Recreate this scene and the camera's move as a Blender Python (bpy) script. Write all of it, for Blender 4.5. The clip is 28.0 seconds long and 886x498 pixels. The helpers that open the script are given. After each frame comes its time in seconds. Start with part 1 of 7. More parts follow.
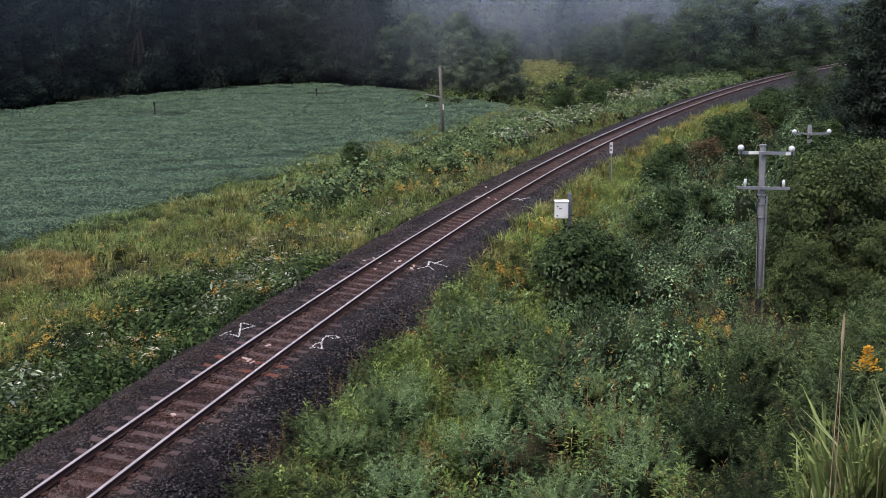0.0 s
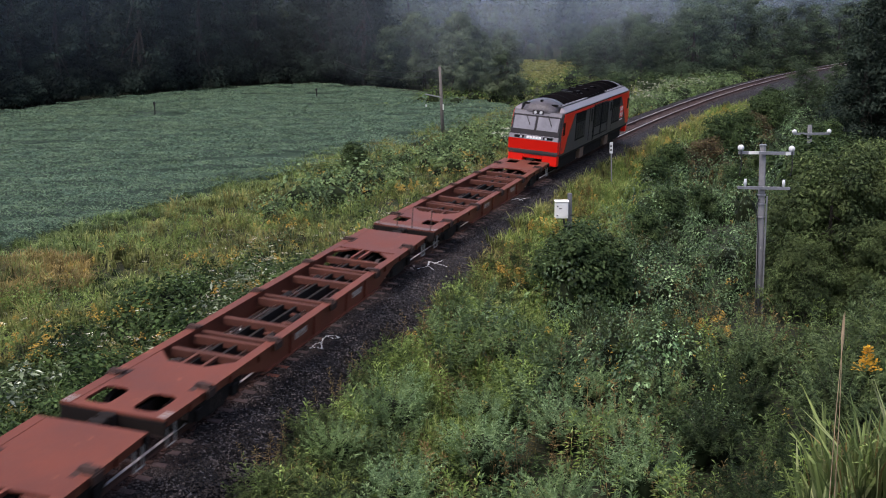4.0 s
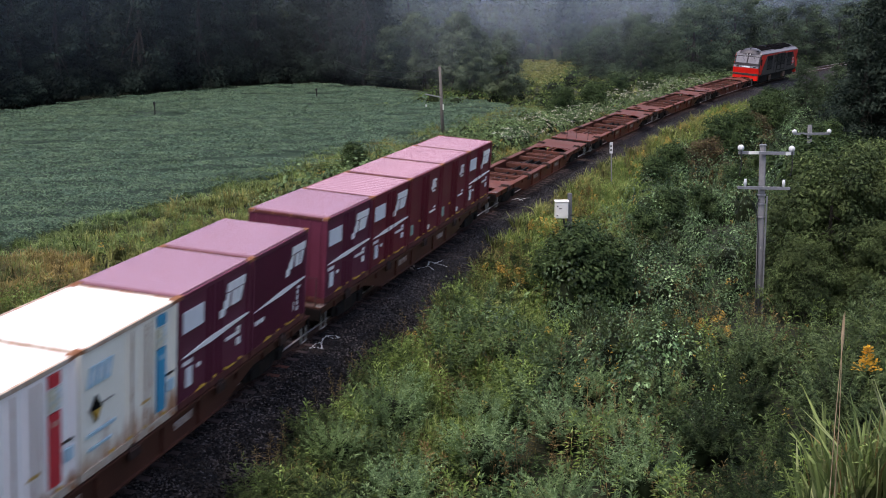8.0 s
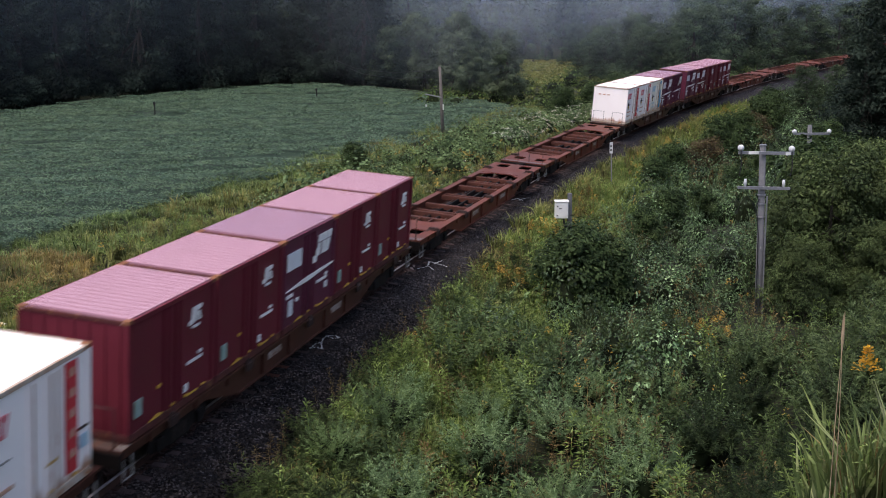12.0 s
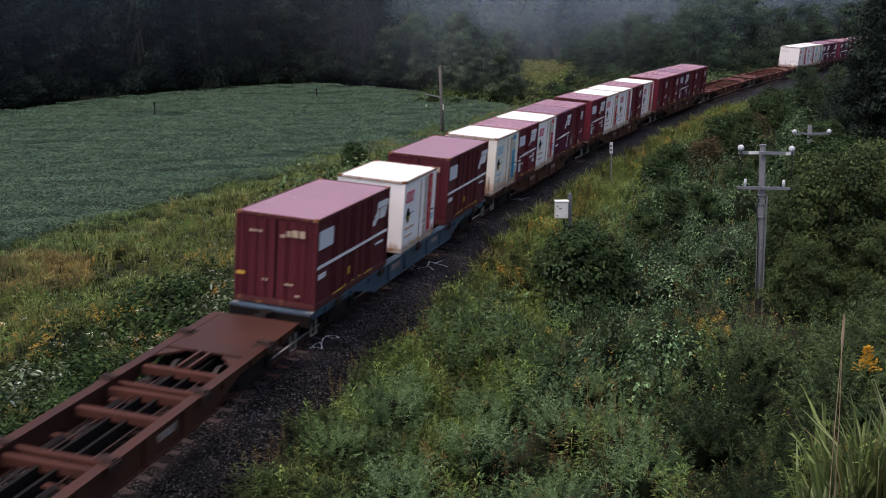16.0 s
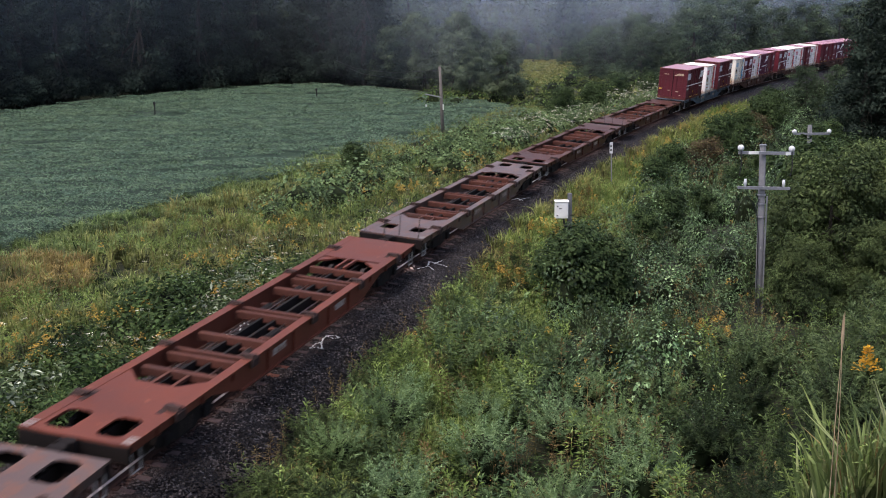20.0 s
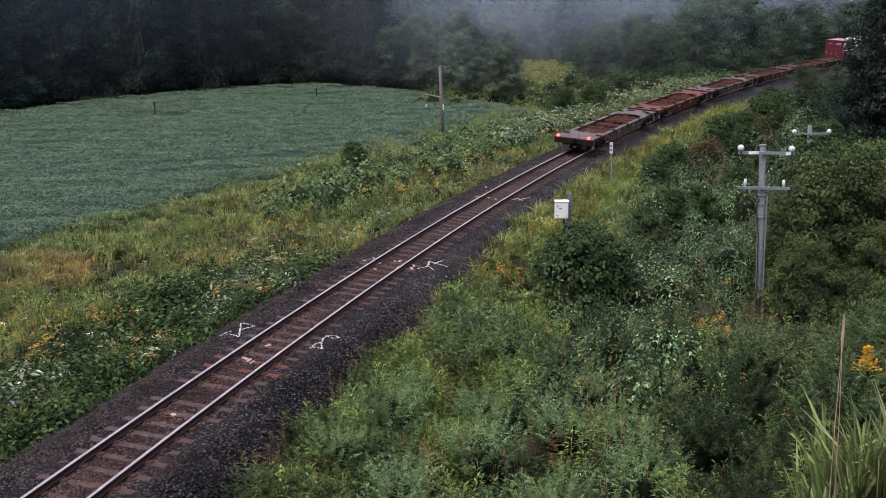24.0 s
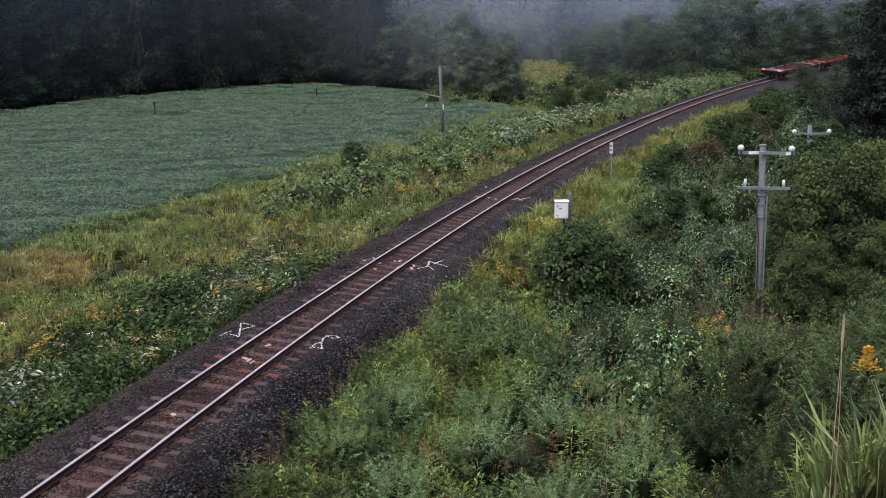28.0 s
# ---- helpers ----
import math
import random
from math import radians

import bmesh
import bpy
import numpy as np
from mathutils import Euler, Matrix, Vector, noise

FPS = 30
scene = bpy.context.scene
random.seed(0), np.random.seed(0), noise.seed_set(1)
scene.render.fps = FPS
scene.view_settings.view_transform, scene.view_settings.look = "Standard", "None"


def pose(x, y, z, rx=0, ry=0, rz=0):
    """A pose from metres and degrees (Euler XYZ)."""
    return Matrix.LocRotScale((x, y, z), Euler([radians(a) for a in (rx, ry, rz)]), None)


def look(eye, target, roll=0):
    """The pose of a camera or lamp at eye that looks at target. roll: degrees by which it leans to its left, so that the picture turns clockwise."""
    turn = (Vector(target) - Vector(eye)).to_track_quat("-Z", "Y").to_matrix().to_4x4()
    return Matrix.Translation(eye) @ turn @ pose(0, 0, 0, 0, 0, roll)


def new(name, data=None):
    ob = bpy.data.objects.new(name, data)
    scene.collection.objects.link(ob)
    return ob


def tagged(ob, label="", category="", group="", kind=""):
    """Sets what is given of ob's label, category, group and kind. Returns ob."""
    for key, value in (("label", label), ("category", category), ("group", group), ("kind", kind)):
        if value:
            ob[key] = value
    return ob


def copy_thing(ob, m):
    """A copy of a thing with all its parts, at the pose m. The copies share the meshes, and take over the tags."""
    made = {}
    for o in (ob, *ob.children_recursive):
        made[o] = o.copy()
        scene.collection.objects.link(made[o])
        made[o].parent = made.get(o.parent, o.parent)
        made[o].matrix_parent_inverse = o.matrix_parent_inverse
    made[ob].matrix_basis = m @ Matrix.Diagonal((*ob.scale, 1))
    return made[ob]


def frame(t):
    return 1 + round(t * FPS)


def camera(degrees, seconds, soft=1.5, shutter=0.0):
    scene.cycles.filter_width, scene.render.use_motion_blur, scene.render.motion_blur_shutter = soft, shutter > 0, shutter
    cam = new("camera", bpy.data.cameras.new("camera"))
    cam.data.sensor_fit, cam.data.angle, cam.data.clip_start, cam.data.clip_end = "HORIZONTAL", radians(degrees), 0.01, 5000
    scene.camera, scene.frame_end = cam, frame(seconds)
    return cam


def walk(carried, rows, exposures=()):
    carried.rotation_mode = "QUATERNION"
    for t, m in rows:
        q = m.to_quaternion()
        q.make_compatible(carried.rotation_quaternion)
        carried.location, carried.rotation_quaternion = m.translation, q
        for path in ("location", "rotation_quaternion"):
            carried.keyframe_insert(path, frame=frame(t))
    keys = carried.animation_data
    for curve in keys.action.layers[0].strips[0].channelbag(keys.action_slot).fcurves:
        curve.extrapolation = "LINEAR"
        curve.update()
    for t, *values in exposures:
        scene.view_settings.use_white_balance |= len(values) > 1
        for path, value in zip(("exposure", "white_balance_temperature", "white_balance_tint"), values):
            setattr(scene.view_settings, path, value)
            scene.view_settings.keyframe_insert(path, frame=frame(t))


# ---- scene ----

# ======== camera on its tripod ========
EYE = Vector((0.0, 0.0, 9.40))
TILT = radians(12.51)
cam = camera(42.78, 28.0, soft=1.0, shutter=0.35)
VIEW = look(EYE, EYE + Vector((0, math.cos(TILT), -math.sin(TILT))), roll=-0.569)
EXPOSURE = 1.74
# the camera darkens its picture while the white containers fill it
DIPS = ((0.0, 0.0), (7.5, 0.0), (8.2, -0.15), (9.0, -0.6), (10.0, -0.63), (11.0, -0.45), (12.0, -0.25), (13.2, -0.35), (14.5, -0.6), (16.0, -0.6), (17.0, -0.45), (18.0, -0.15), (19.0, -0.03), (20.0, 0.0), (28.0, 0.0))
walk(cam, [(0.0, VIEW), (28.0, VIEW)], [(t, EXPOSURE + d, 6700.0, 14.0) for t, d in DIPS])

# ======== overcast evening light ========
world = bpy.data.worlds.new("overcast_sky")
scene.world = world
world.use_nodes = True
wn, wl = world.node_tree.nodes, world.node_tree.links
sky = wn.new("ShaderNodeTexSky")
sky.sky_type = "NISHITA"
sky.sun_disc = False
SUN_HEIGHT, SUN_ROUND = radians(68), radians(228)     # above the horizon; clockwise from +y
sky.sun_elevation = SUN_HEIGHT
sky.sun_rotation = SUN_ROUND
sky.air_density, sky.dust_density, sky.ozone_density = 1.0, 4.0, 1.0
wl.new(sky.outputs["Color"], wn["Background"].inputs["Color"])
wn["Background"].inputs["Strength"].default_value = 0.095
sun_data = bpy.data.lights.new("sun", "SUN")
sun_data.energy, sun_data.angle, sun_data.color = 0.6, radians(30), (0.98, 0.985, 1.0)
sun = new("sun", sun_data)
sun.matrix_world = look((90 * math.cos(SUN_HEIGHT) * math.sin(SUN_ROUND), 90 * math.cos(SUN_HEIGHT) * math.cos(SUN_ROUND), 90 * math.sin(SUN_HEIGHT)), (0, 0, 0))


# ======== track line: length along it, sideways (right is +), height ========
CURVE_STEP = 30.48
CURVES = (-0.002502, -0.002116, -0.002282, -0.001734, -0.002755, -0.002409, -0.002063, -0.001717, -0.00165)
CANT = 0.080
S_MIN, S_MAX = -430.0, 520.0
S_LINE = np.arange(S_MIN, S_MAX + 0.5, 1.0)
_k = np.interp(S_LINE, np.arange(len(CURVES)) * CURVE_STEP, CURVES)
_i0 = int(-S_MIN)
_h = np.concatenate([[0], np.cumsum((_k[1:] + _k[:-1]) / 2)])
HEAD = 1.33218 + _h - _h[_i0]
_x = np.concatenate([[0], np.cumsum(np.cos((HEAD[1:] + HEAD[:-1]) / 2))])
_y = np.concatenate([[0], np.cumsum(np.sin((HEAD[1:] + HEAD[:-1]) / 2))])
LINE_X, LINE_Y = -7.924 + _x - _x[_i0], 19.073 + _y - _y[_i0]
_sc = np.clip(S_LINE, -120, 300)
LINE_Z = -0.005993 * _sc + 1.273e-5 * np.maximum(_sc, 0) ** 2


def on_line(s, lat=0.0, z=0.0, canted=True):
    """World points at s along the track, lat to its right and z above its rail tops."""
    s, lat, z = np.broadcast_arrays(np.asarray(s, float), np.asarray(lat, float), np.asarray(z, float))
    a = np.interp(s, S_LINE, HEAD)
    if canted:
        c, d = math.cos(CANT), math.sin(CANT)
        lat, z = lat * c + z * d, z * c - lat * d
    return np.stack([np.interp(s, S_LINE, LINE_X) + lat * np.sin(a), np.interp(s, S_LINE, LINE_Y) - lat * np.cos(a),
                     np.interp(s, S_LINE, LINE_Z) + z], -1)


def locate(x, y):
    """s and sideways distance of world points."""
    x, y = np.ravel(x), np.ravel(y)
    s_out, l_out = np.empty(len(x)), np.empty(len(x))
    for a in range(0, len(x), 8000):
        b = slice(a, a + 8000)
        i = np.argmin((x[b, None] - LINE_X[None, ::4]) ** 2 + (y[b, None] - LINE_Y[None, ::4]) ** 2, 1) * 4
        dx, dy = x[b] - LINE_X[i], y[b] - LINE_Y[i]
        along = dx * np.cos(HEAD[i]) + dy * np.sin(HEAD[i])
        s_out[b] = S_LINE[i] + along
        a2 = np.interp(s_out[b], S_LINE, HEAD)
        dx, dy = x[b] - np.interp(s_out[b], S_LINE, LINE_X), y[b] - np.interp(s_out[b], S_LINE, LINE_Y)
        l_out[b] = dx * np.sin(a2) - dy * np.cos(a2)
    return s_out, l_out


def step(a, b, v):
    u = np.clip((v - a) / (b - a), 0, 1)
    return u * u * (3 - 2 * u)


def ground_z(x, y):
    """Height of the land."""
    x, y = np.ravel(np.asarray(x, float)), np.ravel(np.asarray(y, float))
    s, lat = locate(x, y)
    zt = np.interp(s, S_LINE, LINE_Z)
    left = np.interp(-lat, [0, 1.9, 3.3, 6, 12, 18, 70, 120], [-.75, -.75, -1.05, -1.25, -1.2, -1.0, -0.8, -0.5])
    right = np.interp(lat, [0, 1.9, 3.3, 6, 14, 24, 60], [-.75, -.75, -1.2, -1.8, -2.1, -1.4, 0.5])
    z = zt + np.where(lat < 0, left, right)
    slope = 0.66 - 0.33 * step(3.0, 4.4, x)
    bank = 7.7 - slope * np.maximum(y, 0) - 0.6 * np.maximum(y - 12, 0) - 0.02 * np.maximum(-y, 0)
    z = z + np.maximum(bank - z, 0) * step(3.5, 9.5, lat)
    far = np.hypot(x - 5, y - 60)
    z = z + 34 * step(130, 420, far) * step(14, 70, np.abs(lat))
    z = z + 0.10 * np.sin(x * 0.9 + 1.3 * np.sin(y * 0.41)) * np.sin(y * 0.77) * step(3.0, 5.0, np.abs(lat))
    return z


# ======== materials ========
def nodes_of(name):
    m = bpy.data.materials.new(name)
    m.use_nodes = True
    return m, m.node_tree.nodes, m.node_tree.links, m.node_tree.nodes["Principled BSDF"]


def ramp(nt, ln, fac, stops):
    r = nt.new("ShaderNodeValToRGB")
    while len(r.color_ramp.elements) < len(stops):
        r.color_ramp.elements.new(0.5)
    for e, (p, c) in zip(r.color_ramp.elements, stops):
        e.position, e.color = p, (*c, 1)
    ln.new(fac, r.inputs["Fac"])
    return r.outputs["Color"]


def noise_tex(nt, ln, coord, scale, detail=4.0, rough=0.6):
    n = nt.new("ShaderNodeTexNoise")
    n.inputs["Scale"].default_value, n.inputs["Detail"].default_value, n.inputs["Roughness"].default_value = scale, detail, rough
    ln.new(coord, n.inputs["Vector"])
    return n.outputs["Fac"]


def mix(nt, ln, fac, a, b, how="MIX"):
    n = nt.new("ShaderNodeMix")
    n.data_type, n.blend_type = "RGBA", how
    for sock, v in ((n.inputs[0], fac), (n.inputs[6], a), (n.inputs[7], b)):
        if isinstance(v, (int, float)):
            sock.default_value = v
        elif isinstance(v, tuple):
            sock.default_value = (*v, 1)
        else:
            ln.new(v, sock)
    return n.outputs[2]


def surface(name, main, dark, worn=None, scale=3.0, fine=40.0, rough=0.6, metal=0.0, bump=0.2, worn_at=0.62, world_space=False, relief=0.01, gloss=0.16, rust=0.0):
    """Painted or natural surface: two tones in large blotches, fine grain, worn patches, relief."""
    m, nt, ln, bsdf = nodes_of(name)
    if world_space:
        co = nt.new("ShaderNodeNewGeometry").outputs["Position"]
    else:
        co = nt.new("ShaderNodeTexCoord").outputs["Object"]
    big, small = noise_tex(nt, ln, co, scale), noise_tex(nt, ln, co, fine, 3)
    col = ramp(nt, ln, big, [(0.3, dark), (0.68, main)])
    col = mix(nt, ln, 0.35, col, ramp(nt, ln, small, [(0.3, dark), (0.7, main)]))
    if worn:
        w = noise_tex(nt, ln, co, scale * 2.3, 6, 0.7)
        f = ramp(nt, ln, w, [(worn_at, (0, 0, 0)), (worn_at + 0.08, (1, 1, 1))])
        col = mix(nt, ln, f, col, worn)
    if rust:        # rust creeping up from the foot in ragged streaks
        sep, m_ = nt.new("ShaderNodeSeparateXYZ"), nt.new("ShaderNodeMapRange")
        ln.new(co, sep.inputs[0]), ln.new(sep.outputs["Z"], m_.inputs["Value"])
        m_.inputs["From Min"].default_value, m_.inputs["From Max"].default_value = 0.1, rust
        m_.inputs["To Min"].default_value, m_.inputs["To Max"].default_value = 0.42, 0.0
        stretch = nt.new("ShaderNodeMapping")
        stretch.inputs["Scale"].default_value = (1.0, 1.0, 0.25)
        ln.new(co, stretch.inputs["Vector"])
        add = nt.new("ShaderNodeMath")
        ln.new(noise_tex(nt, ln, stretch.outputs["Vector"], 3.2, 6, 0.7), add.inputs[0]), ln.new(m_.outputs["Result"], add.inputs[1])
        col = mix(nt, ln, ramp(nt, ln, add.outputs[0], [(0.66, (0, 0, 0)), (0.9, (0.9, 0.9, 0.9))]), col, (0.36, 0.16, 0.07))
    ln.new(col, bsdf.inputs["Base Color"])
    bsdf.inputs["Metallic"].default_value = metal
    bsdf.inputs["Specular IOR Level"].default_value = gloss
    r = nt.new("ShaderNodeMapRange")
    r.inputs["To Min"].default_value, r.inputs["To Max"].default_value = max(rough - 0.15, 0.05), min(rough + 0.15, 1)
    ln.new(big, r.inputs["Value"])
    ln.new(r.outputs["Result"], bsdf.inputs["Roughness"])
    if bump:
        b = nt.new("ShaderNodeBump")
        b.inputs["Strength"].default_value, b.inputs["Distance"].default_value = bump, relief
        ln.new(small, b.inputs["Height"])
        ln.new(b.outputs["Normal"], bsdf.inputs["Normal"])
    return m


def foliage(name, stops, patch, patch_scale=0.25, through_light=0.25, rough=0.55, clump=0.9, swing=0.6, gloss=0.08, spread=0.45):
    """Leaves: each leaf takes its own tone, plants differ from clump to clump, and wide patches of the land drift in hue."""
    m, nt, ln, bsdf = nodes_of(name)
    geo = nt.new("ShaderNodeNewGeometry")
    n = len(stops)
    stops = [tuple(v * (1.0 - spread + 1.45 * spread * i / max(n - 1, 1)) for v in c) for i, c in enumerate(stops)]
    col = ramp(nt, ln, geo.outputs["Random Per Island"], [(i / max(n - 1, 1), c) for i, c in enumerate(stops)])
    big = noise_tex(nt, ln, geo.outputs["Position"], patch_scale, 3)
    f = ramp(nt, ln, big, [(0.42, (0, 0, 0)), (0.62, (0.75, 0.75, 0.75))])
    col = mix(nt, ln, f, col, patch)
    plant = noise_tex(nt, ln, geo.outputs["Position"], clump, 2)
    lo, hi = 1 - swing, 1 + swing
    tone = ramp(nt, ln, plant, [(0.34, (lo * 0.96, lo, lo * 1.04)), (0.66, (hi * 1.06, hi, hi * 0.92))])
    col = mix(nt, ln, 1.0, col, tone, "MULTIPLY")
    ln.new(col, bsdf.inputs["Base Color"])
    bsdf.inputs["Roughness"].default_value = rough
    bsdf.inputs["Specular IOR Level"].default_value = gloss
    tr = nt.new("ShaderNodeBsdfTranslucent")
    ln.new(col, tr.inputs["Color"])
    sh = nt.new("ShaderNodeMixShader")
    sh.inputs[0].default_value = through_light
    ln.new(bsdf.outputs["BSDF"], sh.inputs[1])
    ln.new(tr.outputs["BSDF"], sh.inputs[2])
    ln.new(sh.outputs["Shader"], nt["Material Output"].inputs["Surface"])
    return m


def crushed_stone(name, stops, stain):
    """Angular stones about five centimetres wide, each of its own tone, with dark gaps between."""
    m, nt, ln, bsdf = nodes_of(name)
    co = nt.new("ShaderNodeNewGeometry").outputs["Position"]
    cell, gap = nt.new("ShaderNodeTexVoronoi"), nt.new("ShaderNodeTexVoronoi")
    gap.feature = "DISTANCE_TO_EDGE"
    for v in (cell, gap):
        v.inputs["Scale"].default_value = 17.0
        ln.new(co, v.inputs["Vector"])
    one = nt.new("ShaderNodeSeparateColor")
    ln.new(cell.outputs["Color"], one.inputs[0])
    col = ramp(nt, ln, one.outputs["Red"], [(p, c) for p, c in zip((0.0, 0.45, 0.85, 1.0), stops)])
    f = ramp(nt, ln, noise_tex(nt, ln, co, 0.9, 4), [(0.45, (0, 0, 0)), (0.7, (0.7, 0.7, 0.7))])
    col = mix(nt, ln, f, col, mix(nt, ln, 0.6, col, stain))
    ln.new(col, bsdf.inputs["Base Color"])
    bsdf.inputs["Roughness"].default_value = 0.75
    bsdf.inputs["Specular IOR Level"].default_value = 0.06
    b = nt.new("ShaderNodeBump")
    b.inputs["Strength"].default_value, b.inputs["Distance"].default_value = 1.0, 0.06
    ln.new(mix(nt, ln, 0.5, ramp(nt, ln, gap.outputs["Distance"], [(0.0, (0, 0, 0)), (0.25, (1, 1, 1))]), cell.outputs["Color"]), b.inputs["Height"])
    ln.new(b.outputs["Normal"], bsdf.inputs["Normal"])
    return m


def glow(name, colour, power):
    m, nt, ln, bsdf = nodes_of(name)
    bsdf.inputs["Base Color"].default_value = (*colour, 1)
    bsdf.inputs["Emission Color"].default_value = (*colour, 1)
    bsdf.inputs["Emission Strength"].default_value = power
    return m


M_EARTH = surface("earth_and_litter", (0.022, 0.025, 0.011), (0.009, 0.01, 0.006), (0.035, 0.03, 0.014), scale=0.35, fine=6, rough=0.95, bump=0.6, world_space=True, relief=0.05)
M_FIELD_SOIL = surface("field_ground", (0.02795, 0.04745, 0.0312), (0.02015, 0.0351, 0.02275), scale=0.3, fine=5, rough=0.95, bump=0.25, world_space=True, relief=0.04)
M_BALLAST = crushed_stone("ballast_stone", [(0.004, 0.0037, 0.0042), (0.009, 0.0084, 0.0098), (0.021, 0.0196, 0.023), (0.1, 0.094, 0.104)], (0.016, 0.014, 0.0148))
M_BALLAST_TOP = crushed_stone("dusty_ballast_stone", [(0.00744, 0.00576, 0.00599), (0.01637, 0.0132, 0.01373), (0.03199, 0.0268, 0.02787), (0.1042, 0.0944, 0.09818)], (0.03199, 0.0236, 0.02288))
M_BALLAST_RUST = crushed_stone("rust_stained_ballast", [(0.01509, 0.008856, 0.008446), (0.02942, 0.01722, 0.01605), (0.04828, 0.02952, 0.02787), (0.09807, 0.0738, 0.07179)], (0.05658, 0.02788, 0.02449))
# Greyer slope stone: its paler look at a flat viewing angle, put into colour.
M_BALLAST_GREY = crushed_stone("angle_paled_ballast", [(0.012, 0.011, 0.0122), (0.026, 0.0242, 0.027), (0.048, 0.045, 0.05), (0.12, 0.113, 0.122)], (0.04, 0.034, 0.035))
M_STONE_GREY = foliage("angle_paled_loose_stone", [(0.014, 0.0128, 0.0142), (0.03, 0.028, 0.031), (0.054, 0.0505, 0.056), (0.11, 0.103, 0.112)], (0.04, 0.034, 0.035), 0.5, 0.0, 0.85, spread=0.2, swing=0.35)
M_STONE_RUST = foliage("rust_stained_stone", [(0.01886, 0.01189, 0.0114), (0.03621, 0.02296, 0.02154), (0.05583, 0.03854, 0.03632), (0.0943, 0.07544, 0.07348)], (0.06035, 0.0328, 0.02872), 0.5, 0.0, 0.85, spread=0.2, swing=0.35)
M_STONE = foliage("loose_ballast_stone", [(0.005, 0.0047, 0.0054), (0.011, 0.0103, 0.012), (0.026, 0.024, 0.0275), (0.085, 0.078, 0.085)], (0.02, 0.0175, 0.018), 0.5, 0.0, 0.85, spread=0.2, swing=0.35)
M_STONE_TOP = foliage("dusty_loose_stone", [(0.0093, 0.00736, 0.007654), (0.01934, 0.01584, 0.01647), (0.03646, 0.0304, 0.03162), (0.08184, 0.0736, 0.07654)], (0.03199, 0.024, 0.0233), 0.5, 0.0, 0.85, spread=0.2, swing=0.35)
M_SLEEPER = surface("weathered_sleeper", (0.08299, 0.056, 0.05422), (0.04575, 0.03024, 0.02884), (0.1277, 0.09856, 0.0946), scale=2.2, fine=45, rough=0.9, bump=0.5)
M_RAIL_SIDE = surface("rusty_rail_web", (0.07, 0.032, 0.024), (0.028, 0.016, 0.014), scale=4, fine=60, rough=0.85)
M_RAIL_TOP = surface("polished_rail_head", (0.4472, 0.3913, 0.3956), (0.3268, 0.2752, 0.2795), scale=2, fine=80, rough=0.45, metal=0.4, bump=0.03)
M_RUST_PATCH = surface("rust_dust", (0.14, 0.048, 0.031), (0.07, 0.032, 0.025), scale=6, fine=50, rough=0.95)
M_WHITE_MARK = surface("white_paint_mark", (0.64, 0.64, 0.64), (0.44, 0.44, 0.44), scale=9, fine=60, rough=0.8)

LEAF_BROAD = foliage("broad_leaves", [(0.042, 0.075, 0.02), (0.056, 0.098, 0.027), (0.072, 0.12, 0.034), (0.10, 0.155, 0.052)], (0.085, 0.112, 0.03))
LEAF_OLIVE = foliage("olive_narrow_leaves", [(0.0448, 0.0704, 0.0266), (0.056, 0.0872, 0.0323), (0.0677, 0.104, 0.0391), (0.09, 0.1304, 0.054)], (0.0551, 0.076, 0.029), spread=0.6)
LEAF_VINE = foliage("vine_leaves", [(0.04637, 0.09445, 0.04079), (0.05926, 0.118, 0.04895), (0.07729, 0.1475, 0.05984), (0.1108, 0.1947, 0.08431), (0.219, 0.3246, 0.1768)], (0.04637, 0.08264, 0.034), 0.3, rough=0.4, clump=0.55, swing=0.75, gloss=0.3, spread=0.68)
LEAF_RUSSET = foliage("russet_leaves", [(0.07, 0.045, 0.03), (0.09, 0.058, 0.036), (0.075, 0.075, 0.034), (0.12, 0.085, 0.05)], (0.06, 0.055, 0.028), 0.5)
LEAF_NARROW = foliage("narrow_leaves", [(0.0785, 0.1285, 0.0587), (0.0952, 0.1555, 0.0701), (0.1153, 0.1825, 0.0838), (0.1499, 0.2185, 0.1123)], (0.0874, 0.13, 0.05), spread=0.6)
LEAF_GRASS = foliage("grass_blades", [(0.09804, 0.1573, 0.03591), (0.1422, 0.2143, 0.05267), (0.1912, 0.2599, 0.07182), (0.2549, 0.2793, 0.1197)], (0.2108, 0.1938, 0.0778), 0.18)
LEAF_HEDGE = foliage("hedge_leaves", [(0.024, 0.048, 0.015), (0.034, 0.064, 0.02), (0.046, 0.082, 0.027), (0.075, 0.12, 0.045)], (0.034, 0.052, 0.017), 0.5, 0.3, clump=1.1, swing=0.6, spread=0.6)
LEAF_MEADOW = foliage("meadow_blades", [(0.08855, 0.1328, 0.04048), (0.1202, 0.1708, 0.05313), (0.1581, 0.2087, 0.06578), (0.215, 0.234, 0.1012)], (0.1771, 0.1518, 0.06072), 0.2)
# Narrow leaves darkened for the deep shade low in the hollow.
LEAF_GLOOM = foliage("shaded_narrow_leaves", [(0.022, 0.038, 0.017), (0.03, 0.05, 0.021), (0.04, 0.064, 0.027), (0.06, 0.088, 0.04)], (0.03, 0.046, 0.02), 0.5, 0.3, clump=0.8, swing=0.5)
LEAF_EDGE = foliage("field_edge_blades", [(0.095, 0.16, 0.06), (0.12, 0.19, 0.07), (0.15, 0.22, 0.085), (0.19, 0.245, 0.11)], (0.125, 0.165, 0.06), 0.3)
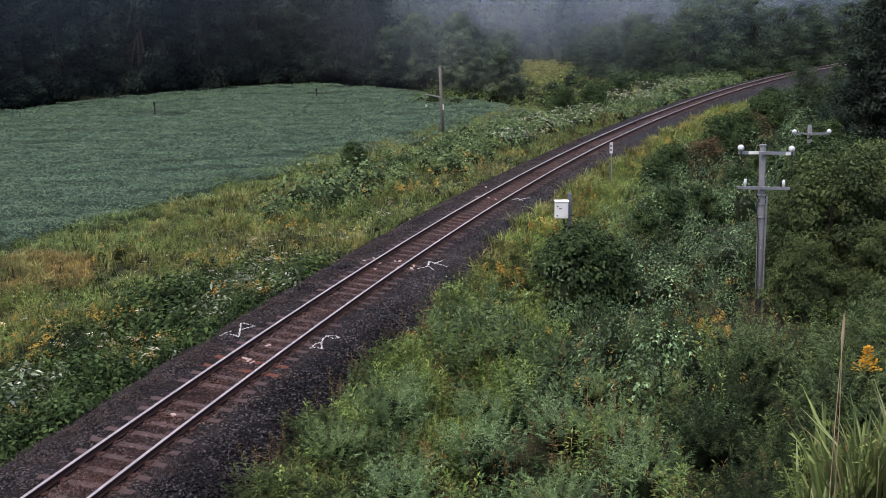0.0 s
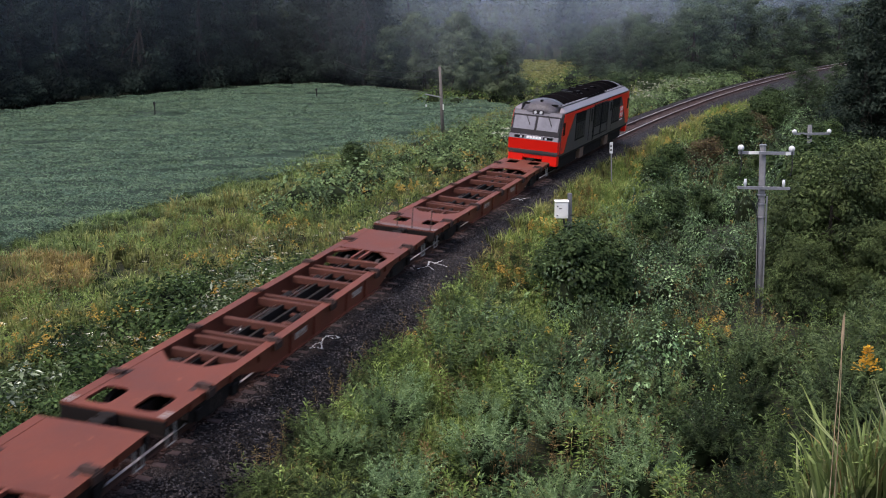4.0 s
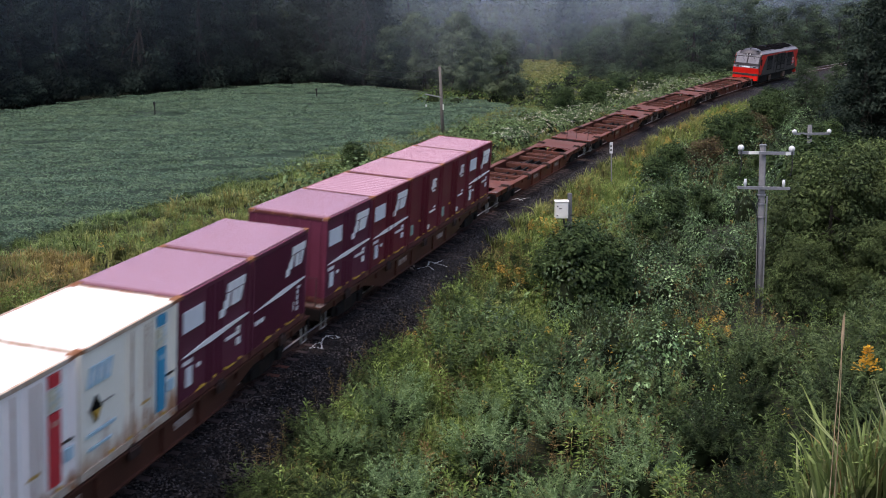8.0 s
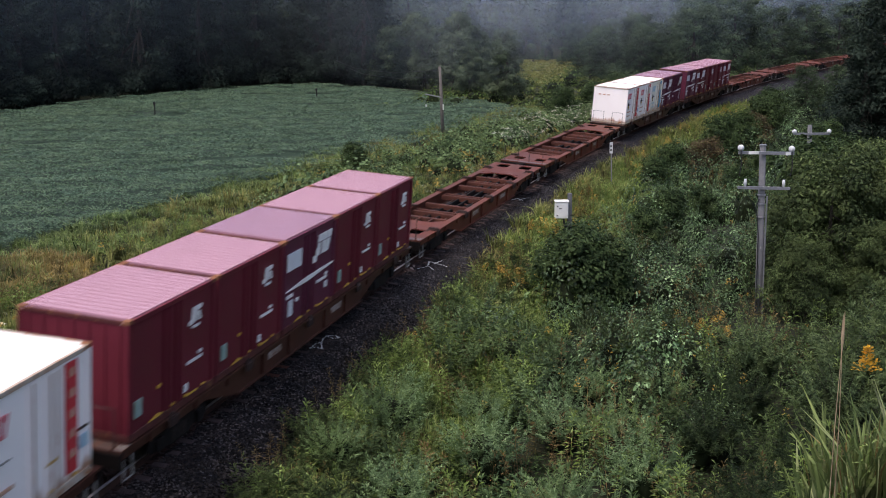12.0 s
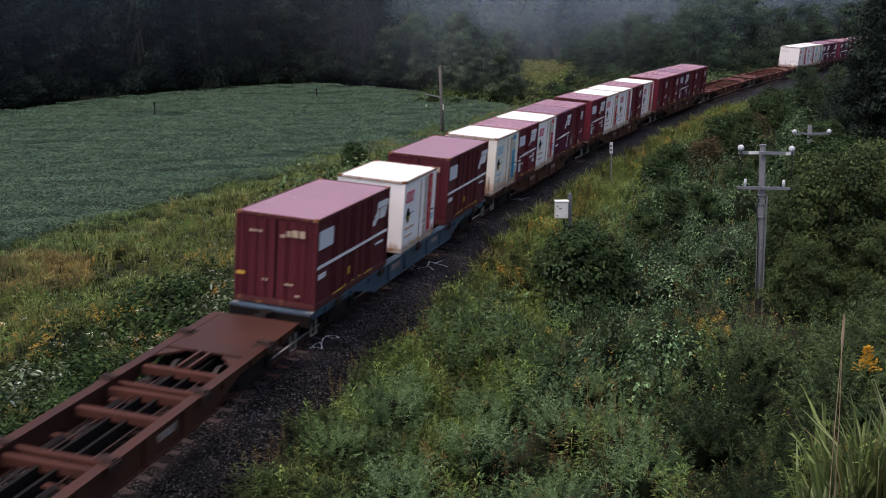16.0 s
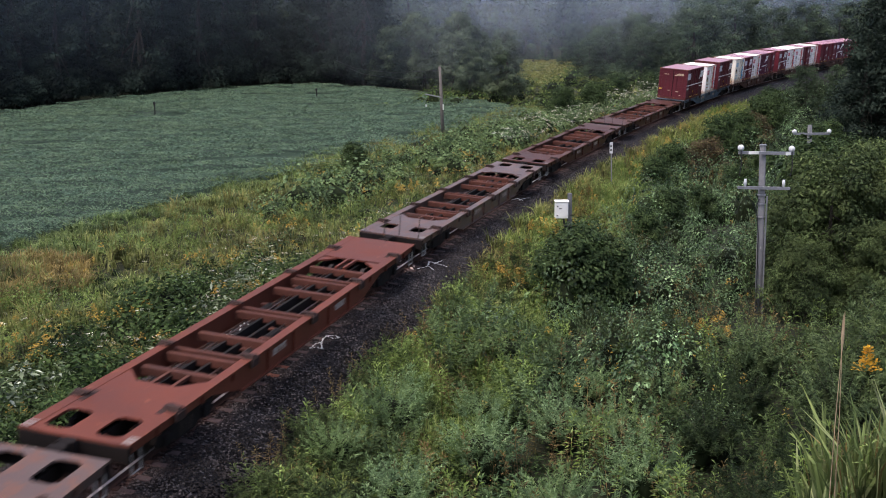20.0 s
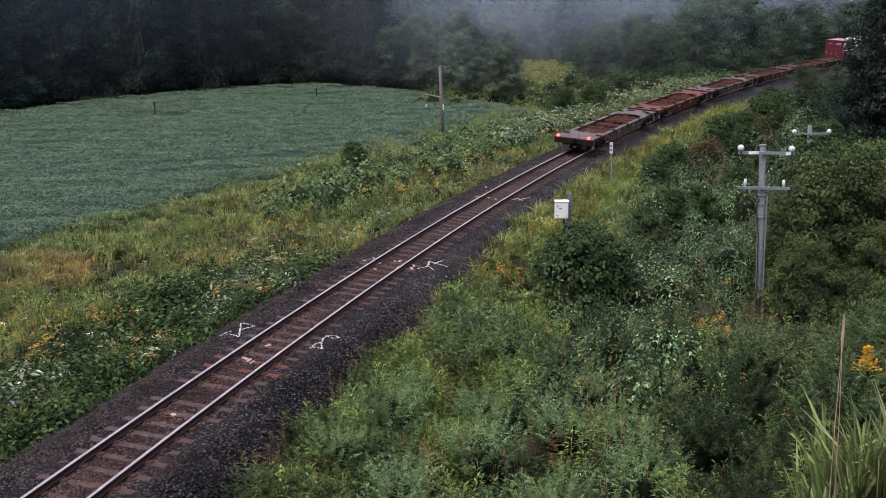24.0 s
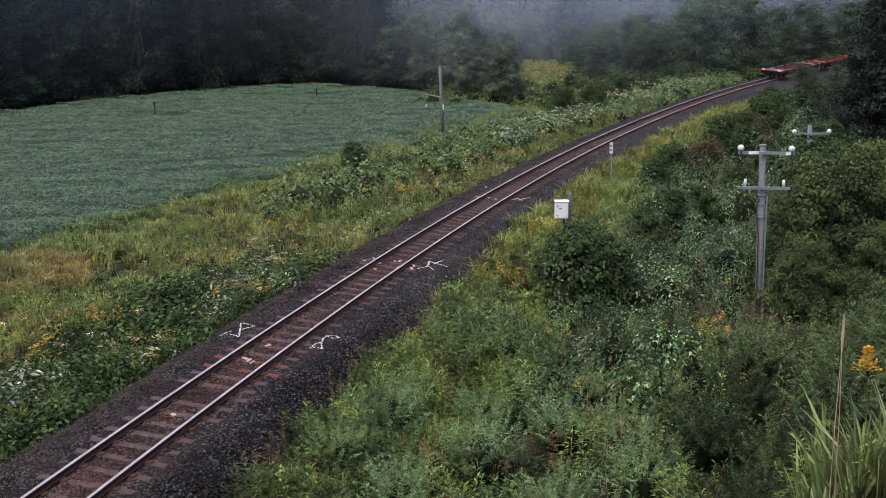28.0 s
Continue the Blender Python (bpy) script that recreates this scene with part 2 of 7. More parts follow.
LEAF_CLEARING = foliage("clearing_blades", [(0.1584, 0.18, 0.0504), (0.1944, 0.216, 0.0648), (0.2376, 0.2448, 0.0864)], (0.216, 0.1944, 0.0648), 0.1, spread=0.15, swing=0.25)
LEAF_FRESH = foliage("fresh_grass_blades", [(0.11, 0.176, 0.0352), (0.1375, 0.2145, 0.055), (0.176, 0.2585, 0.077), (0.231, 0.3025, 0.1265)], (0.1265, 0.1815, 0.0495), 0.3)
LEAF_DRY = foliage("dry_weeds", [(0.12, 0.08, 0.037), (0.17, 0.11, 0.05), (0.11, 0.10, 0.04), (0.21, 0.15, 0.078)], (0.13, 0.105, 0.04))
LEAF_TAN = foliage("tan_grass_blades", [(0.16, 0.12, 0.05), (0.22, 0.165, 0.07), (0.15, 0.15, 0.05), (0.28, 0.22, 0.11)], (0.2, 0.15, 0.06))
LEAF_REED = foliage("reed_blades", [(0.075, 0.12, 0.045), (0.1, 0.155, 0.058), (0.13, 0.19, 0.076), (0.22, 0.24, 0.13)], (0.12, 0.15, 0.055), 0.8)
LEAF_CROP = foliage("bean_leaves", [(0.078, 0.128, 0.085), (0.09, 0.145, 0.097), (0.104, 0.163, 0.11), (0.13, 0.192, 0.138)], (0.092, 0.14, 0.09), 0.12, swing=0.2, gloss=0.05, spread=0.1)
# Bluish leaf tones: haze over the far trees, put into their colour.
LEAF_TREE = foliage("hazed_tree_leaves", [(0.0342, 0.05616, 0.03421), (0.04104, 0.0648, 0.03888), (0.04925, 0.07488, 0.04432), (0.06019, 0.08784, 0.05132)], (0.04104, 0.06048, 0.03655), 0.15, 0.3, clump=0.3, swing=0.75, gloss=0.05, spread=0.15)
LEAF_WILLOW = foliage("willow_leaves", [(0.04772, 0.06888, 0.04305), (0.05568, 0.07872, 0.04822), (0.06363, 0.08856, 0.05338), (0.07318, 0.1, 0.06027)], (0.0525, 0.07052, 0.04305), 0.2, 0.2, clump=0.35, swing=0.6, spread=0.15)
LEAF_PALE = foliage("pale_willow_leaves", [(0.1125, 0.189, 0.0882), (0.1395, 0.225, 0.1062), (0.171, 0.2655, 0.1305), (0.225, 0.3195, 0.1755)], (0.135, 0.2025, 0.081), 0.5, 0.36, clump=0.8, swing=0.42, spread=0.6)
LEAF_SILVER = foliage("silver_backed_leaves", [(0.05, 0.085, 0.035), (0.085, 0.125, 0.06), (0.19, 0.23, 0.165), (0.36, 0.4, 0.35)], (0.1, 0.14, 0.07), 0.8, 0.15)
LEAF_SHRUB = foliage("shrub_leaves", [(0.024, 0.044, 0.017), (0.033, 0.058, 0.022), (0.044, 0.074, 0.028), (0.065, 0.10, 0.042)], (0.034, 0.055, 0.02), 0.6, 0.25, clump=1.2, swing=0.4)
LEAF_MOSS = foliage("dusky_willow_leaves", [(0.066, 0.105, 0.045), (0.085, 0.13, 0.056), (0.108, 0.158, 0.07), (0.145, 0.2, 0.1)], (0.085, 0.115, 0.045), 0.5, 0.3, clump=0.8, swing=0.4, spread=0.6)
LEAF_BUSH = foliage("bush_leaves", [(0.04, 0.0624, 0.024), (0.0512, 0.0784, 0.0296), (0.0656, 0.096, 0.0368), (0.088, 0.1216, 0.0528)], (0.0528, 0.0736, 0.028), 0.4, 0.3, clump=0.6, swing=0.45, spread=0.65)
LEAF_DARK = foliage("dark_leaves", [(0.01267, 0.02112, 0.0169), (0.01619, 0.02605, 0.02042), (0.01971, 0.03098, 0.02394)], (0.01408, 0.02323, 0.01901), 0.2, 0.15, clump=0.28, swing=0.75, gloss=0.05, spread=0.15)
# Near-black green for plant cores: the shade deep among leaves, put into colour.
LEAF_SHADE = foliage("inner_shade", [(0.009, 0.015, 0.006), (0.014, 0.022, 0.009)], (0.01, 0.015, 0.006), 0.3, 0.0, 0.9, gloss=0.12)
FLOWER_GOLD = foliage("goldenrod_flowers", [(0.34, 0.23, 0.045), (0.4, 0.27, 0.055), (0.3, 0.24, 0.07)], (0.36, 0.22, 0.05), 0.4, spread=0.15)
FLOWER_BRIGHT = foliage("bright_goldenrod_flowers", [(0.6, 0.32, 0.03), (0.72, 0.4, 0.04), (0.62, 0.36, 0.05)], (0.65, 0.34, 0.035), 0.4, spread=0.1, swing=0.2)
FLOWER_WHITE = foliage("white_flowers", [(0.5, 0.5, 0.44), (0.65, 0.65, 0.6), (0.4, 0.42, 0.35)], (0.5, 0.46, 0.38), 0.4)
BARK = surface("bark", (0.055, 0.047, 0.04), (0.022, 0.019, 0.017), (0.09, 0.082, 0.072), scale=2, fine=18, rough=0.95, bump=0.8, relief=0.03)
M_STRAW = surface("straw_stalk", (0.4, 0.3, 0.2), (0.25, 0.18, 0.11), scale=6, fine=40, rough=0.8, bump=0)


# ======== mesh helpers ========
def mesh_from(name, verts, faces, material, smooth=False):
    """A mesh from arrays of corners and of faces with equal corner counts."""
    v, f = np.asarray(verts, np.float32).reshape(-1, 3), np.asarray(faces, np.int32)
    me = bpy.data.meshes.new(name)
    k = f.shape[1]
    me.vertices.add(len(v)), me.loops.add(f.size), me.polygons.add(len(f))
    me.vertices.foreach_set("co", v.ravel())
    me.loops.foreach_set("vertex_index", f.ravel())
    me.polygons.foreach_set("loop_start", np.arange(0, f.size, k, dtype=np.int32))
    me.polygons.foreach_set("use_smooth", np.full(len(f), smooth))
    me.update(calc_edges=True)
    me.materials.append(material)
    return me


def thing(name, label, category, group="", kind="", m=None):
    ob = tagged(new(name), label, category, group, kind)
    if m is not None:
        ob.matrix_basis = m
    return ob


def part(name, bm, material, parent, label="", smooth=False):
    """Links a bmesh (or a mesh) as one object under its thing."""
    if isinstance(bm, bmesh.types.BMesh):
        bmesh.ops.recalc_face_normals(bm, faces=bm.faces)
        me = bpy.data.meshes.new(name)
        for f in bm.faces:
            f.smooth = smooth
        bm.to_mesh(me)
        bm.free()
        me.materials.append(material)
    else:
        me = bm
    ob = new(name, me)
    ob.parent = parent
    if label:
        tagged(ob, label)
    return ob


def box(bm, x0, x1, y0, y1, z0, z1):
    v = [bm.verts.new((x, y, z)) for x in (x0, x1) for y in (y0, y1) for z in (z0, z1)]
    for q in ((0, 1, 3, 2), (4, 6, 7, 5), (0, 4, 5, 1), (2, 3, 7, 6), (0, 2, 6, 4), (1, 5, 7, 3)):
        bm.faces.new([v[i] for i in q])
    return bm


def boxes(*bs, bevel=0.0):
    bm = bmesh.new()
    for b in bs:
        box(bm, *b)
    if bevel:
        bmesh.ops.bevel(bm, geom=list(bm.edges), offset=bevel, segments=1, affect="EDGES")
    return bm


def prism(bm, outline, y0, y1):
    """A plate: an outline of (x, z) from y0 to y1."""
    a = [bm.verts.new((x, y0, z)) for x, z in outline]
    b = [bm.verts.new((x, y1, z)) for x, z in outline]
    bm.faces.new(a), bm.faces.new(b[::-1])
    for i in range(len(a)):
        j = (i + 1) % len(a)
        bm.faces.new((a[i], b[i], b[j], a[j]))
    return bm


def rod(bm, points, r, sides=6):
    """A round bar along points."""
    rings = []
    pts = [Vector(q) for q in points]
    for i, q in enumerate(pts):
        d = (pts[min(i + 1, len(pts) - 1)] - pts[max(i - 1, 0)]).normalized()
        u = d.orthogonal().normalized()
        w = d.cross(u)
        rr = r[i] if isinstance(r, (list, tuple)) else r
        rings.append([bm.verts.new(q + rr * (u * math.cos(2 * math.pi * k / sides) + w * math.sin(2 * math.pi * k / sides))) for k in range(sides)])
    for a, b in zip(rings, rings[1:]):
        for k in range(sides):
            bm.faces.new((a[k], a[(k + 1) % sides], b[(k + 1) % sides], b[k]))
    bm.faces.new(rings[0][::-1]), bm.faces.new(rings[-1])
    return bm


# ======== land ========
def spaced(lo, a, b, hi, fine, coarse):
    return np.unique(np.round(np.concatenate([lo + (a - lo) * (1 - np.linspace(1, 0, coarse) ** 2.2), np.arange(a, b, fine),
                                               b + (hi - b) * np.linspace(0, 1, coarse) ** 2.2]), 3))


def build_ground():
    gx, gy = spaced(-3000, -70, 110, 3000, 1.1, 26), spaced(-3000, -15, 190, 3200, 1.1, 26)
    X, Y = np.meshgrid(gx, gy)
    Z = ground_z(X, Y)
    n, w = len(gy), len(gx)
    i = (np.arange(n - 1)[:, None] * w + np.arange(w - 1)[None]).ravel()
    me = mesh_from("ground", np.stack([X.ravel(), Y.ravel(), Z], 1), np.stack([i, i + 1, i + w + 1, i + w], 1), M_EARTH, True)
    tagged(new("ground", me), "uneven weedy ground with leaf litter", "ground", kind="structure")


def build_ballast():
    prof = [(-3.7, -1.35), (-3.2, -1.02), (-2.5, -0.62), (-1.85, -0.27), (-1.3, -0.195), (-0.8, -0.183), (-0.3, -0.188), (0.3, -0.188), (0.8, -0.183),
            (1.3, -0.195), (1.85, -0.27), (2.5, -0.68), (3.2, -1.12), (3.9, -1.5)]
    s = np.concatenate([np.arange(S_MIN + 2, -12, 4.0), np.arange(-12, 130, 0.5), np.arange(130, S_MAX - 2, 4.0)])
    rng = np.random.default_rng(4)
    L, Zp = np.array(prof).T
    P = on_line(s[:, None], L[None] + rng.normal(0, 0.04, (len(s), len(L))), Zp[None] + rng.normal(0, 0.01, (len(s), len(L))))
    w = len(L)
    i = (np.arange(len(s) - 1)[:, None] * w + np.arange(w - 1)[None]).ravel()
    P[:, 4:10, 2] += rng.normal(0, 0.008, (len(s), 6))
    me = mesh_from("ballast_bed", P, np.stack([i, i + 1, i + w + 1, i + w], 1), M_BALLAST, True)
    me.materials.append(M_BALLAST_RUST), me.materials.append(M_BALLAST_TOP), me.materials.append(M_BALLAST_GREY)
    across = np.where((np.arange(w - 1) >= 5) & (np.arange(w - 1) <= 7), 1, np.where(np.arange(w - 1) < 9, 2, 0))
    kind = np.tile(across, (len(s) - 1, 1))
    # Farther along, the slope is painted paler, as it looks from a flat angle.
    kind[(kind == 0) & (s[:-1, None] > 17 + rng.normal(0, 2.5, kind.shape))] = 3
    me.polygons.foreach_set("material_index", kind.ravel().astype(np.int32))
    return tagged(new("ballast_bed", me), "dark grey crushed stone bed under the railway track", "ballast", kind="structure")


STONE_V = np.array([(1, 0, -.1), (0.1, 1, .1), (-1, .1, 0), (0, -1, .05), (.15, .1, .75), (0, 0, -.7)])
STONE_F = np.array([(0, 1, 4), (1, 2, 4), (2, 3, 4), (3, 0, 4), (1, 0, 5), (2, 1, 5), (3, 2, 5), (0, 3, 5)])


def replicate(V, F, pos, scale, yaw, lean=0.0, rng=None, stretch=None):
    """Copies of a small shape joined into arrays of corners and faces."""
    n = len(pos)
    V = np.asarray(V, float)
    c, s = np.cos(yaw)[:, None], np.sin(yaw)[:, None]
    v = V[None] * np.asarray(scale).reshape(n, -1)[:, None, :]
    x, y, z = v[..., 0], v[..., 1], v[..., 2]
    if stretch is not None:
        z = z * stretch[:, None]
    x, y = x * c - y * s, x * s + y * c
    if rng is not None and lean:
        lx, ly = rng.normal(0, lean, (n, 1)), rng.normal(0, lean, (n, 1))
        x, y = x + z * lx, y + z * ly
    out = np.stack([x, y, z], -1) + pos[:, None, :]
    f = F[None] + (np.arange(n) * len(V))[:, None, None]
    return out.reshape(-1, 3), f.reshape(-1, F.shape[1])


def build_stones():
    rng = np.random.default_rng(7)
    n = 60000
    s = 1.0 + 62 * rng.random(n) ** 1.5
    lat = rng.uniform(-3.0, 3.1, n)
    on_sleeper = (np.abs((s - 7.29) / 0.69 - np.round((s - 7.29) / 0.69)) < 0.13) & (np.abs(lat) < 1.1) & (np.abs(lat) > 0.62)
    keep = ~((np.abs(np.abs(lat) - 0.575) < 0.09)) & ~(on_sleeper & (rng.random(n) < 0.85))
    s, lat = s[keep], lat[keep]
    z = np.interp(np.abs(lat), [0, 1.4, 1.85, 2.5, 3.3], [-.182, -.195, -.25, -.62, -1.07])
    edge = 17 + rng.normal(0, 2.5, len(s))
    for name, mt, label, sel in (("ballast_stones", M_STONE, "loose angular black-grey ballast stones on the slope", (lat > 1.45) & (s <= edge)),
                                 ("grey_stones", M_STONE_GREY, "loose angular ballast stones, greyer for the flat view along the slope", (lat > 1.45) & (s > edge)),
                                 ("dusty_stones", M_STONE_TOP, "dusty brown-grey ballast stones on the shoulders", (np.abs(lat) > 0.8) & (lat <= 1.45)),
                                 ("rusty_stones", M_STONE_RUST, "rust-stained ballast stones between the rails", np.abs(lat) <= 0.8)):
        q = on_line(s[sel], lat[sel], z[sel])
        v, f = replicate(STONE_V, STONE_F, q, rng.uniform(0.02, 0.05, (len(q), 3)), rng.uniform(0, 6.28, len(q)))
        tagged(new(name, mesh_from(name, v, f, mt)), label, "gravel", kind="stuff")


def build_rails():
    prof = [(-0.063, -0.153), (0.063, -0.153), (0.063, -0.14), (0.01, -0.115), (0.01, -0.045), (0.034, -0.035), (0.034, -0.012), (-0.034, -0.012), (-0.034, -0.035),
            (-0.01, -0.045), (-0.01, -0.115), (-0.063, -0.14)]
    head = [(-0.034, -0.012), (0.034, -0.012), (0.034, -0.004), (0.028, 0.0), (-0.028, 0.0), (-0.034, -0.004)]
    s = np.concatenate([np.arange(S_MIN + 2, -20, 6.0), np.arange(-20, 150, 1.5), np.arange(150, S_MAX - 2, 4.0)])
    for side in (-1, 1):
        rail = thing("rail", "rust-brown steel rail with a shiny worn head", "rail", "rails of the track")
        for name, pr, mt, lab in (("rail_web", prof, M_RAIL_SIDE, "rusty brown web and foot"), ("rail_head", head, M_RAIL_TOP, "polished bright running surface")):
            L, Zp = np.array(pr).T
            P = on_line(s[:, None], L[None] + side * 0.575, Zp[None])
            w = len(L)
            a = (np.arange(len(s) - 1)[:, None] * w + np.arange(w)[None]).ravel()
            b = (np.arange(len(s) - 1)[:, None] * w + (np.arange(w)[None] + 1) % w).ravel()
            part(name, mesh_from(name, P, np.stack([a, b, b + w, a + w], 1), mt), mt, rail, lab)


def frame_at(s, lat=0.0, z=0.0):
    """Pose on the track: x forward, y left, z up, leaning with the cant."""
    p = on_line(s, lat, z)
    return Matrix.Translation(p.tolist()) @ Matrix.Rotation(float(np.interp(s, S_LINE, HEAD)), 4, "Z") @ Matrix.Rotation(CANT, 4, "X")


def build_sleepers(bed):
    base = boxes((-0.11, 0.11, -1.08, 1.08, -0.32, -0.176), bevel=0.012)
    me = bpy.data.meshes.new("sleeper")
    base.to_mesh(me), base.free()
    me.materials.append(M_SLEEPER)
    rng = random.Random(3)
    plate = boxes((-0.09, 0.09, -0.17, 0.17, -0.175, -0.15), bevel=0.006)
    pm = bpy.data.meshes.new("rail_plate")
    plate.to_mesh(pm), plate.free()
    pm.materials.append(M_RAIL_SIDE)
    rusty = me.copy()
    rusty.materials[0] = M_RUST_PATCH
    s = 7.29 - 0.69 * 19
    while s < 118:
        ob = new("sleeper", rusty if 10 < s < 10.9 else me)
        ob.parent = bed
        ob.matrix_basis = frame_at(s + rng.uniform(-0.03, 0.03), rng.uniform(-0.03, 0.03), rng.uniform(-0.01, 0.012)) @ Matrix.Rotation(rng.uniform(-0.02, 0.02), 4, "Z")
        for y in (-0.575, 0.575):
            q = new("rail_plate", pm)
            q.parent, q.matrix_basis = ob, Matrix.Translation((0, y, 0))
        s += 0.69
    # the sleepers far off along the line, in one piece
    t = np.arange(118.4, 300, 0.69)
    V = np.array([(x, y, z) for x in (-.11, .11) for y in (-1.06, 1.06) for z in (-.3, -.176)])
    F = np.array([(0, 1, 3, 2), (4, 6, 7, 5), (0, 4, 5, 1), (2, 3, 7, 6), (0, 2, 6, 4), (1, 5, 7, 3)])
    P = [np.array([(frame_at(float(q)) @ Vector(v))[:] for v in V]) for q in t]
    f = F[None] + (np.arange(len(t)) * 8)[:, None, None]
    part("far_sleepers", mesh_from("far_sleepers", np.concatenate(P), f.reshape(-1, 4), M_SLEEPER), M_SLEEPER, bed)["kind"] = "stuff"


# ======== plants ========
def leaf_quads(base, direction, up, length, width, bend=0.0):
    """Pointed leaves as four-cornered blades: base, side, tip, side."""
    side = np.cross(direction, up)
    side /= np.linalg.norm(side, axis=1, keepdims=True) + 1e-9
    L, W = np.reshape(length, (-1, 1)), np.reshape(width, (-1, 1))
    mid = base + direction * L * 0.45
    tip = base + direction * L - np.array([[0, 0, 1.0]]) * L * bend
    V = np.stack([base, mid + side * W / 2, tip, mid - side * W / 2], 1).reshape(-1, 3)
    return V, np.arange(len(base) * 4).reshape(-1, 4)


def unit(v):
    return v / (np.linalg.norm(v, axis=1, keepdims=True) + 1e-9)


def along(d, v, lift):
    """Directions that lie along a rounded surface of normal d, lifted off it a little."""
    return unit(v - d * np.sum(v * d, axis=1, keepdims=True) + d * lift)


def weed_shape(rng, n=46, h=1.6, length=0.17, width=0.034):
    """A tall stalk with narrow drooping leaves."""
    t = np.sort(rng.uniform(0.12, 1.0, n))
    a = np.arange(n) * 2.4 + rng.normal(0, 0.4, n)
    up = np.interp(t, [0, 0.7, 1], [0.0, 0.35, 1.2])
    d = unit(np.stack([np.cos(a), np.sin(a), up + rng.normal(0, 0.2, n)], 1))
    branch = rng.uniform(0.0, 0.22, n) * (1.1 - t)
    base = np.stack([np.cos(a) * branch, np.sin(a) * branch, t * h], 1)
    V, F = leaf_quads(base, d, np.tile([[0, 0, 1.0]], (n, 1)) + rng.normal(0, 0.3, (n, 3)), length * rng.uniform(0.7, 1.25, n), width * rng.uniform(0.8, 1.3, n), 0.25)
    r = 0.008
    S = np.array([(r, 0, 0), (-r, r, 0), (-r * .4, r * .4, h), (r * .4, 0, h), (-r, -r, 0), (r, 0, 0), (r * .4, 0, h), (-r * .4, -r * .4, h)])
    return np.concatenate([V, S]), np.concatenate([F, np.array([[0, 1, 2, 3], [4, 5, 6, 7]]) + len(V)])


def bush_shape(rng, stalks=24, leaves=62, h=1.7, spread=0.75, length=0.13, width=0.025):
    """A bushy weed: many stalks fanning out from one foot, leafy towards their ends."""
    n = stalks * leaves
    a = np.repeat(np.arange(stalks) * 2.4 + rng.normal(0, 0.3, stalks), leaves)
    tilt = np.repeat(np.sqrt(np.linspace(0.02, 1, stalks)) * spread * rng.uniform(0.75, 1.15, stalks), leaves)
    hh = np.repeat(h * rng.uniform(0.72, 1.12, stalks) * (1 - 0.35 * np.linspace(0, 1, stalks) ** 2), leaves)
    t = rng.uniform(0.3, 1.0, n) ** 0.7
    axis = np.stack([np.cos(a) * np.sin(tilt), np.sin(a) * np.sin(tilt), np.cos(tilt)], 1)
    base = axis * (t * hh)[:, None] + np.stack([np.cos(a), np.sin(a), np.zeros(n)], 1) * (0.25 * t ** 2 * tilt)[:, None]
    b = rng.uniform(0, 6.28, n)
    d = unit(np.stack([np.cos(b), np.sin(b), rng.normal(0.1, 0.3, n)], 1) + axis * (0.4 + 0.9 * (t > 0.9))[:, None])
    return leaf_quads(base, d, np.tile([[0, 0, 1.0]], (n, 1)) + 0.5 * axis + rng.normal(0, 0.25, (n, 3)), length * rng.uniform(0.65, 1.25, n), width * rng.uniform(0.8, 1.3, n), 0.22)


def spread_out(rng, xy, gap):
    """Keeps points no nearer than gap to one another."""
    kept = []
    for q in xy:
        if all((q[0] - k[0]) ** 2 + (q[1] - k[1]) ** 2 > gap * gap for k in kept):
            kept.append(q)
    return np.array(kept)


def clump_shape(rng, n=60, rx=0.6, h=0.9, length=0.14, width=0.1, shell=0.55):
    """A mound of broad leaves."""
    d = unit(np.stack([rng.normal(0, 1, n), rng.normal(0, 1, n), np.abs(rng.normal(0, 0.9, n)) + 0.05], 1))
    r = rng.uniform(shell, 1.0, n)[:, None]
    base = d * r * np.array([[rx, rx, h]])
    a = rng.uniform(0, 6.28, n)
    out = along(d, np.stack([np.cos(a), np.sin(a), rng.normal(-0.2, 0.5, n)], 1), 0.25)
    return leaf_quads(base, out, d + np.array([[0, 0, 0.25]]) + rng.normal(0, 0.22, (n, 3)), length * rng.uniform(0.6, 1.3, n), width * rng.uniform(0.7, 1.2, n), 0.2)


def tuft_shape(rng, n=34, h=0.7, width=0.014, spread=0.35):
    """A tuft of grass: arching blades in two lengths each."""
    a = rng.uniform(0, 6.28, n)
    r0 = rng.uniform(0, 0.14, n)
    lean = rng.uniform(0.05, spread, n)
    hh = h * rng.uniform(0.55, 1.1, n)
    c, s = np.cos(a), np.sin(a)
    b = np.stack([c * r0, s * r0, np.zeros(n)], 1)
    m = b + np.stack([c * lean * hh * 0.4, s * lean * hh * 0.4, hh * 0.6], 1)
    t = b + np.stack([c * lean * hh * 1.3, s * lean * hh * 1.3, hh * (1 - 0.5 * lean)], 1)
    w = np.stack([-s, c, np.zeros(n)], 1) * width
    V = np.stack([b - w, b + w, m + w, m - w, m - w, m + w, t + w * 0.15, t - w * 0.15], 1).reshape(-1, 3)
    return V, np.arange(n * 8).reshape(-1, 4)


def plume_shape(rng, n=26, h=1.1, petal=0.075):
    """Only the flower head of a goldenrod, held at height h."""
    a = rng.uniform(0, 6.28, n)
    t = rng.uniform(0, 1, n)
    r = 0.13 * (1 - t) + 0.02
    base = np.stack([np.cos(a) * r * rng.random(n), np.sin(a) * r * rng.random(n), h - 0.26 * (1 - t)], 1)
    d = unit(np.stack([np.cos(a), np.sin(a), rng.uniform(0.1, 0.8, n)], 1))
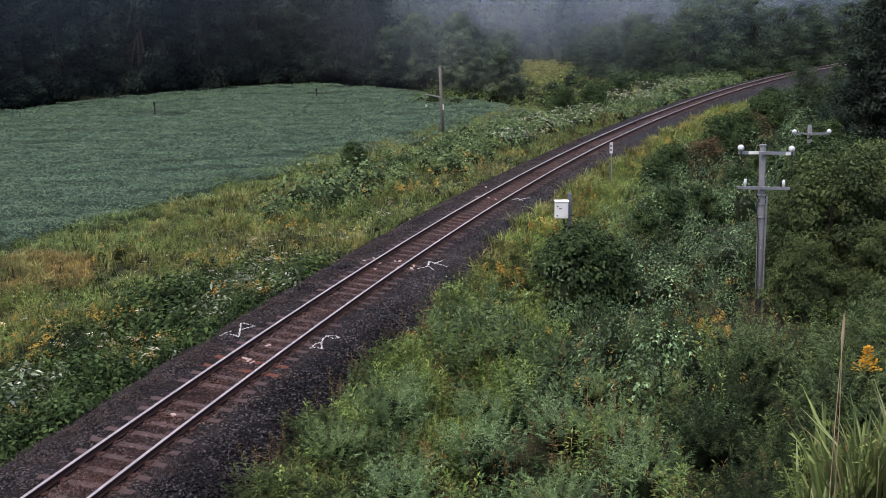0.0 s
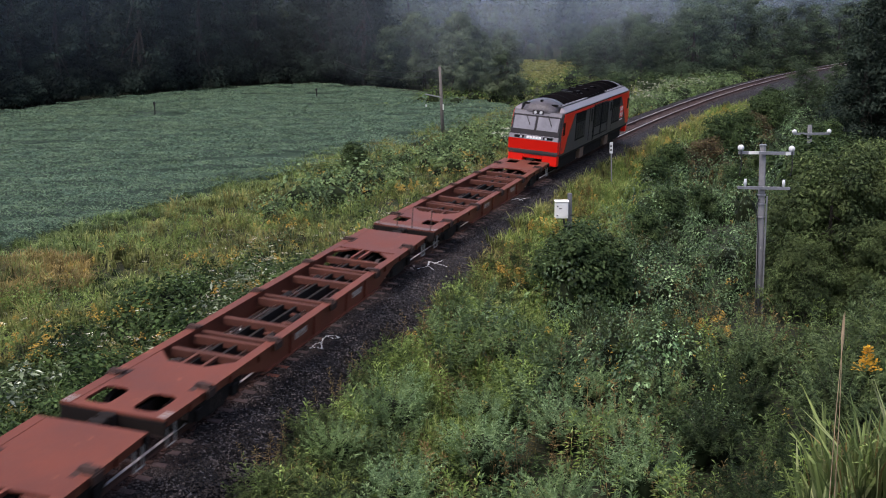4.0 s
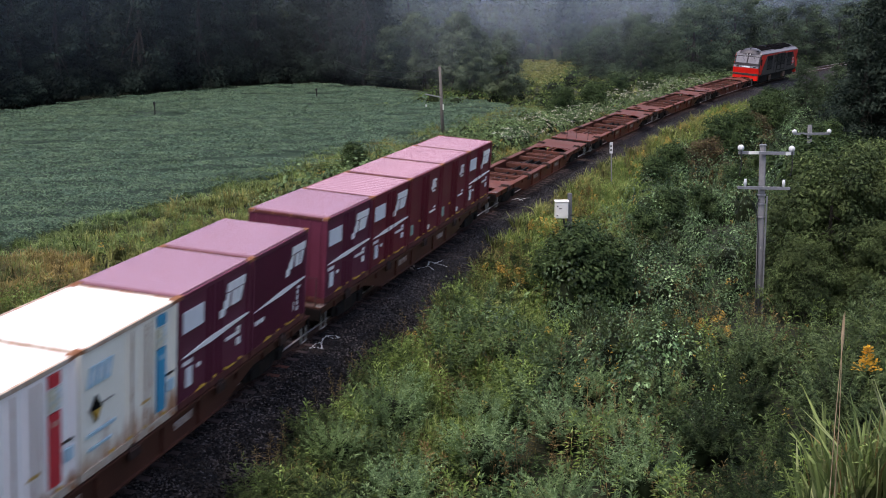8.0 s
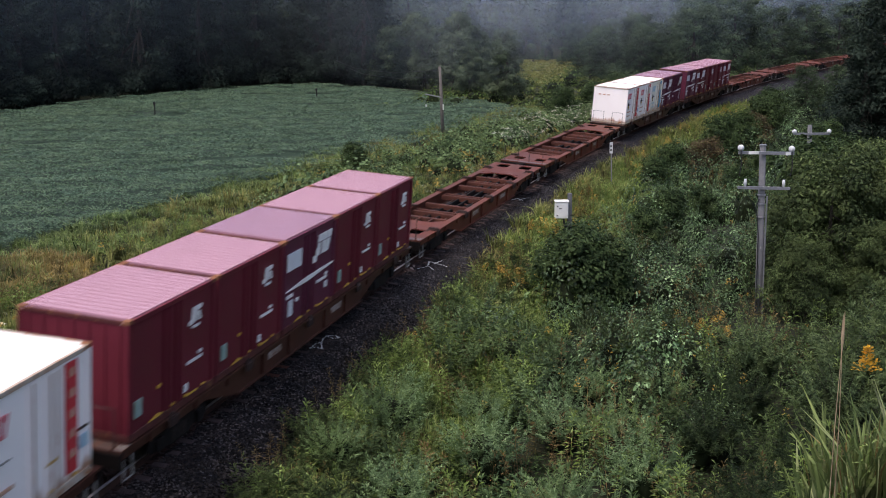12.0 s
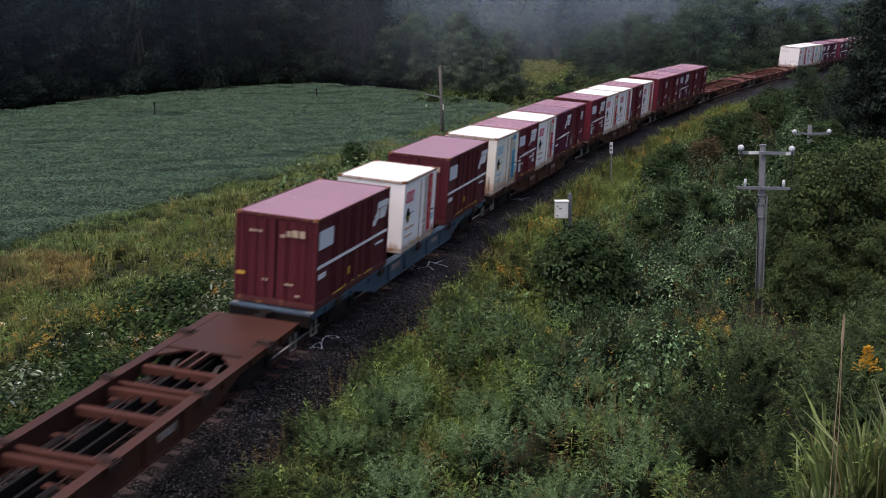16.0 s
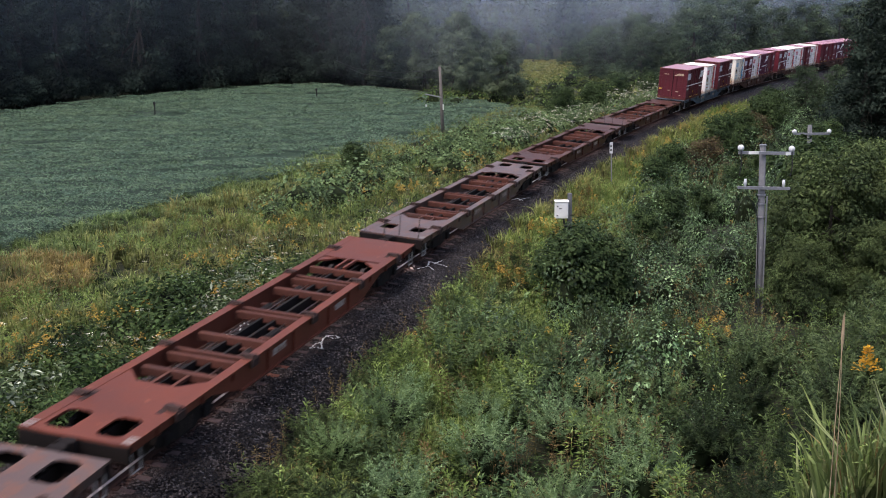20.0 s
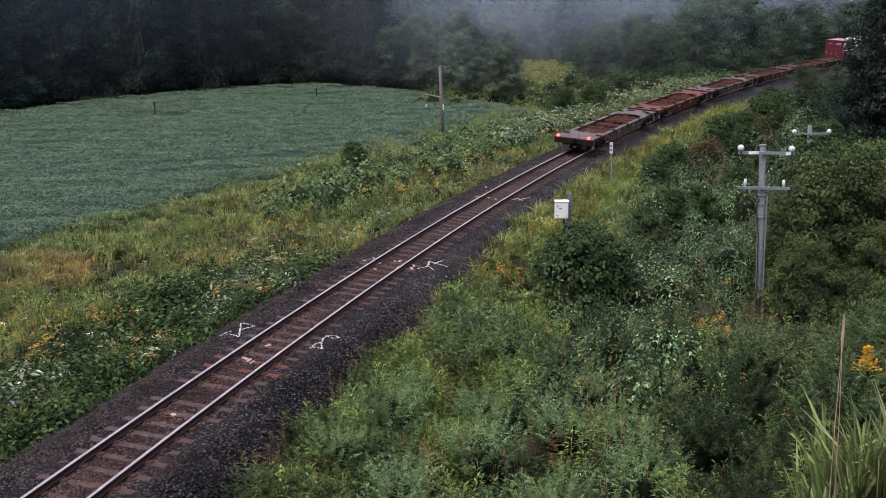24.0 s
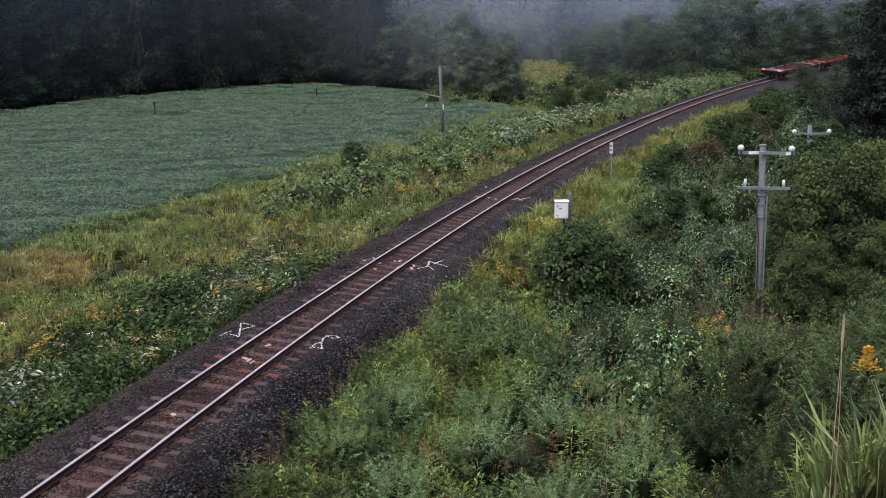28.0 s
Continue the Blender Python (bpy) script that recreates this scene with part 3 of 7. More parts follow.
    return leaf_quads(base, d, np.tile([[0, 0, 1.0]], (n, 1)) + rng.normal(0, 0.4, (n, 3)), np.full(n, petal), np.full(n, petal * 0.6))


def umbel_shape(rng, n=12, h=1.0):
    a = rng.uniform(0, 6.28, n)
    r = 0.1 * np.sqrt(rng.random(n))
    base = np.stack([np.cos(a) * r, np.sin(a) * r, h + rng.normal(0, 0.02, n)], 1)
    d = unit(np.stack([np.cos(a), np.sin(a), rng.uniform(-0.1, 0.3, n)], 1))
    return leaf_quads(base, d, np.tile([[0, 0, 1.0]], (n, 1)), np.full(n, 0.06), np.full(n, 0.045))


DOME_V = np.array([(0, 0, 1.0)] + [(0.62 * math.cos(a) * k, 0.62 * math.sin(a) * k, 0.72) for a, k in zip(np.arange(6) * 1.047, (1, .8, 1.1, .9, 1, .75))]
                  + [(0.95 * math.cos(a + 0.4) * k, 0.95 * math.sin(a + 0.4) * k, 0.0) for a, k in zip(np.arange(6) * 1.047, (1, .85, .95, 1.1, .9, 1))])
DOME_F = np.array([(0, i + 1, (i + 1) % 6 + 1) for i in range(6)] + [(i + 1, i + 7, (i + 1) % 6 + 1) for i in range(6)] + [((i + 1) % 6 + 1, i + 7, (i + 1) % 6 + 7) for i in range(6)])


def sow(name, label, category, shape, material, xy, rng, size=(0.8, 1.25), tall=(0.85, 1.2), lean=0.12, lift=0.0, variants=4, sink=0.03, kw=None, mound=0.0, core=0.0):
    """Scatter a plant over ground points as one object of stuff."""
    if not len(xy):
        return
    z = ground_z(xy[:, 0], xy[:, 1]) - sink + lift
    pos = np.column_stack([xy, z])
    order = rng.integers(0, variants, len(pos))
    grow = np.ones(len(pos))
    if mound:
        v = np.array([noise.noise(Vector((x * 0.33, y * 0.33, 3.0))) + 0.7 * noise.noise(Vector((x * 0.9, y * 0.9, 8.0))) for x, y in xy])
        grow = np.clip(1 + mound * v * 1.3, 0.4, 1.65)
    sizes, talls = rng.uniform(*size, len(pos)) * grow, rng.uniform(*tall, len(pos)) if len(tall) == 2 else np.asarray(tall)
    # Dark domes under the leaves stand in for the shade inside each plant.
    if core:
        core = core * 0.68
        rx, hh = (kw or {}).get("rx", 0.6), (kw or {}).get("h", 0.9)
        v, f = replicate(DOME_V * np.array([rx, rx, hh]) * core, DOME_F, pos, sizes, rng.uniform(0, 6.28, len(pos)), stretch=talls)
        tagged(new(name + "_shade_dome", mesh_from(name + "_shade_dome", v, f, LEAF_SHADE)), "dark domes painted as the shade inside the " + category, category, kind="stuff")
    Vs, Fs, n = [], [], 0
    for k in range(variants):
        V, F = shape(rng, **(kw or {}))
        q = pos[order == k]
        if not len(q):
            continue
        v, f = replicate(V, F, q, sizes[order == k], rng.uniform(0, 6.28, len(q)), lean, rng, talls[order == k])
        Vs.append(v), Fs.append(f + n)
        n += len(v)
    tagged(new(name, mesh_from(name, np.concatenate(Vs), np.concatenate(Fs), material)), label, category, kind="stuff")


def strip(rng, n, s0, s1, l0, l1, near=1.0):
    """Random ground points beside the track, thinning with distance when near > 1."""
    s = s0 + (s1 - s0) * rng.random(n) ** near
    p = on_line(s, rng.uniform(l0, l1, n), 0, False)
    return p[:, :2]


def patchy(rng, xy, scale, keep, seed):
    """Keeps points in drifting patches."""
    v = np.array([noise.noise(Vector((x * scale + seed, y * scale, seed))) for x, y in xy])
    return xy[v > keep]


# mounds of willow scrub in the hollow: place and size
MOUNDS = ((11.8, 31.2, 1.0), (13.9, 32.6, 1.15), (9.5, 33.0, 0.8), (13.1, 28.6, 0.95), (15.8, 31, 1.1), (10.4, 28.2, 0.9), (11.6, 25.2, 0.85), (13.9, 25.2, 0.95), (-1.4, 27.0, 0.72), (0.9, 25.2, 0.68), (3.0, 27.0, 0.6),
          (4.6, 24.4, 0.7), (6.6, 26.6, 0.72), (2.4, 22.2, 0.74), (6.6, 21.8, 0.8), (8.8, 23.8, 0.85), (-1.0, 23.0, 0.6), (8.2, 29.4, 0.62), (4.0, 30.4, 0.5), (0.9, 28.6, 0.5), (4.7, 27.4, 0.55), (4.4, 20.4, 0.7), (9.4, 20.6, 0.8), (6.6, 18.6, 0.6), (0.6, 20.6, 0.6), (11.2, 22.2, 0.8), (6.2, 30.6, 0.5), (2.2, 19.0, 0.5), (-2.6, 24.8, 0.5))


def build_undergrowth():
    rng = np.random.default_rng(11)
    # left strip between track and field
    sow("left_shrub_weeds", "dark green broad-leaved weeds beside the track bed", "weeds", clump_shape, LEAF_HEDGE,
        np.concatenate([strip(rng, 420, 1, 24, -7.5, -3.0), strip(rng, 150, 0, 18, -4.2, -2.7)]), rng, (0.7, 1.25), (0.7, 1.3), mound=0.7, core=0.72, kw=dict(n=130, length=0.13, width=0.08, shell=0.72))
    sow("left_grass", "yellowing green meadow grass between track and field", "grass", tuft_shape, LEAF_MEADOW,
        strip(rng, 6800, 2, 95, -16.5, -3.3, 1.3), rng, (0.8, 1.3), (0.6, 1.2), mound=0.5, kw=dict(n=13, h=0.62, width=0.015, spread=0.85))
    sow("left_leafy_weeds", "mixed low green weeds beside the track", "weeds", clump_shape, LEAF_NARROW,
        patchy(rng, strip(rng, 1700, 2, 95, -9, -3.4, 1.2), 0.16, -0.05, 3.1), rng, (0.5, 1.0), (0.5, 1.1), mound=0.6, core=0.6, kw=dict(n=56, length=0.13, width=0.05, shell=0.7))
    sow("left_low_weeds", "fine light green weeds in the meadow strip", "weeds", bush_shape, LEAF_FRESH,
        patchy(rng, strip(rng, 900, 6, 80, -16.5, -7, 1.2), 0.2, -0.05, 6.6), rng, (0.35, 0.6), (0.7, 1.1), mound=0.5, kw=dict(stalks=12, leaves=16, length=0.22, width=0.04))
    sow("left_broad_weeds", "scattered dark broad-leaved weeds in the meadow strip", "weeds", clump_shape, LEAF_BROAD,
        patchy(rng, strip(rng, 900, 14, 95, -12, -3.4, 1.2), 0.3, 0.2, 8.8), rng, (0.6, 1.1), (0.5, 1.2), mound=0.5, core=0.7, kw=dict(n=80, length=0.13, width=0.08, shell=0.7))
    sow("left_dry_weeds", "brown and ochre drying weeds in the meadow strip", "weeds", weed_shape, LEAF_DRY,
        patchy(rng, strip(rng, 2600, 4, 95, -16, -3.6, 1.2), 0.14, 0.06, 7.7), rng, (0.4, 0.75), (0.8, 1.1), kw=dict(n=24, h=1.2, length=0.14, width=0.03))
    sow("left_goldenrod", "orange-yellow goldenrod flower heads in the meadow strip", "flowers", plume_shape, FLOWER_GOLD,
        patchy(rng, np.concatenate([strip(rng, 1100, 3, 95, -13, -3.4), strip(rng, 420, 2, 24, -9, -3.2)]), 0.3, 0.12, 1.9), rng, (0.6, 1.0), (0.7, 1.0))
    sow("left_white_flowers", "small white wild flowers in the meadow strip", "flowers", umbel_shape, FLOWER_WHITE,
        patchy(rng, np.concatenate([strip(rng, 900, 5, 110, -11, -3.4), strip(rng, 160, 10, 26, -7, -3.2)]), 0.2, 0.0, 5.3), rng, (0.6, 1.0), (0.6, 1.0))
    sow("left_hedge_leaves", "bushy broad-leaved scrub along the field edge", "scrub", clump_shape, LEAF_NARROW,
        np.concatenate([strip(rng, 230, 50, 90, -12.5, -6.5), strip(rng, 240, 80, 135, -10, -3.6), strip(rng, 40, 34, 48, -12, -8)]), rng, (0.6, 1.2), (0.7, 1.3), mound=0.6, core=0.8,
        kw=dict(n=150, rx=1.05, h=1.35, length=0.17, width=0.11, shell=0.8))
    sow("left_hedge_flowers", "whitish flowering weeds along the curve", "flowers", umbel_shape, FLOWER_WHITE,
        patchy(rng, strip(rng, 900, 60, 120, -9.5, -4.0), 0.15, 0.0, 2.7), rng, (1.2, 1.9), (0.9, 1.1))
    sow("left_field_edge_grass", "fresh green tall grass along the edge of the field", "grass", tuft_shape, LEAF_EDGE,
        strip(rng, 1500, 14, 62, -18.8, -14.0), rng, (0.8, 1.3), (0.4, 0.9), mound=0.4, kw=dict(n=22, h=0.6, width=0.013, spread=0.95))
    spots = np.array([(-11.6, 30.4), (-10.6, 29.7), (-11.4, 28.5), (-12.3, 29.3), (-8.2, 30.9), (-6.0, 39.5), (-7.5, 42.5), (-9.2, 40.0), (-7.5, 36.6), (-6.9, 38.2), (-8.2, 36.0), (-7.3, 39.6), (-12.4, 27.9), (-11.2, 27.4)])
    xy = np.concatenate([q + rng.normal(0, 0.35, (4, 2)) for q in spots])
    sow("silver_leaved_weeds", "leafy weeds showing silvery white undersides beside the track bed", "weeds", clump_shape, LEAF_SILVER,
        xy[np.abs(locate(xy[:, 0], xy[:, 1])[1]) > 2.7], rng, (0.7, 1.1), (0.8, 1.2), mound=0.2, core=0.6, kw=dict(n=60, rx=0.5, h=1.15, length=0.26, width=0.1, shell=0.75))
    n = 520
    a, d = rng.uniform(0, 6.28, n), np.sqrt(rng.random(n))
    xy = np.column_stack([-16.2 + 2.4 * d * np.cos(a), 42.6 + 3.6 * d * np.sin(a)])
    sow("tan_grass", "patch of tan withered grass at the field edge", "grass", tuft_shape, LEAF_TAN, xy, rng, (0.8, 1.2), (0.7, 1.1), kw=dict(n=14, h=0.75, width=0.014, spread=0.8))
    # right of the track
    sow("right_verge_grass", "yellow-green grass on the slope beside the track bed", "grass", tuft_shape, LEAF_GRASS,
        np.concatenate([strip(rng, 2100, 20, 110, 2.6, 6.0, 1.2), strip(rng, 260, 3, 22, 3.2, 6.0), strip(rng, 500, 26, 100, 2.1, 2.8)]), rng, (0.7, 1.3), (0.5, 1.2), mound=0.5, kw=dict(n=13, h=0.7, width=0.016, spread=0.8))
    sow("right_goldenrod", "orange-yellow goldenrod flower heads beside the track", "flowers", plume_shape, FLOWER_GOLD,
        patchy(rng, np.concatenate([strip(rng, 1000, 14, 100, 2.9, 6.5), strip(rng, 120, 10, 45, 6, 16)]), 0.25, 0.12, 2.2), rng, (0.6, 1.1), (0.7, 1.1))
    spots = np.array([(6.8, 48.3), (4.5, 49.7), (7.7, 57.7), (2.5, 41.2), (25.0, 104.0), (16.2, 81.1), (8.4, 35.8), (-1.9, 61.0), (1.8, 73.2)])
    xy = np.concatenate([q + rng.normal(0, 0.55, (22, 2)) for q in spots])
    sow("goldenrod_clumps", "thick clumps of yellow goldenrod on both verges", "flowers", plume_shape, FLOWER_GOLD, xy[np.abs(locate(xy[:, 0], xy[:, 1])[1]) > 3.0], rng, (0.7, 1.1), (0.8, 1.15), kw=dict(n=34, h=1.1))
    sow("right_verge_weeds", "mixed leafy weeds on the slope beside the track", "weeds", weed_shape, LEAF_FRESH,
        strip(rng, 1300, 4, 100, 3.0, 7.0, 1.2), rng, (0.5, 0.9), (0.7, 1.2), mound=0.4, kw=dict(n=34, h=1.2, length=0.16, width=0.045))
    sow("right_lime_weeds", "bright lime-green young weeds beside the track bed", "weeds", bush_shape, LEAF_FRESH,
        np.concatenate([strip(rng, 420, 8, 60, 3.0, 7.0), strip(rng, 110, 12, 26, 3.0, 6)]), rng, (0.35, 0.65), (0.7, 1.1), mound=0.5, kw=dict(stalks=14, leaves=22, length=0.24, width=0.045))
    sow("right_edge_weeds", "brown and ochre weeds along the edge of the ballast", "weeds", weed_shape, LEAF_DRY,
        strip(rng, 520, 5, 80, 2.2, 4.0, 1.3), rng, (0.35, 0.65), (0.8, 1.2), kw=dict(n=26, h=1.2, length=0.16, width=0.035))
    xy = strip(rng, 420, 9, 22, 3.3, 5.4)
    sow("lime_grass", "lime-green young grass beside the ballast", "grass", tuft_shape, LEAF_FRESH, xy, rng, (0.8, 1.2), (0.6, 1.1), mound=0.5, kw=dict(n=22, h=0.65, width=0.016, spread=0.8))
    sow("right_edge_scrub", "low dark olive weeds along the foot of the ballast", "weeds", bush_shape, LEAF_OLIVE,
        strip(rng, 420, 2, 30, 2.7, 5.2), rng, (0.3, 0.55), (0.7, 1.1), mound=0.4, kw=dict(stalks=14, leaves=24, length=0.26, width=0.05))
    sow("right_vines", "dark green broad-leaved vines and scrub in the hollow", "scrub", clump_shape, LEAF_VINE,
        spread_out(rng, np.concatenate([strip(rng, 1500, 13, 58, 6.0, 12.5), strip(rng, 500, 36, 58, 12.5, 17)]), 1.05), rng, (0.85, 1.3), (0.6, 1.9), mound=0.8, core=0.8, kw=dict(n=420, rx=0.8, h=1.0, length=0.078, width=0.05, shell=0.8))
    sow("far_vines", "dark scrub and vines inside the curve", "scrub", clump_shape, LEAF_VINE,
        np.concatenate([strip(rng, 420, 56, 110, 5.0, 17), strip(rng, 260, 105, 180, 4.0, 16)]), rng, (0.6, 1.15), (0.5, 1.4), mound=0.9, core=0.8, kw=dict(n=190, rx=1.1, h=1.35, length=0.12, width=0.075, shell=0.75))
    sow("outer_curve_scrub", "mixed scrub on the outside of the curve", "scrub", clump_shape, LEAF_BROAD,
        np.concatenate([strip(rng, 330, 92, 170, -30, -4.5), strip(rng, 160, 110, 210, -9, -4)]), rng, (0.5, 1.25), (0.6, 1.3), mound=0.9, core=0.8, kw=dict(n=110, rx=1.3, h=1.4, length=0.19, width=0.11, shell=0.8))
    sow("outer_curve_grass", "rough grass on the outside of the curve", "grass", tuft_shape, LEAF_GRASS,
        strip(rng, 1500, 88, 170, -32, -3.6), rng, (0.9, 1.5), (0.4, 0.8), kw=dict(n=12, h=0.6, width=0.03, spread=0.9))
    sow("right_pale_leaves", "pale-backed leaves of climbing plants over the scrub", "scrub", clump_shape, LEAF_NARROW,
        patchy(rng, strip(rng, 360, 14, 80, 5.5, 15), 0.2, 0.1, 4.4), rng, (0.7, 1.1), (0.8, 1.3), mound=0.4, kw=dict(n=46, rx=0.85, h=1.15, length=0.095, width=0.05, shell=0.9))
    sow("right_dry_weeds", "brown drying weeds among the scrub", "weeds", weed_shape, LEAF_DRY,
        patchy(rng, strip(rng, 1600, 8, 70, 3.0, 15), 0.2, 0.1, 9.1), rng, (0.6, 1.05), (0.8, 1.3), kw=dict(n=30, h=1.35, length=0.15, width=0.035))
    # foreground of bushy willow-like weeds below the bank
    n = 5000
    xy = np.column_stack([rng.uniform(-5.5, 16, n), rng.uniform(16, 36, n)])
    s, lat = locate(xy[:, 0], xy[:, 1])
    xy = xy[lat > np.interp(s, [0, 10, 16], [5.0, 4.4, 3.6]) + 0.6 * rng.random(n)]
    foot = spread_out(rng, xy, 1.6)
    foot = foot[[all((q[0] - x) ** 2 + (q[1] - y) ** 2 > (1.15 * k + 0.7) ** 2 for x, y, k in MOUNDS) for q in foot]]
    pale = (foot[:, 0] + 0.25 * (foot[:, 1] - 25) < 4.5 + rng.normal(0, 1.5, len(foot)))
    sow("willow_weeds", "bushy grey-green weeds with narrow willow-like leaves", "weeds", bush_shape, LEAF_NARROW, foot[pale], rng, (0.8, 1.25), (0.8, 1.2), 0.1, variants=6, mound=0.45, kw=dict(stalks=22, leaves=56, length=0.16, width=0.03))
    sow("olive_weeds", "bushy dark olive weeds with narrow leaves", "weeds", bush_shape, LEAF_OLIVE, foot[~pale], rng, (0.8, 1.3), (0.8, 1.2), 0.1, variants=6, mound=0.45, kw=dict(stalks=22, leaves=56, length=0.16, width=0.03))
    sow("foreground_scrub", "low leafy undergrowth beneath the tall weeds", "scrub", clump_shape, LEAF_HEDGE, xy[::6], rng, (0.7, 1.1), (0.4, 0.8), mound=0.4, core=0.55, kw=dict(n=90, rx=0.7, h=0.7, length=0.14, width=0.07, shell=0.85))
    brown = patchy(rng, xy[::4], 0.35, 0.18, 3.3)
    sow("brown_weeds", "withered reddish-brown weeds between the green mounds", "weeds", weed_shape, LEAF_DRY, brown, rng, (0.6, 0.95), (0.8, 1.2), 0.14, kw=dict(n=36, h=1.5, length=0.16, width=0.035))
    fresh = patchy(rng, xy[::3], 0.3, 0.3, 6.0)
    sow("fresh_weeds", "bright green young weeds among the tall ones", "weeds", weed_shape, LEAF_FRESH, fresh, rng, (0.7, 1.0), (0.9, 1.25), 0.14, kw=dict(n=44, h=1.8, length=0.2, width=0.045))
    sow("orange_leaves", "a few orange autumn leaves among the weeds", "leaves", plume_shape, FLOWER_GOLD, np.column_stack([rng.uniform(2, 9, 26), rng.uniform(27, 34, 26)]), rng, (0.6, 1.0), (1.2, 1.5), kw=dict(n=10, h=1.2))
    # tall grass on the bank near the camera
    n = 120
    x = 3.72 + 1.8 * rng.random(n)
    xy = np.column_stack([x, rng.uniform(10.5, 12.6, n)])
    sow("bank_reeds", "tall fresh green reed grass on the bank", "grass", tuft_shape, LEAF_REED, xy, rng, (0.8, 1.1), np.interp(x, [3.72, 4.1, 4.6], [0.45, 0.85, 1.25]) * rng.uniform(0.75, 1.1, n), lean=0.16, kw=dict(n=6, h=1.12, width=0.019, spread=0.36))
    sow("bank_dry_reeds", "straw-coloured withered reed blades among the green", "grass", tuft_shape, LEAF_DRY, xy[::3], rng, (0.8, 1.1), (0.6, 1.0), kw=dict(n=5, h=1.1, width=0.011, spread=0.5))
    xy = spread_out(rng, np.column_stack([rng.uniform(1.5, 9.5, 900), rng.uniform(12.5, 18.5, 900)]), 0.75)
    # These weeds wear the darkened leaves, so the bank foot looks shaded.
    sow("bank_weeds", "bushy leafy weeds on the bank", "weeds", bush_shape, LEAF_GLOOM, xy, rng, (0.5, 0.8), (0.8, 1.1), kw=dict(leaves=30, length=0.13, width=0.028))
    sow("bank_scrub", "dark undergrowth on the bank", "scrub", clump_shape, LEAF_HEDGE, np.column_stack([rng.uniform(1.0, 10, 260), rng.uniform(9.5, 20, 260)]), rng, (0.5, 0.8), (0.4, 0.7), core=0.7, kw=dict(n=90, length=0.1, width=0.05, shell=0.8))
    sow("bank_corner_weeds", "leafy green weeds among the reeds", "weeds", weed_shape, LEAF_FRESH, np.column_stack([rng.uniform(3.7, 6.4, 70), rng.uniform(10.6, 13.0, 70)]), rng, (0.7, 1.0), (0.7, 1.1), kw=dict(n=50, h=1.1, length=0.12, width=0.022))
    xy = np.array([(4.02, 11.0), (4.1, 11.05), (3.7, 11.2), (4.7, 11.3)])
    bm = bmesh.new()
    for (x, y), h, d in zip(xy, (2.62, 2.38, 1.5, 1.7), (0.03, -0.04, -0.3, 0.3)):
        z = float(ground_z([x], [y])[0])
        rod(bm, [(x, y, z), (x + d * 0.3, y, z + h * 0.6), (x + d, y, z + h)], [0.006, 0.005, 0.003], 5)
        rod(bm, [(x + d * 0.85, y, z + h * 0.9), (x + d * 0.95, y, z + h * 0.97), (x + d, y, z + h), (x + d * 1.1, y, z + h * 1.07)], [0.005, 0.014, 0.011, 0.002], 6)
    me = bpy.data.meshes.new("dry_stalks")
    bm.to_mesh(me), bm.free()
    me.materials.append(M_STRAW)
    tagged(new("dry_stalks", me), "thin straw-coloured dry seed stalks on the bank", "grass", kind="stuff")
    sow("bank_goldenrod", "orange goldenrod head on the bank", "flowers", plume_shape, FLOWER_BRIGHT, np.array([(4.38, 11.2)]), rng, (0.98, 1.0), (1.0, 1.02), lean=0.01, sink=0.0, kw=dict(n=220, h=1.8, petal=0.042))


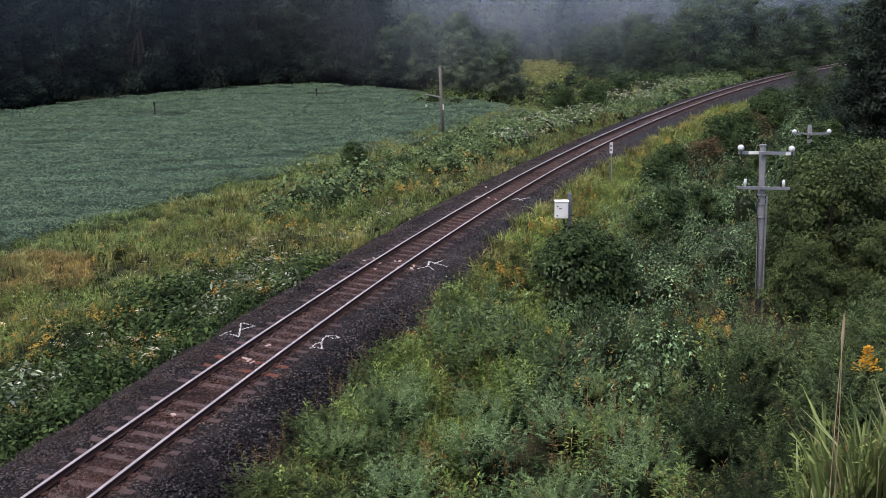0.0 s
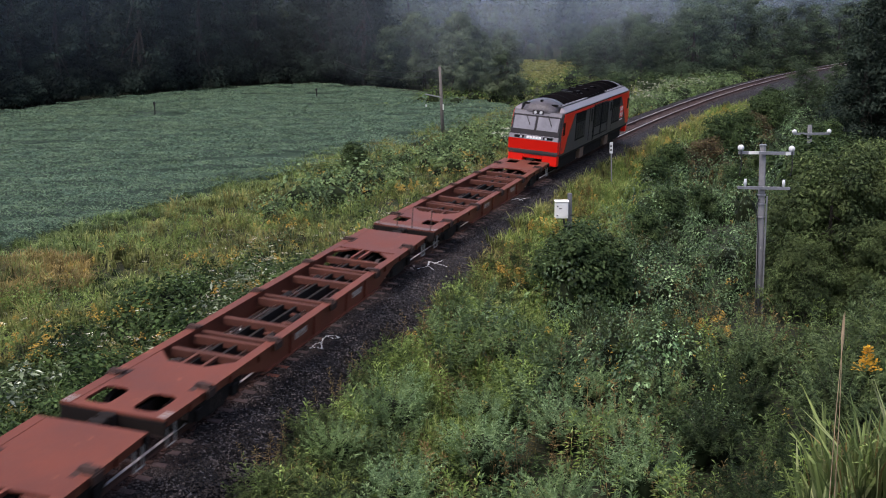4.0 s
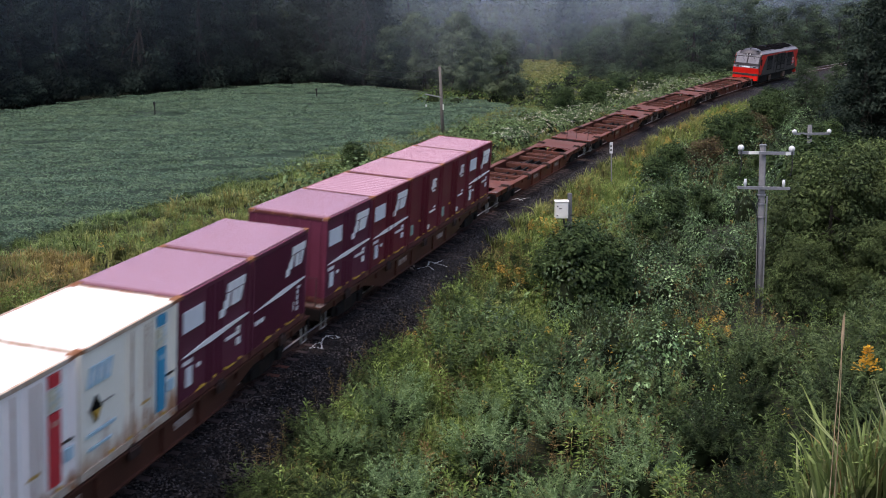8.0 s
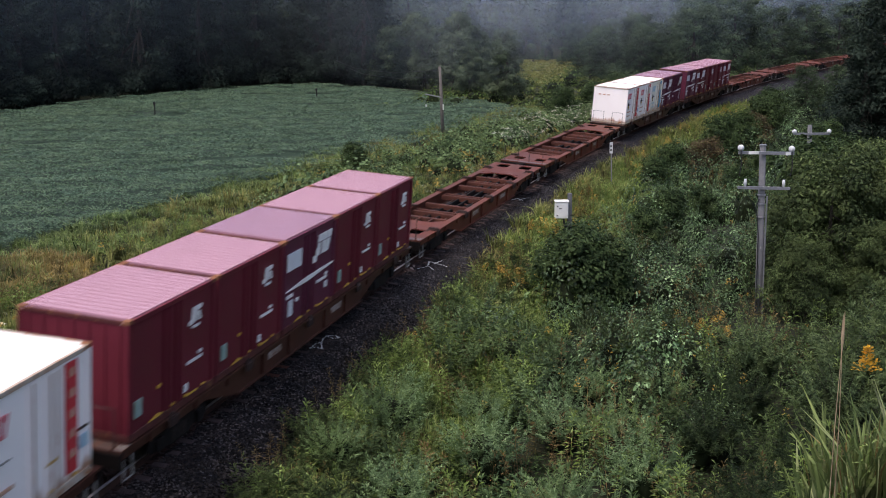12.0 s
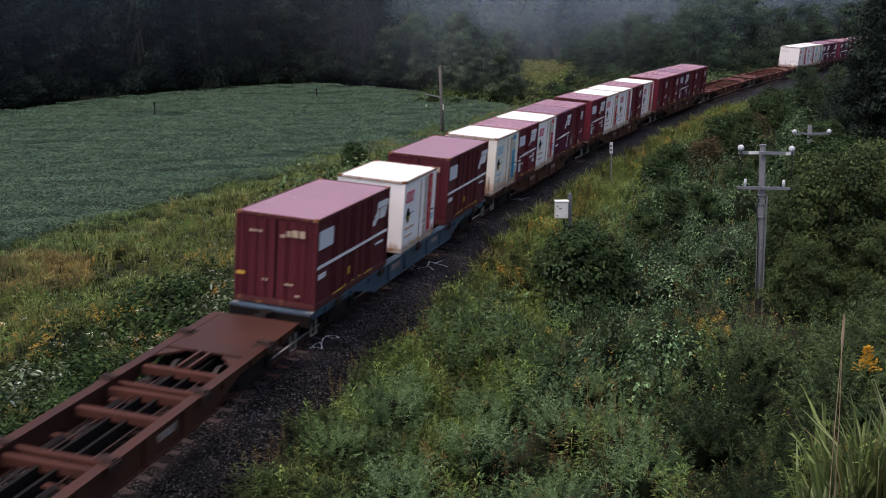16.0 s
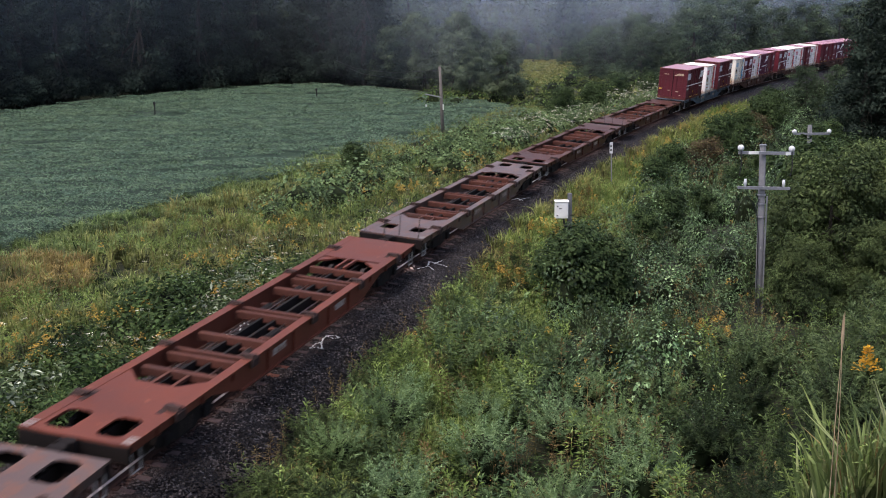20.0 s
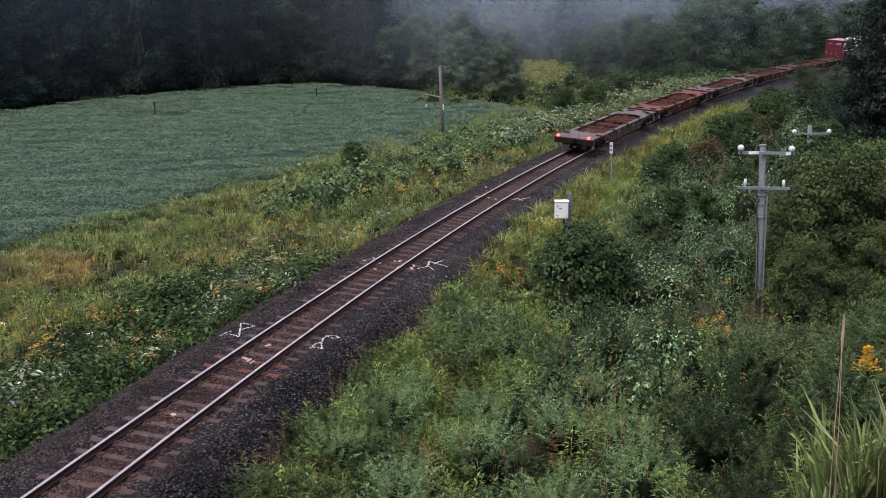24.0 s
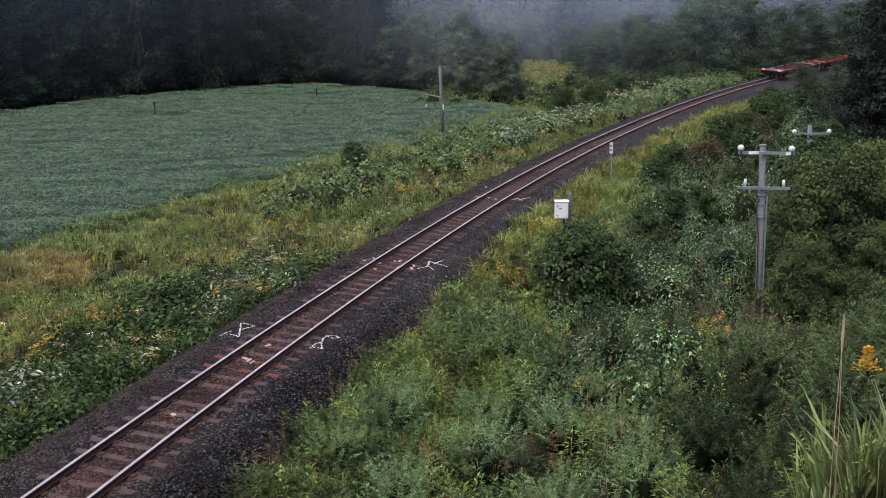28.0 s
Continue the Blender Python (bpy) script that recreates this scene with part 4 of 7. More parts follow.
def build_field():
    rng = np.random.default_rng(5)
    edge = np.array([(-20, 46), (-15.6, 56.3), (-12.2, 65), (-7, 72.7), (-1.3, 86), (8, 101.5), (9.0, 107), (3.8, 120), (-5.6, 134), (-16, 144.5), (-26.5, 139), (-38, 121), (-44, 104), (-62, 90), (-62, 46)])

    def inside(x, y):
        c = np.zeros(len(x), bool)
        for (ax, ay), (bx, by) in zip(edge, np.roll(edge, -1, 0)):
            hit = ((ay > y) != (by > y)) & (x < (bx - ax) * (y - ay) / (by - ay + 1e-9) + ax)
            c ^= hit
        return c
    # low soil sheet under the crop
    gx, gy = np.arange(-62, 10.1, 0.6), np.arange(45, 146, 0.6)
    X, Y = np.meshgrid(gx, gy)
    dip = np.array([noise.noise(Vector((a * 0.05, b * 0.22, 2.0))) + 0.5 * noise.noise(Vector((a * 0.3, b * 0.5, 9.0))) for a, b in zip(X.ravel(), Y.ravel())])
    furrow = np.array([noise.noise(Vector((a * 0.03 + b * 0.012, b * 0.3 - a * 0.05, 5.0))) for a, b in zip(X.ravel(), Y.ravel())])
    Z = ground_z(X, Y) + 0.27 - 0.2 * step(0.55, 0.7, dip) - 0.2 * step(0.1, 0.03, np.abs(furrow - 0.2)) * step(-0.1, 0.1, dip) + np.random.default_rng(2).normal(0, 0.035, X.size)
    w = len(gx)
    i = (np.arange(len(gy) - 1)[:, None] * w + np.arange(w - 1)[None]).ravel()
    F = np.stack([i, i + 1, i + w + 1, i + w], 1)
    ins = inside(X.ravel(), Y.ravel()).reshape(X.shape)
    core = ins.copy()
    core[1:] &= ins[:-1]
    core[:-1] &= ins[1:]
    core[:, 1:] &= ins[:, :-1]
    core[:, :-1] &= ins[:, 1:]
    Z = np.where(core.ravel(), Z, ground_z(X, Y) - 0.05)
    cen = np.stack([X.ravel(), Y.ravel()], 1)[F].mean(1)
    F = F[inside(cen[:, 0], cen[:, 1])]
    tagged(new("field_ground", mesh_from("field_ground", np.stack([X.ravel(), Y.ravel(), Z], 1), F, M_FIELD_SOIL, True)), "closed green leaf canopy and furrows of the bean field", "field", kind="structure")
    n = 520000
    y = 46 + 99 * rng.random(n) ** 1.35
    x = rng.uniform(-62, 10, n)
    row = np.round((x * 0.35 + y * 0.94) / 0.75) * 0.75
    across = row + rng.normal(0, 0.17, n)
    along = x * 0.94 - y * 0.35
    x, y = across * 0.35 + along * 0.94, across * 0.94 - along * 0.35
    ok = inside(x, y)
    x, y = x[ok], y[ok]
    gap = np.array([noise.noise(Vector((a * 0.05, b * 0.22, 2.0))) + 0.5 * noise.noise(Vector((a * 0.3, b * 0.5, 9.0))) for a, b in zip(x, y)])
    furrow = np.array([noise.noise(Vector((a * 0.03 + b * 0.012, b * 0.3 - a * 0.05, 5.0))) for a, b in zip(x, y)])
    ok = (gap < 0.62) & ~((np.abs(furrow - 0.2) < 0.08) & (gap > 0.02) & (rng.random(len(x)) < 0.85))
    x, y = x[ok], y[ok]
    n = len(x)
    low = np.abs(furrow[ok] - 0.2)
    h = 0.42 + 0.12 * np.array([noise.noise(Vector((a * 0.5, b * 0.5, 4.0))) for a, b in zip(x, y)]) - 0.1 * step(0.12, 0.04, low)
    base = np.column_stack([x, y, ground_z(x, y) + h * rng.uniform(0.8, 1.05, n) + 0.06])
    a = rng.uniform(0, 6.28, n)
    d = unit(np.stack([np.cos(a), np.sin(a), rng.normal(-0.1, 0.3, n)], 1))
    size = rng.uniform(0.08, 0.125, n) * np.interp(y, [46, 145], [0.95, 1.6])
    V, F = leaf_quads(base, d, np.tile([[0, 0, 1.0]], (n, 1)) + rng.normal(0, 0.32, (n, 3)), size * 1.15, size * 0.95, 0.1)
    tagged(new("bean_crop", mesh_from("bean_crop", V, F, LEAF_CROP)), "dense blue-green bean plants in rows on the field", "crop", kind="stuff")


def ball_shape():
    bm = bmesh.new()
    bmesh.ops.create_icosphere(bm, subdivisions=1, radius=1.0)
    bm.verts.index_update()
    V, F = np.array([v.co[:] for v in bm.verts]), np.array([[v.index for v in f.verts] for f in bm.faces])
    bm.free()
    return V, F


BALL_V, BALL_F = ball_shape()


def tree_parts(name, rng, h, lobes, cards, card, leaf, trunk_r, limbs=7, droop=0.0, slim=0.55, core=0.12):
    """A tree: tapered trunk, limbs and a crown of many leaf sprays in lobes."""
    tree = thing(name, "", "tree")
    bm = bmesh.new()
    lean = rng.normal(0, 0.03, 2)
    top = Vector((lean[0] * h, lean[1] * h, h * 0.82))
    rod(bm, [(0, 0, -0.4), (lean[0] * h * .2, 0.05, h * 0.2), (lean[0] * h * .5, lean[1] * h * .5 + 0.1, h * 0.5), top], [trunk_r * 1.25, trunk_r, trunk_r * 0.7, trunk_r * 0.2], 7)
    for i in range(limbs):
        c, r = lobes[i % len(lobes)]
        t = rng.uniform(0.25, 0.6)
        a = Vector((lean[0] * h * t, lean[1] * h * t, h * t))
        b = Vector(c)
        rod(bm, [a, a.lerp(b, 0.5) + Vector((0, 0, 0.3)), b], [trunk_r * 0.4, trunk_r * 0.25, trunk_r * 0.08], 5)
    part("trunk", bm, BARK, tree, "grey-brown trunk with limbs")
    Vs, Fs, k = [], [], 0
    vol = np.array([r[0] * r[2] for c, r in lobes])
    for (c, r), m in zip(lobes, np.maximum((cards * vol / vol.sum()).astype(int), 20)):
        d = rng.normal(0, 1, (m, 3))
        d[:, 2] = np.where(rng.random(m) < 0.7, np.abs(d[:, 2]), d[:, 2])
        d = unit(d)
        rr = rng.uniform(core, 1.0, m) ** 0.5
        bumpy = 1 + 0.3 * np.sin(d[:, 0] * 6 + c[0] * 3) * np.sin(d[:, 2] * 7 + c[1] * 3) * np.sin(d[:, 1] * 5 + c[2]) + rng.normal(0, 0.13, m)
        base = np.array(c) + d * (rr * bumpy)[:, None] * np.array(r)
        a = rng.uniform(0, 6.28, m)
        out = along(d, np.stack([np.cos(a), np.sin(a), rng.normal(-0.3 - droop, 0.6, m)], 1), 0.25)
        V, F = leaf_quads(base, out, d + np.array([[0, 0, 0.55]]) + rng.normal(0, 0.22, (m, 3)), card * rng.uniform(0.6, 1.4, m), card * slim * rng.uniform(0.7, 1.3, m), 0.2)
        Vs.append(V), Fs.append(F + k)
        k += len(V)
    part("crown", mesh_from("crown", np.concatenate(Vs), np.concatenate(Fs), leaf), leaf, tree, "uneven leafy crown")
    return tree


def scrub_parts(name, rng, leaf, label):
    """A fanning willow scrub: thin stems and long narrow leaves, thick towards the tips."""
    c = thing(name, "", "shrub")
    for i in range(6):
        a, q = i * 2.4, 0.2 + 0.4 * (i / 6) ** 0.5
        bm = rod(bmesh.new(), [(0.05 * math.cos(a), 0.05 * math.sin(a), -0.2), (0.5 * q * math.cos(a), 0.5 * q * math.sin(a), 1.2), (1.9 * q * math.cos(a), 1.9 * q * math.sin(a), 2.4 - 0.5 * q)], [0.022, 0.016, 0.006], 5)
        part("stem", bm, BARK, c, "thin brown stem")
    V, F = bush_shape(rng, stalks=90, leaves=76, h=2.75, spread=0.85, length=0.2, width=0.036)
    part("leaves", mesh_from("leaves", V, F, leaf), leaf, c, label)
    # Three dark balls fill the middle, in place of the shade there.
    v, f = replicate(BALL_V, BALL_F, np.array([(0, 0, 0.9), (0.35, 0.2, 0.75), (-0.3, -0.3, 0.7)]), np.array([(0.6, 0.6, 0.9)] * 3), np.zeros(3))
    part("inner_shade", mesh_from("inner_shade", v, f, LEAF_SHADE, True), LEAF_SHADE, c, "dark balls painted as the shade between the inner leaves")
    return c


def lobes_of(rng, n, spread, z0, z1, r0, r1, flat=0.8):
    out = []
    for i in range(n):
        a, t = i * 2.4 + rng.uniform(-0.4, 0.4), (i + 0.5) / n
        d = spread * (1 - 0.55 * t) * rng.uniform(0.6, 1.1)
        r = rng.uniform(r0, r1) * (1.1 - 0.35 * t)
        out.append(((d * math.cos(a), d * math.sin(a), z0 + (z1 - z0) * t), (r, r, r * flat)))
    return out


def build_trees():
    rng = np.random.default_rng(21)
    kinds = {}
    kinds["round"] = tree_parts("tree", rng, 9.0, lobes_of(rng, 40, 4.1, 0.9, 8.8, 0.8, 1.9, 0.55), 13500, 0.25, LEAF_TREE, 0.2)
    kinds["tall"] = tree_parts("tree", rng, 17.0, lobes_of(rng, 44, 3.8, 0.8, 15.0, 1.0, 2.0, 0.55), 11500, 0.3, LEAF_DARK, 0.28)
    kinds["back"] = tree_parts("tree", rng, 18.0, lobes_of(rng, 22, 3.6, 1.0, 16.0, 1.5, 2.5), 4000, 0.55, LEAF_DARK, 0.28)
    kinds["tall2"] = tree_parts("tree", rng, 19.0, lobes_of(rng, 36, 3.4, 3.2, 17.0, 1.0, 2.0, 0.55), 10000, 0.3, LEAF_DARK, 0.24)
    kinds["willow"] = tree_parts("willow_tree", rng, 8.0, lobes_of(rng, 26, 2.5, 1.0, 7.2, 0.7, 1.35, 0.75), 9500, 0.27, LEAF_WILLOW, 0.2, droop=0.5)
    kinds["shrub"] = tree_parts("shrub", rng, 3.0, lobes_of(rng, 12, 1.0, 0.4, 2.5, 0.5, 0.85, 0.9), 6500, 0.15, LEAF_SHRUB, 0.06)
    kinds["bush"] = tree_parts("willow_bush", rng, 5.0, lobes_of(rng, 40, 2.3, 0.5, 4.6, 0.5, 1.1, 0.75), 27000, 0.16, LEAF_BUSH, 0.09, droop=0.05, slim=0.4)
    kinds["soft"] = scrub_parts("willow_scrub", rng, LEAF_PALE, "long narrow grey-green leaves")
    kinds["olive"] = scrub_parts("willow_scrub", rng, LEAF_MOSS, "long narrow olive leaves")
    kinds["gloom"] = scrub_parts("willow_scrub", rng, LEAF_GLOOM, "long narrow leaves coloured as if in shade")
    kinds["russet"] = tree_parts("shrub", rng, 2.8, lobes_of(rng, 12, 1.1, 0.4, 2.2, 0.5, 0.85, 0.8), 5000, 0.15, LEAF_RUSSET, 0.05)
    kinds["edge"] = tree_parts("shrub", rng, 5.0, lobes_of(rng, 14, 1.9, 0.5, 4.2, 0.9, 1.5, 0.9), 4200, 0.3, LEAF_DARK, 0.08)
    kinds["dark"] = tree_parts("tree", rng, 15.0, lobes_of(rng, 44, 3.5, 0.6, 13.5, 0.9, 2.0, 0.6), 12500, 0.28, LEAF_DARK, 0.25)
    kinds["far"] = tree_parts("tree", rng, 18.0, lobes_of(rng, 20, 3.4, 4.0, 16.0, 1.4, 2.4), 4200, 0.5, LEAF_TREE, 0.26)
    labels = {"far": ("tall hazy tree in the misty wood", "misty wood"), "round": ("leafy broad-leaved tree with a rounded green crown", "trees beyond the track"), "tall": ("tall dark green forest tree at the field edge", "forest trees"),
              "dark": ("tall dark spreading tree beside the track", "trees beside the track"), "back": ("tall dark tree deep in the wood", "forest trees"),
              "tall2": ("tall forest tree with a bare grey lower trunk", "forest trees"), "willow": ("pale grey-green willow tree with drooping foliage", "willow trees"),
              "shrub": ("dense dark green rounded shrub", "shrubs"), "bush": ("large fine-leaved willow bush", "willow bushes"), "olive": ("dusky olive willow scrub with narrow leaves", "willow scrub"), "russet": ("reddish-brown withering shrub inside the curve", "shrubs"), "edge": ("dark green bush at the foot of the wood", "bushes at the wood"), "gloom": ("willow scrub with the shade of the hollow in its leaf colour", "willow scrub"), "soft": ("soft grey-green willow scrub with narrow leaves", "willow scrub")}
    used = set()

    def put(kind, x, y, size=1.0, tall=1.0, label=""):
        z = float(ground_z([x], [y])[0])
        m = pose(x, y, z, rz=rng.uniform(0, 360)) @ Matrix.Diagonal((size, size, size * tall, 1))
        if kind in used:
            k = kinds[kind].scale
            ob = copy_thing(kinds[kind], m @ Matrix.Diagonal((1 / k[0], 1 / k[1], 1 / k[2], 1)))
        else:
            ob = kinds[kind]
            ob.matrix_basis = m
            used.add(kind)
        tagged(ob, label or labels[kind][0], "shrub" if kind in ("shrub", "bush", "soft", "olive", "gloom", "russet", "edge") else "tree", labels[kind][1])
        return ob
    # forest behind the field, in rows going back
    edge = np.array([(-95, 70), (-70, 86), (-50, 105), (-41, 123), (-29, 142), (-16, 149), (-5, 141)])
    seg = np.concatenate([[0], np.cumsum(np.hypot(*np.diff(edge, axis=0).T))])
    for row in range(3):
        d = 0.0 if row % 2 else 2.5
        while d < seg[-1]:
            x, y = np.interp(d, seg, edge[:, 0]), np.interp(d, seg, edge[:, 1])
            put(rng.choice(["tall", "tall", "tall", "tall2", "tall"]) if row == 0 else "back", x + rng.normal(0, 1.0) - row * 3.0, y + 2 + row * 6 + rng.normal(0, 1.2), rng.uniform(0.85, 1.15), rng.uniform(0.9, 1.15))
            d += rng.uniform(4.6, 6.5) if row == 0 else rng.uniform(6.5, 8.5)
    d = 0.0
    while d < seg[-1]:      # bushes closing the foot of the wood
        x, y = np.interp(d, seg, edge[:, 0]), np.interp(d, seg, edge[:, 1])
        put("edge", x + 0.6 + rng.normal(0, 0.5), y - 0.6 + rng.normal(0, 0.7), rng.uniform(0.6, 1.1), rng.uniform(0.8, 1.2))
        d += rng.uniform(3.0, 4.4)
    # willows at the head of the field
    for x, y, k in ((6.7, 120, 0.85), (3.2, 128, 0.75), (-2, 138, 0.95), (-6.5, 143.5, 1.0), (1.5, 136, 0.9), (4.5, 140, 1.0), (-3, 150, 1.2), (8.0, 150, 0.9), (2.0, 154, 1.2)):
        put("willow", x, y, k)
    # trees round the clearing and along the outside of the curve
    for x, y, k in ((19.5, 150, 0.66), (22.5, 158, 0.75), (26.0, 148.5, 0.8), (33, 150, 1.12), (40, 156, 1.22), (47.5, 164, 1.18), (55, 173, 1.15), (63, 182, 1.12), (72, 192, 1.1), (82, 204, 1.1),
                    (36, 163, 1.3), (46, 174, 1.3), (58, 186, 1.3), (28, 162, 1.0), (70, 200, 1.2), (92, 216, 1.12), (100, 226, 1.12), (109, 237, 1.12), (22, 184, 0.7), (29, 192, 0.8), (38, 147.5, 0.35), (30, 142.5, 0.33)):
        put("round", x, y, k * rng.uniform(0.95, 1.05), rng.uniform(0.9, 1.05))
    # far misty wood behind the clearing
    for i in range(46):
        put("far", rng.uniform(-25, 75), rng.uniform(212, 262), rng.uniform(0.8, 1.1))
    for i in range(16):
        put("far", -16 + 5.2 * i + rng.normal(0, 1.2), rng.uniform(201, 206), rng.uniform(0.75, 0.95), rng.uniform(0.8, 1.1))
    for i in range(16):
        put("round", rng.uniform(6, 30), rng.uniform(196, 210), rng.uniform(0.3, 0.45))
    # inside of the curve, to the right of the track
    for x, y, k, kind in ((35.8, 111.5, 0.54, "round"), (39.2, 111, 0.56, "round"), (33.6, 101, 0.34, "round"), (41, 116, 0.45, "round"), (31.5, 93, 0.3, "round"), (29.5, 85, 0.26, "round"), (44.5, 121, 0.48, "round"),
                          (33.0, 84, 0.95, "dark"), (35.6, 90, 1.0, "dark"), (38.5, 96, 1.0, "dark"), (34.5, 78, 0.9, "dark"), (31.3, 84, 0.7, "dark"), (41.5, 101, 1.0, "tall"), (42, 88, 1.0, "tall"), (48, 108, 1.0, "tall"), (54, 114, 1.0, "tall"),
                          (58, 122, 1.0, "tall"), (66, 134, 1.0, "tall"), (74, 146, 1.0, "tall"), (82, 160, 1.0, "tall"),
                          (14.9, 42.6, 1.1, "bush"), (17.4, 44.0, 1.15, "bush"), (17.7, 52.5, 0.98, "bush"), (13.2, 39.8, 0.6, "bush"), (16.2, 39.5, 0.75, "bush"), (19, 49, 1.0, "bush"), (21, 53, 1.0, "bush"),
                          (4.8, 40.2, 1.2, "shrub"), (6.0, 40.9, 1.0, "shrub"), (5.2, 41.4, 1.1, "shrub"), (17.7, 53.2, 1.7, "shrub"), (19.5, 54.5, 1.6, "shrub"), (21, 60, 1.1, "shrub"), (23, 66, 1.1, "shrub"), (20, 69, 1.0, "shrub"), (24.5, 74, 1.2, "shrub"), (27, 79, 1.2, "shrub"), (16.5, 62, 0.9, "shrub"), (14.2, 69.5, 1.0, "shrub"), (12.6, 66.0, 0.85, "shrub"), (17.0, 73.0, 1.1, "russet"), (15.4, 71.6, 0.9, "russet"), (19.6, 79, 1.2, "shrub"), (22.2, 83.5, 1.2, "shrub"), (24.6, 88.6, 1.1, "russet"), (26.2, 93, 1.3, "shrub"), (11.0, 54.6, 0.8, "shrub"), (13.4, 57.8, 0.75, "shrub"), (9.2, 50.6, 0.7, "shrub"), (28.2, 98, 1.3, "shrub"), (30.2, 104, 1.3, "shrub"),
                          (-5.6, 71, 0.75, "shrub"), (11, 104, 1.1, "shrub"), (14.5, 108, 1.1, "shrub"), (19, 122, 1.1, "shrub"), (24, 131, 1.0, "shrub")):
        put(kind, x, y, k, rng.uniform(0.9, 1.05))
    for x, y, k in MOUNDS:
        # Mounds mid-hollow get the darkened leaves in place of its shade.
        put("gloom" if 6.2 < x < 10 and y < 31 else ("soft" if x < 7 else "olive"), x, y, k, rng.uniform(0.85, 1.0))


def build_clearing():
    rng = np.random.default_rng(31)
    n = 2600
    xy = np.column_stack([rng.uniform(9, 24, n), rng.uniform(142, 200, n)])
    sow("clearing_grass", "low yellow-green grass in the clearing", "grass", tuft_shape, LEAF_CLEARING, xy, rng, (0.9, 1.5), (0.4, 0.8), kw=dict(n=14, h=0.5, width=0.06, spread=1.0))


# ======== trackside fixtures ========
M_CONCRETE = surface("weathered_concrete", (0.15, 0.15, 0.16), (0.095, 0.095, 0.103), (0.26, 0.255, 0.24), scale=2.5, fine=40, rough=0.85, bump=0.3)
M_STEEL = surface("galvanised_steel", (0.27, 0.27, 0.3), (0.19, 0.19, 0.21), scale=4, fine=50, rough=0.5, metal=0.4)
M_PORCELAIN = surface("white_porcelain", (0.6, 0.605, 0.62), (0.46, 0.46, 0.48), scale=8, fine=40, rough=0.25, bump=0)
M_BOX = surface("white_cabinet_paint", (0.74, 0.74, 0.72), (0.62, 0.61, 0.58), (0.45, 0.4, 0.34), scale=3, fine=30, rough=0.5, bump=0.05, worn_at=0.7)
M_WOOD = surface("grey_wood", (0.17, 0.15, 0.135), (0.08, 0.07, 0.065), scale=3, fine=40, rough=0.9, bump=0.4)
M_CHIP = surface("pale_stone_chip", (0.42, 0.33, 0.3), (0.25, 0.18, 0.16), scale=6, fine=50, rough=0.9)
M_DARK = surface("dark_cable", (0.03, 0.03, 0.032), (0.018, 0.018, 0.02), scale=5, fine=30, rough=0.6, bump=0)


def build_fixtures():
    # concrete pole with two cross-arms
    p = thing("utility_pole", "grey concrete utility pole with two steel cross-arms", "utility pole", "utility poles", m=pose(11.82, 40.9, -2.5))
    part("shaft", rod(bmesh.new(), [(0, 0, -0.3), (-0.04, 0, 1.5), (-0.16, 0, 6.55)], [0.145, 0.138, 0.11], 12), M_CONCRETE, p, "tapered concrete shaft", smooth=True)
    part("cap", rod(bmesh.new(), [(-0.16, 0, 6.55), (-0.16, 0, 6.6)], 0.125, 12), M_STEEL, p)
    for z, x0, x1, tilt in ((6.38, -1.08, 0.94, 0.05), (5.1, -1.05, 0.86, 0.06)):
        bm = bmesh.new()
        prism(bm, [(x0, z), (x1, z - tilt), (x1, z - tilt - 0.1), (x0, z - 0.1)], -0.2, -0.12)
        part("cross_arm", bm, M_STEEL, p, "galvanised steel cross-arm")
    for x, z in ((-1.0, 6.5), (0.85, 6.44)):
        bm = bmesh.new()
        bmesh.ops.create_uvsphere(bm, u_segments=12, v_segments=8, radius=0.12, matrix=Matrix.Translation((x, -0.16, z)))
        part("insulator", bm, M_PORCELAIN, p, "round white porcelain insulator", smooth=True)
        part("drop_wire", rod(bmesh.new(), [(x, -0.2, z - 0.1), (x + 0.03, -0.22, z - 0.6), (x - 0.02, -0.2, z - 1.0)], 0.02, 5), M_DARK, p, "dark drop wire")
    for x, z in ((-0.78, 5.2), (0.62, 5.15)):
        part("pin_insulator", rod(bmesh.new(), [(x, -0.16, z - 0.12), (x, -0.16, z), (x, -0.16, z + 0.16)], [0.03, 0.06, 0.045], 10), M_PORCELAIN, p, "small white pin insulator", smooth=True)
    for x0, x1, z in ((-0.72, -0.36, 6.36), (0.62, 0.8, 6.31)):
        part("tag_plate", boxes((x0, x1, -0.212, -0.2, z - 0.09, z + 0.02)), M_BOX, p, "white tag plate")
    for z in (4.72, 4.4, 3.9):
        part("band", rod(bmesh.new(), [(-0.12, 0, z), (-0.12, 0, z + 0.05)], 0.15, 12), M_STEEL, p)
    part("conduit", rod(bmesh.new(), [(0.05, -0.13, 4.7), (0.06, -0.13, 2.6), (0.09, -0.15, -0.2)], 0.03, 6), M_STEEL, p, "grey cable conduit")
    part("loop_cable", rod(bmesh.new(), [(-0.22, -0.1, 4.6), (-0.34, -0.12, 4.3), (-0.26, -0.12, 3.9), (-0.2, -0.13, 3.2), (-0.15, -0.14, 0.2)], 0.022, 5), M_DARK, p, "dark loose cable")
    # second pole farther down the line
    q = thing("utility_pole", "grey utility pole with white insulators among the scrub", "utility pole", "utility poles", m=pose(18.75, 57.15, -2.2))
    part("shaft", rod(bmesh.new(), [(0, 0, -0.3), (-0.13, 0, 5.15)], [0.15, 0.11], 10), M_CONCRETE, q, "tapered concrete shaft", smooth=True)
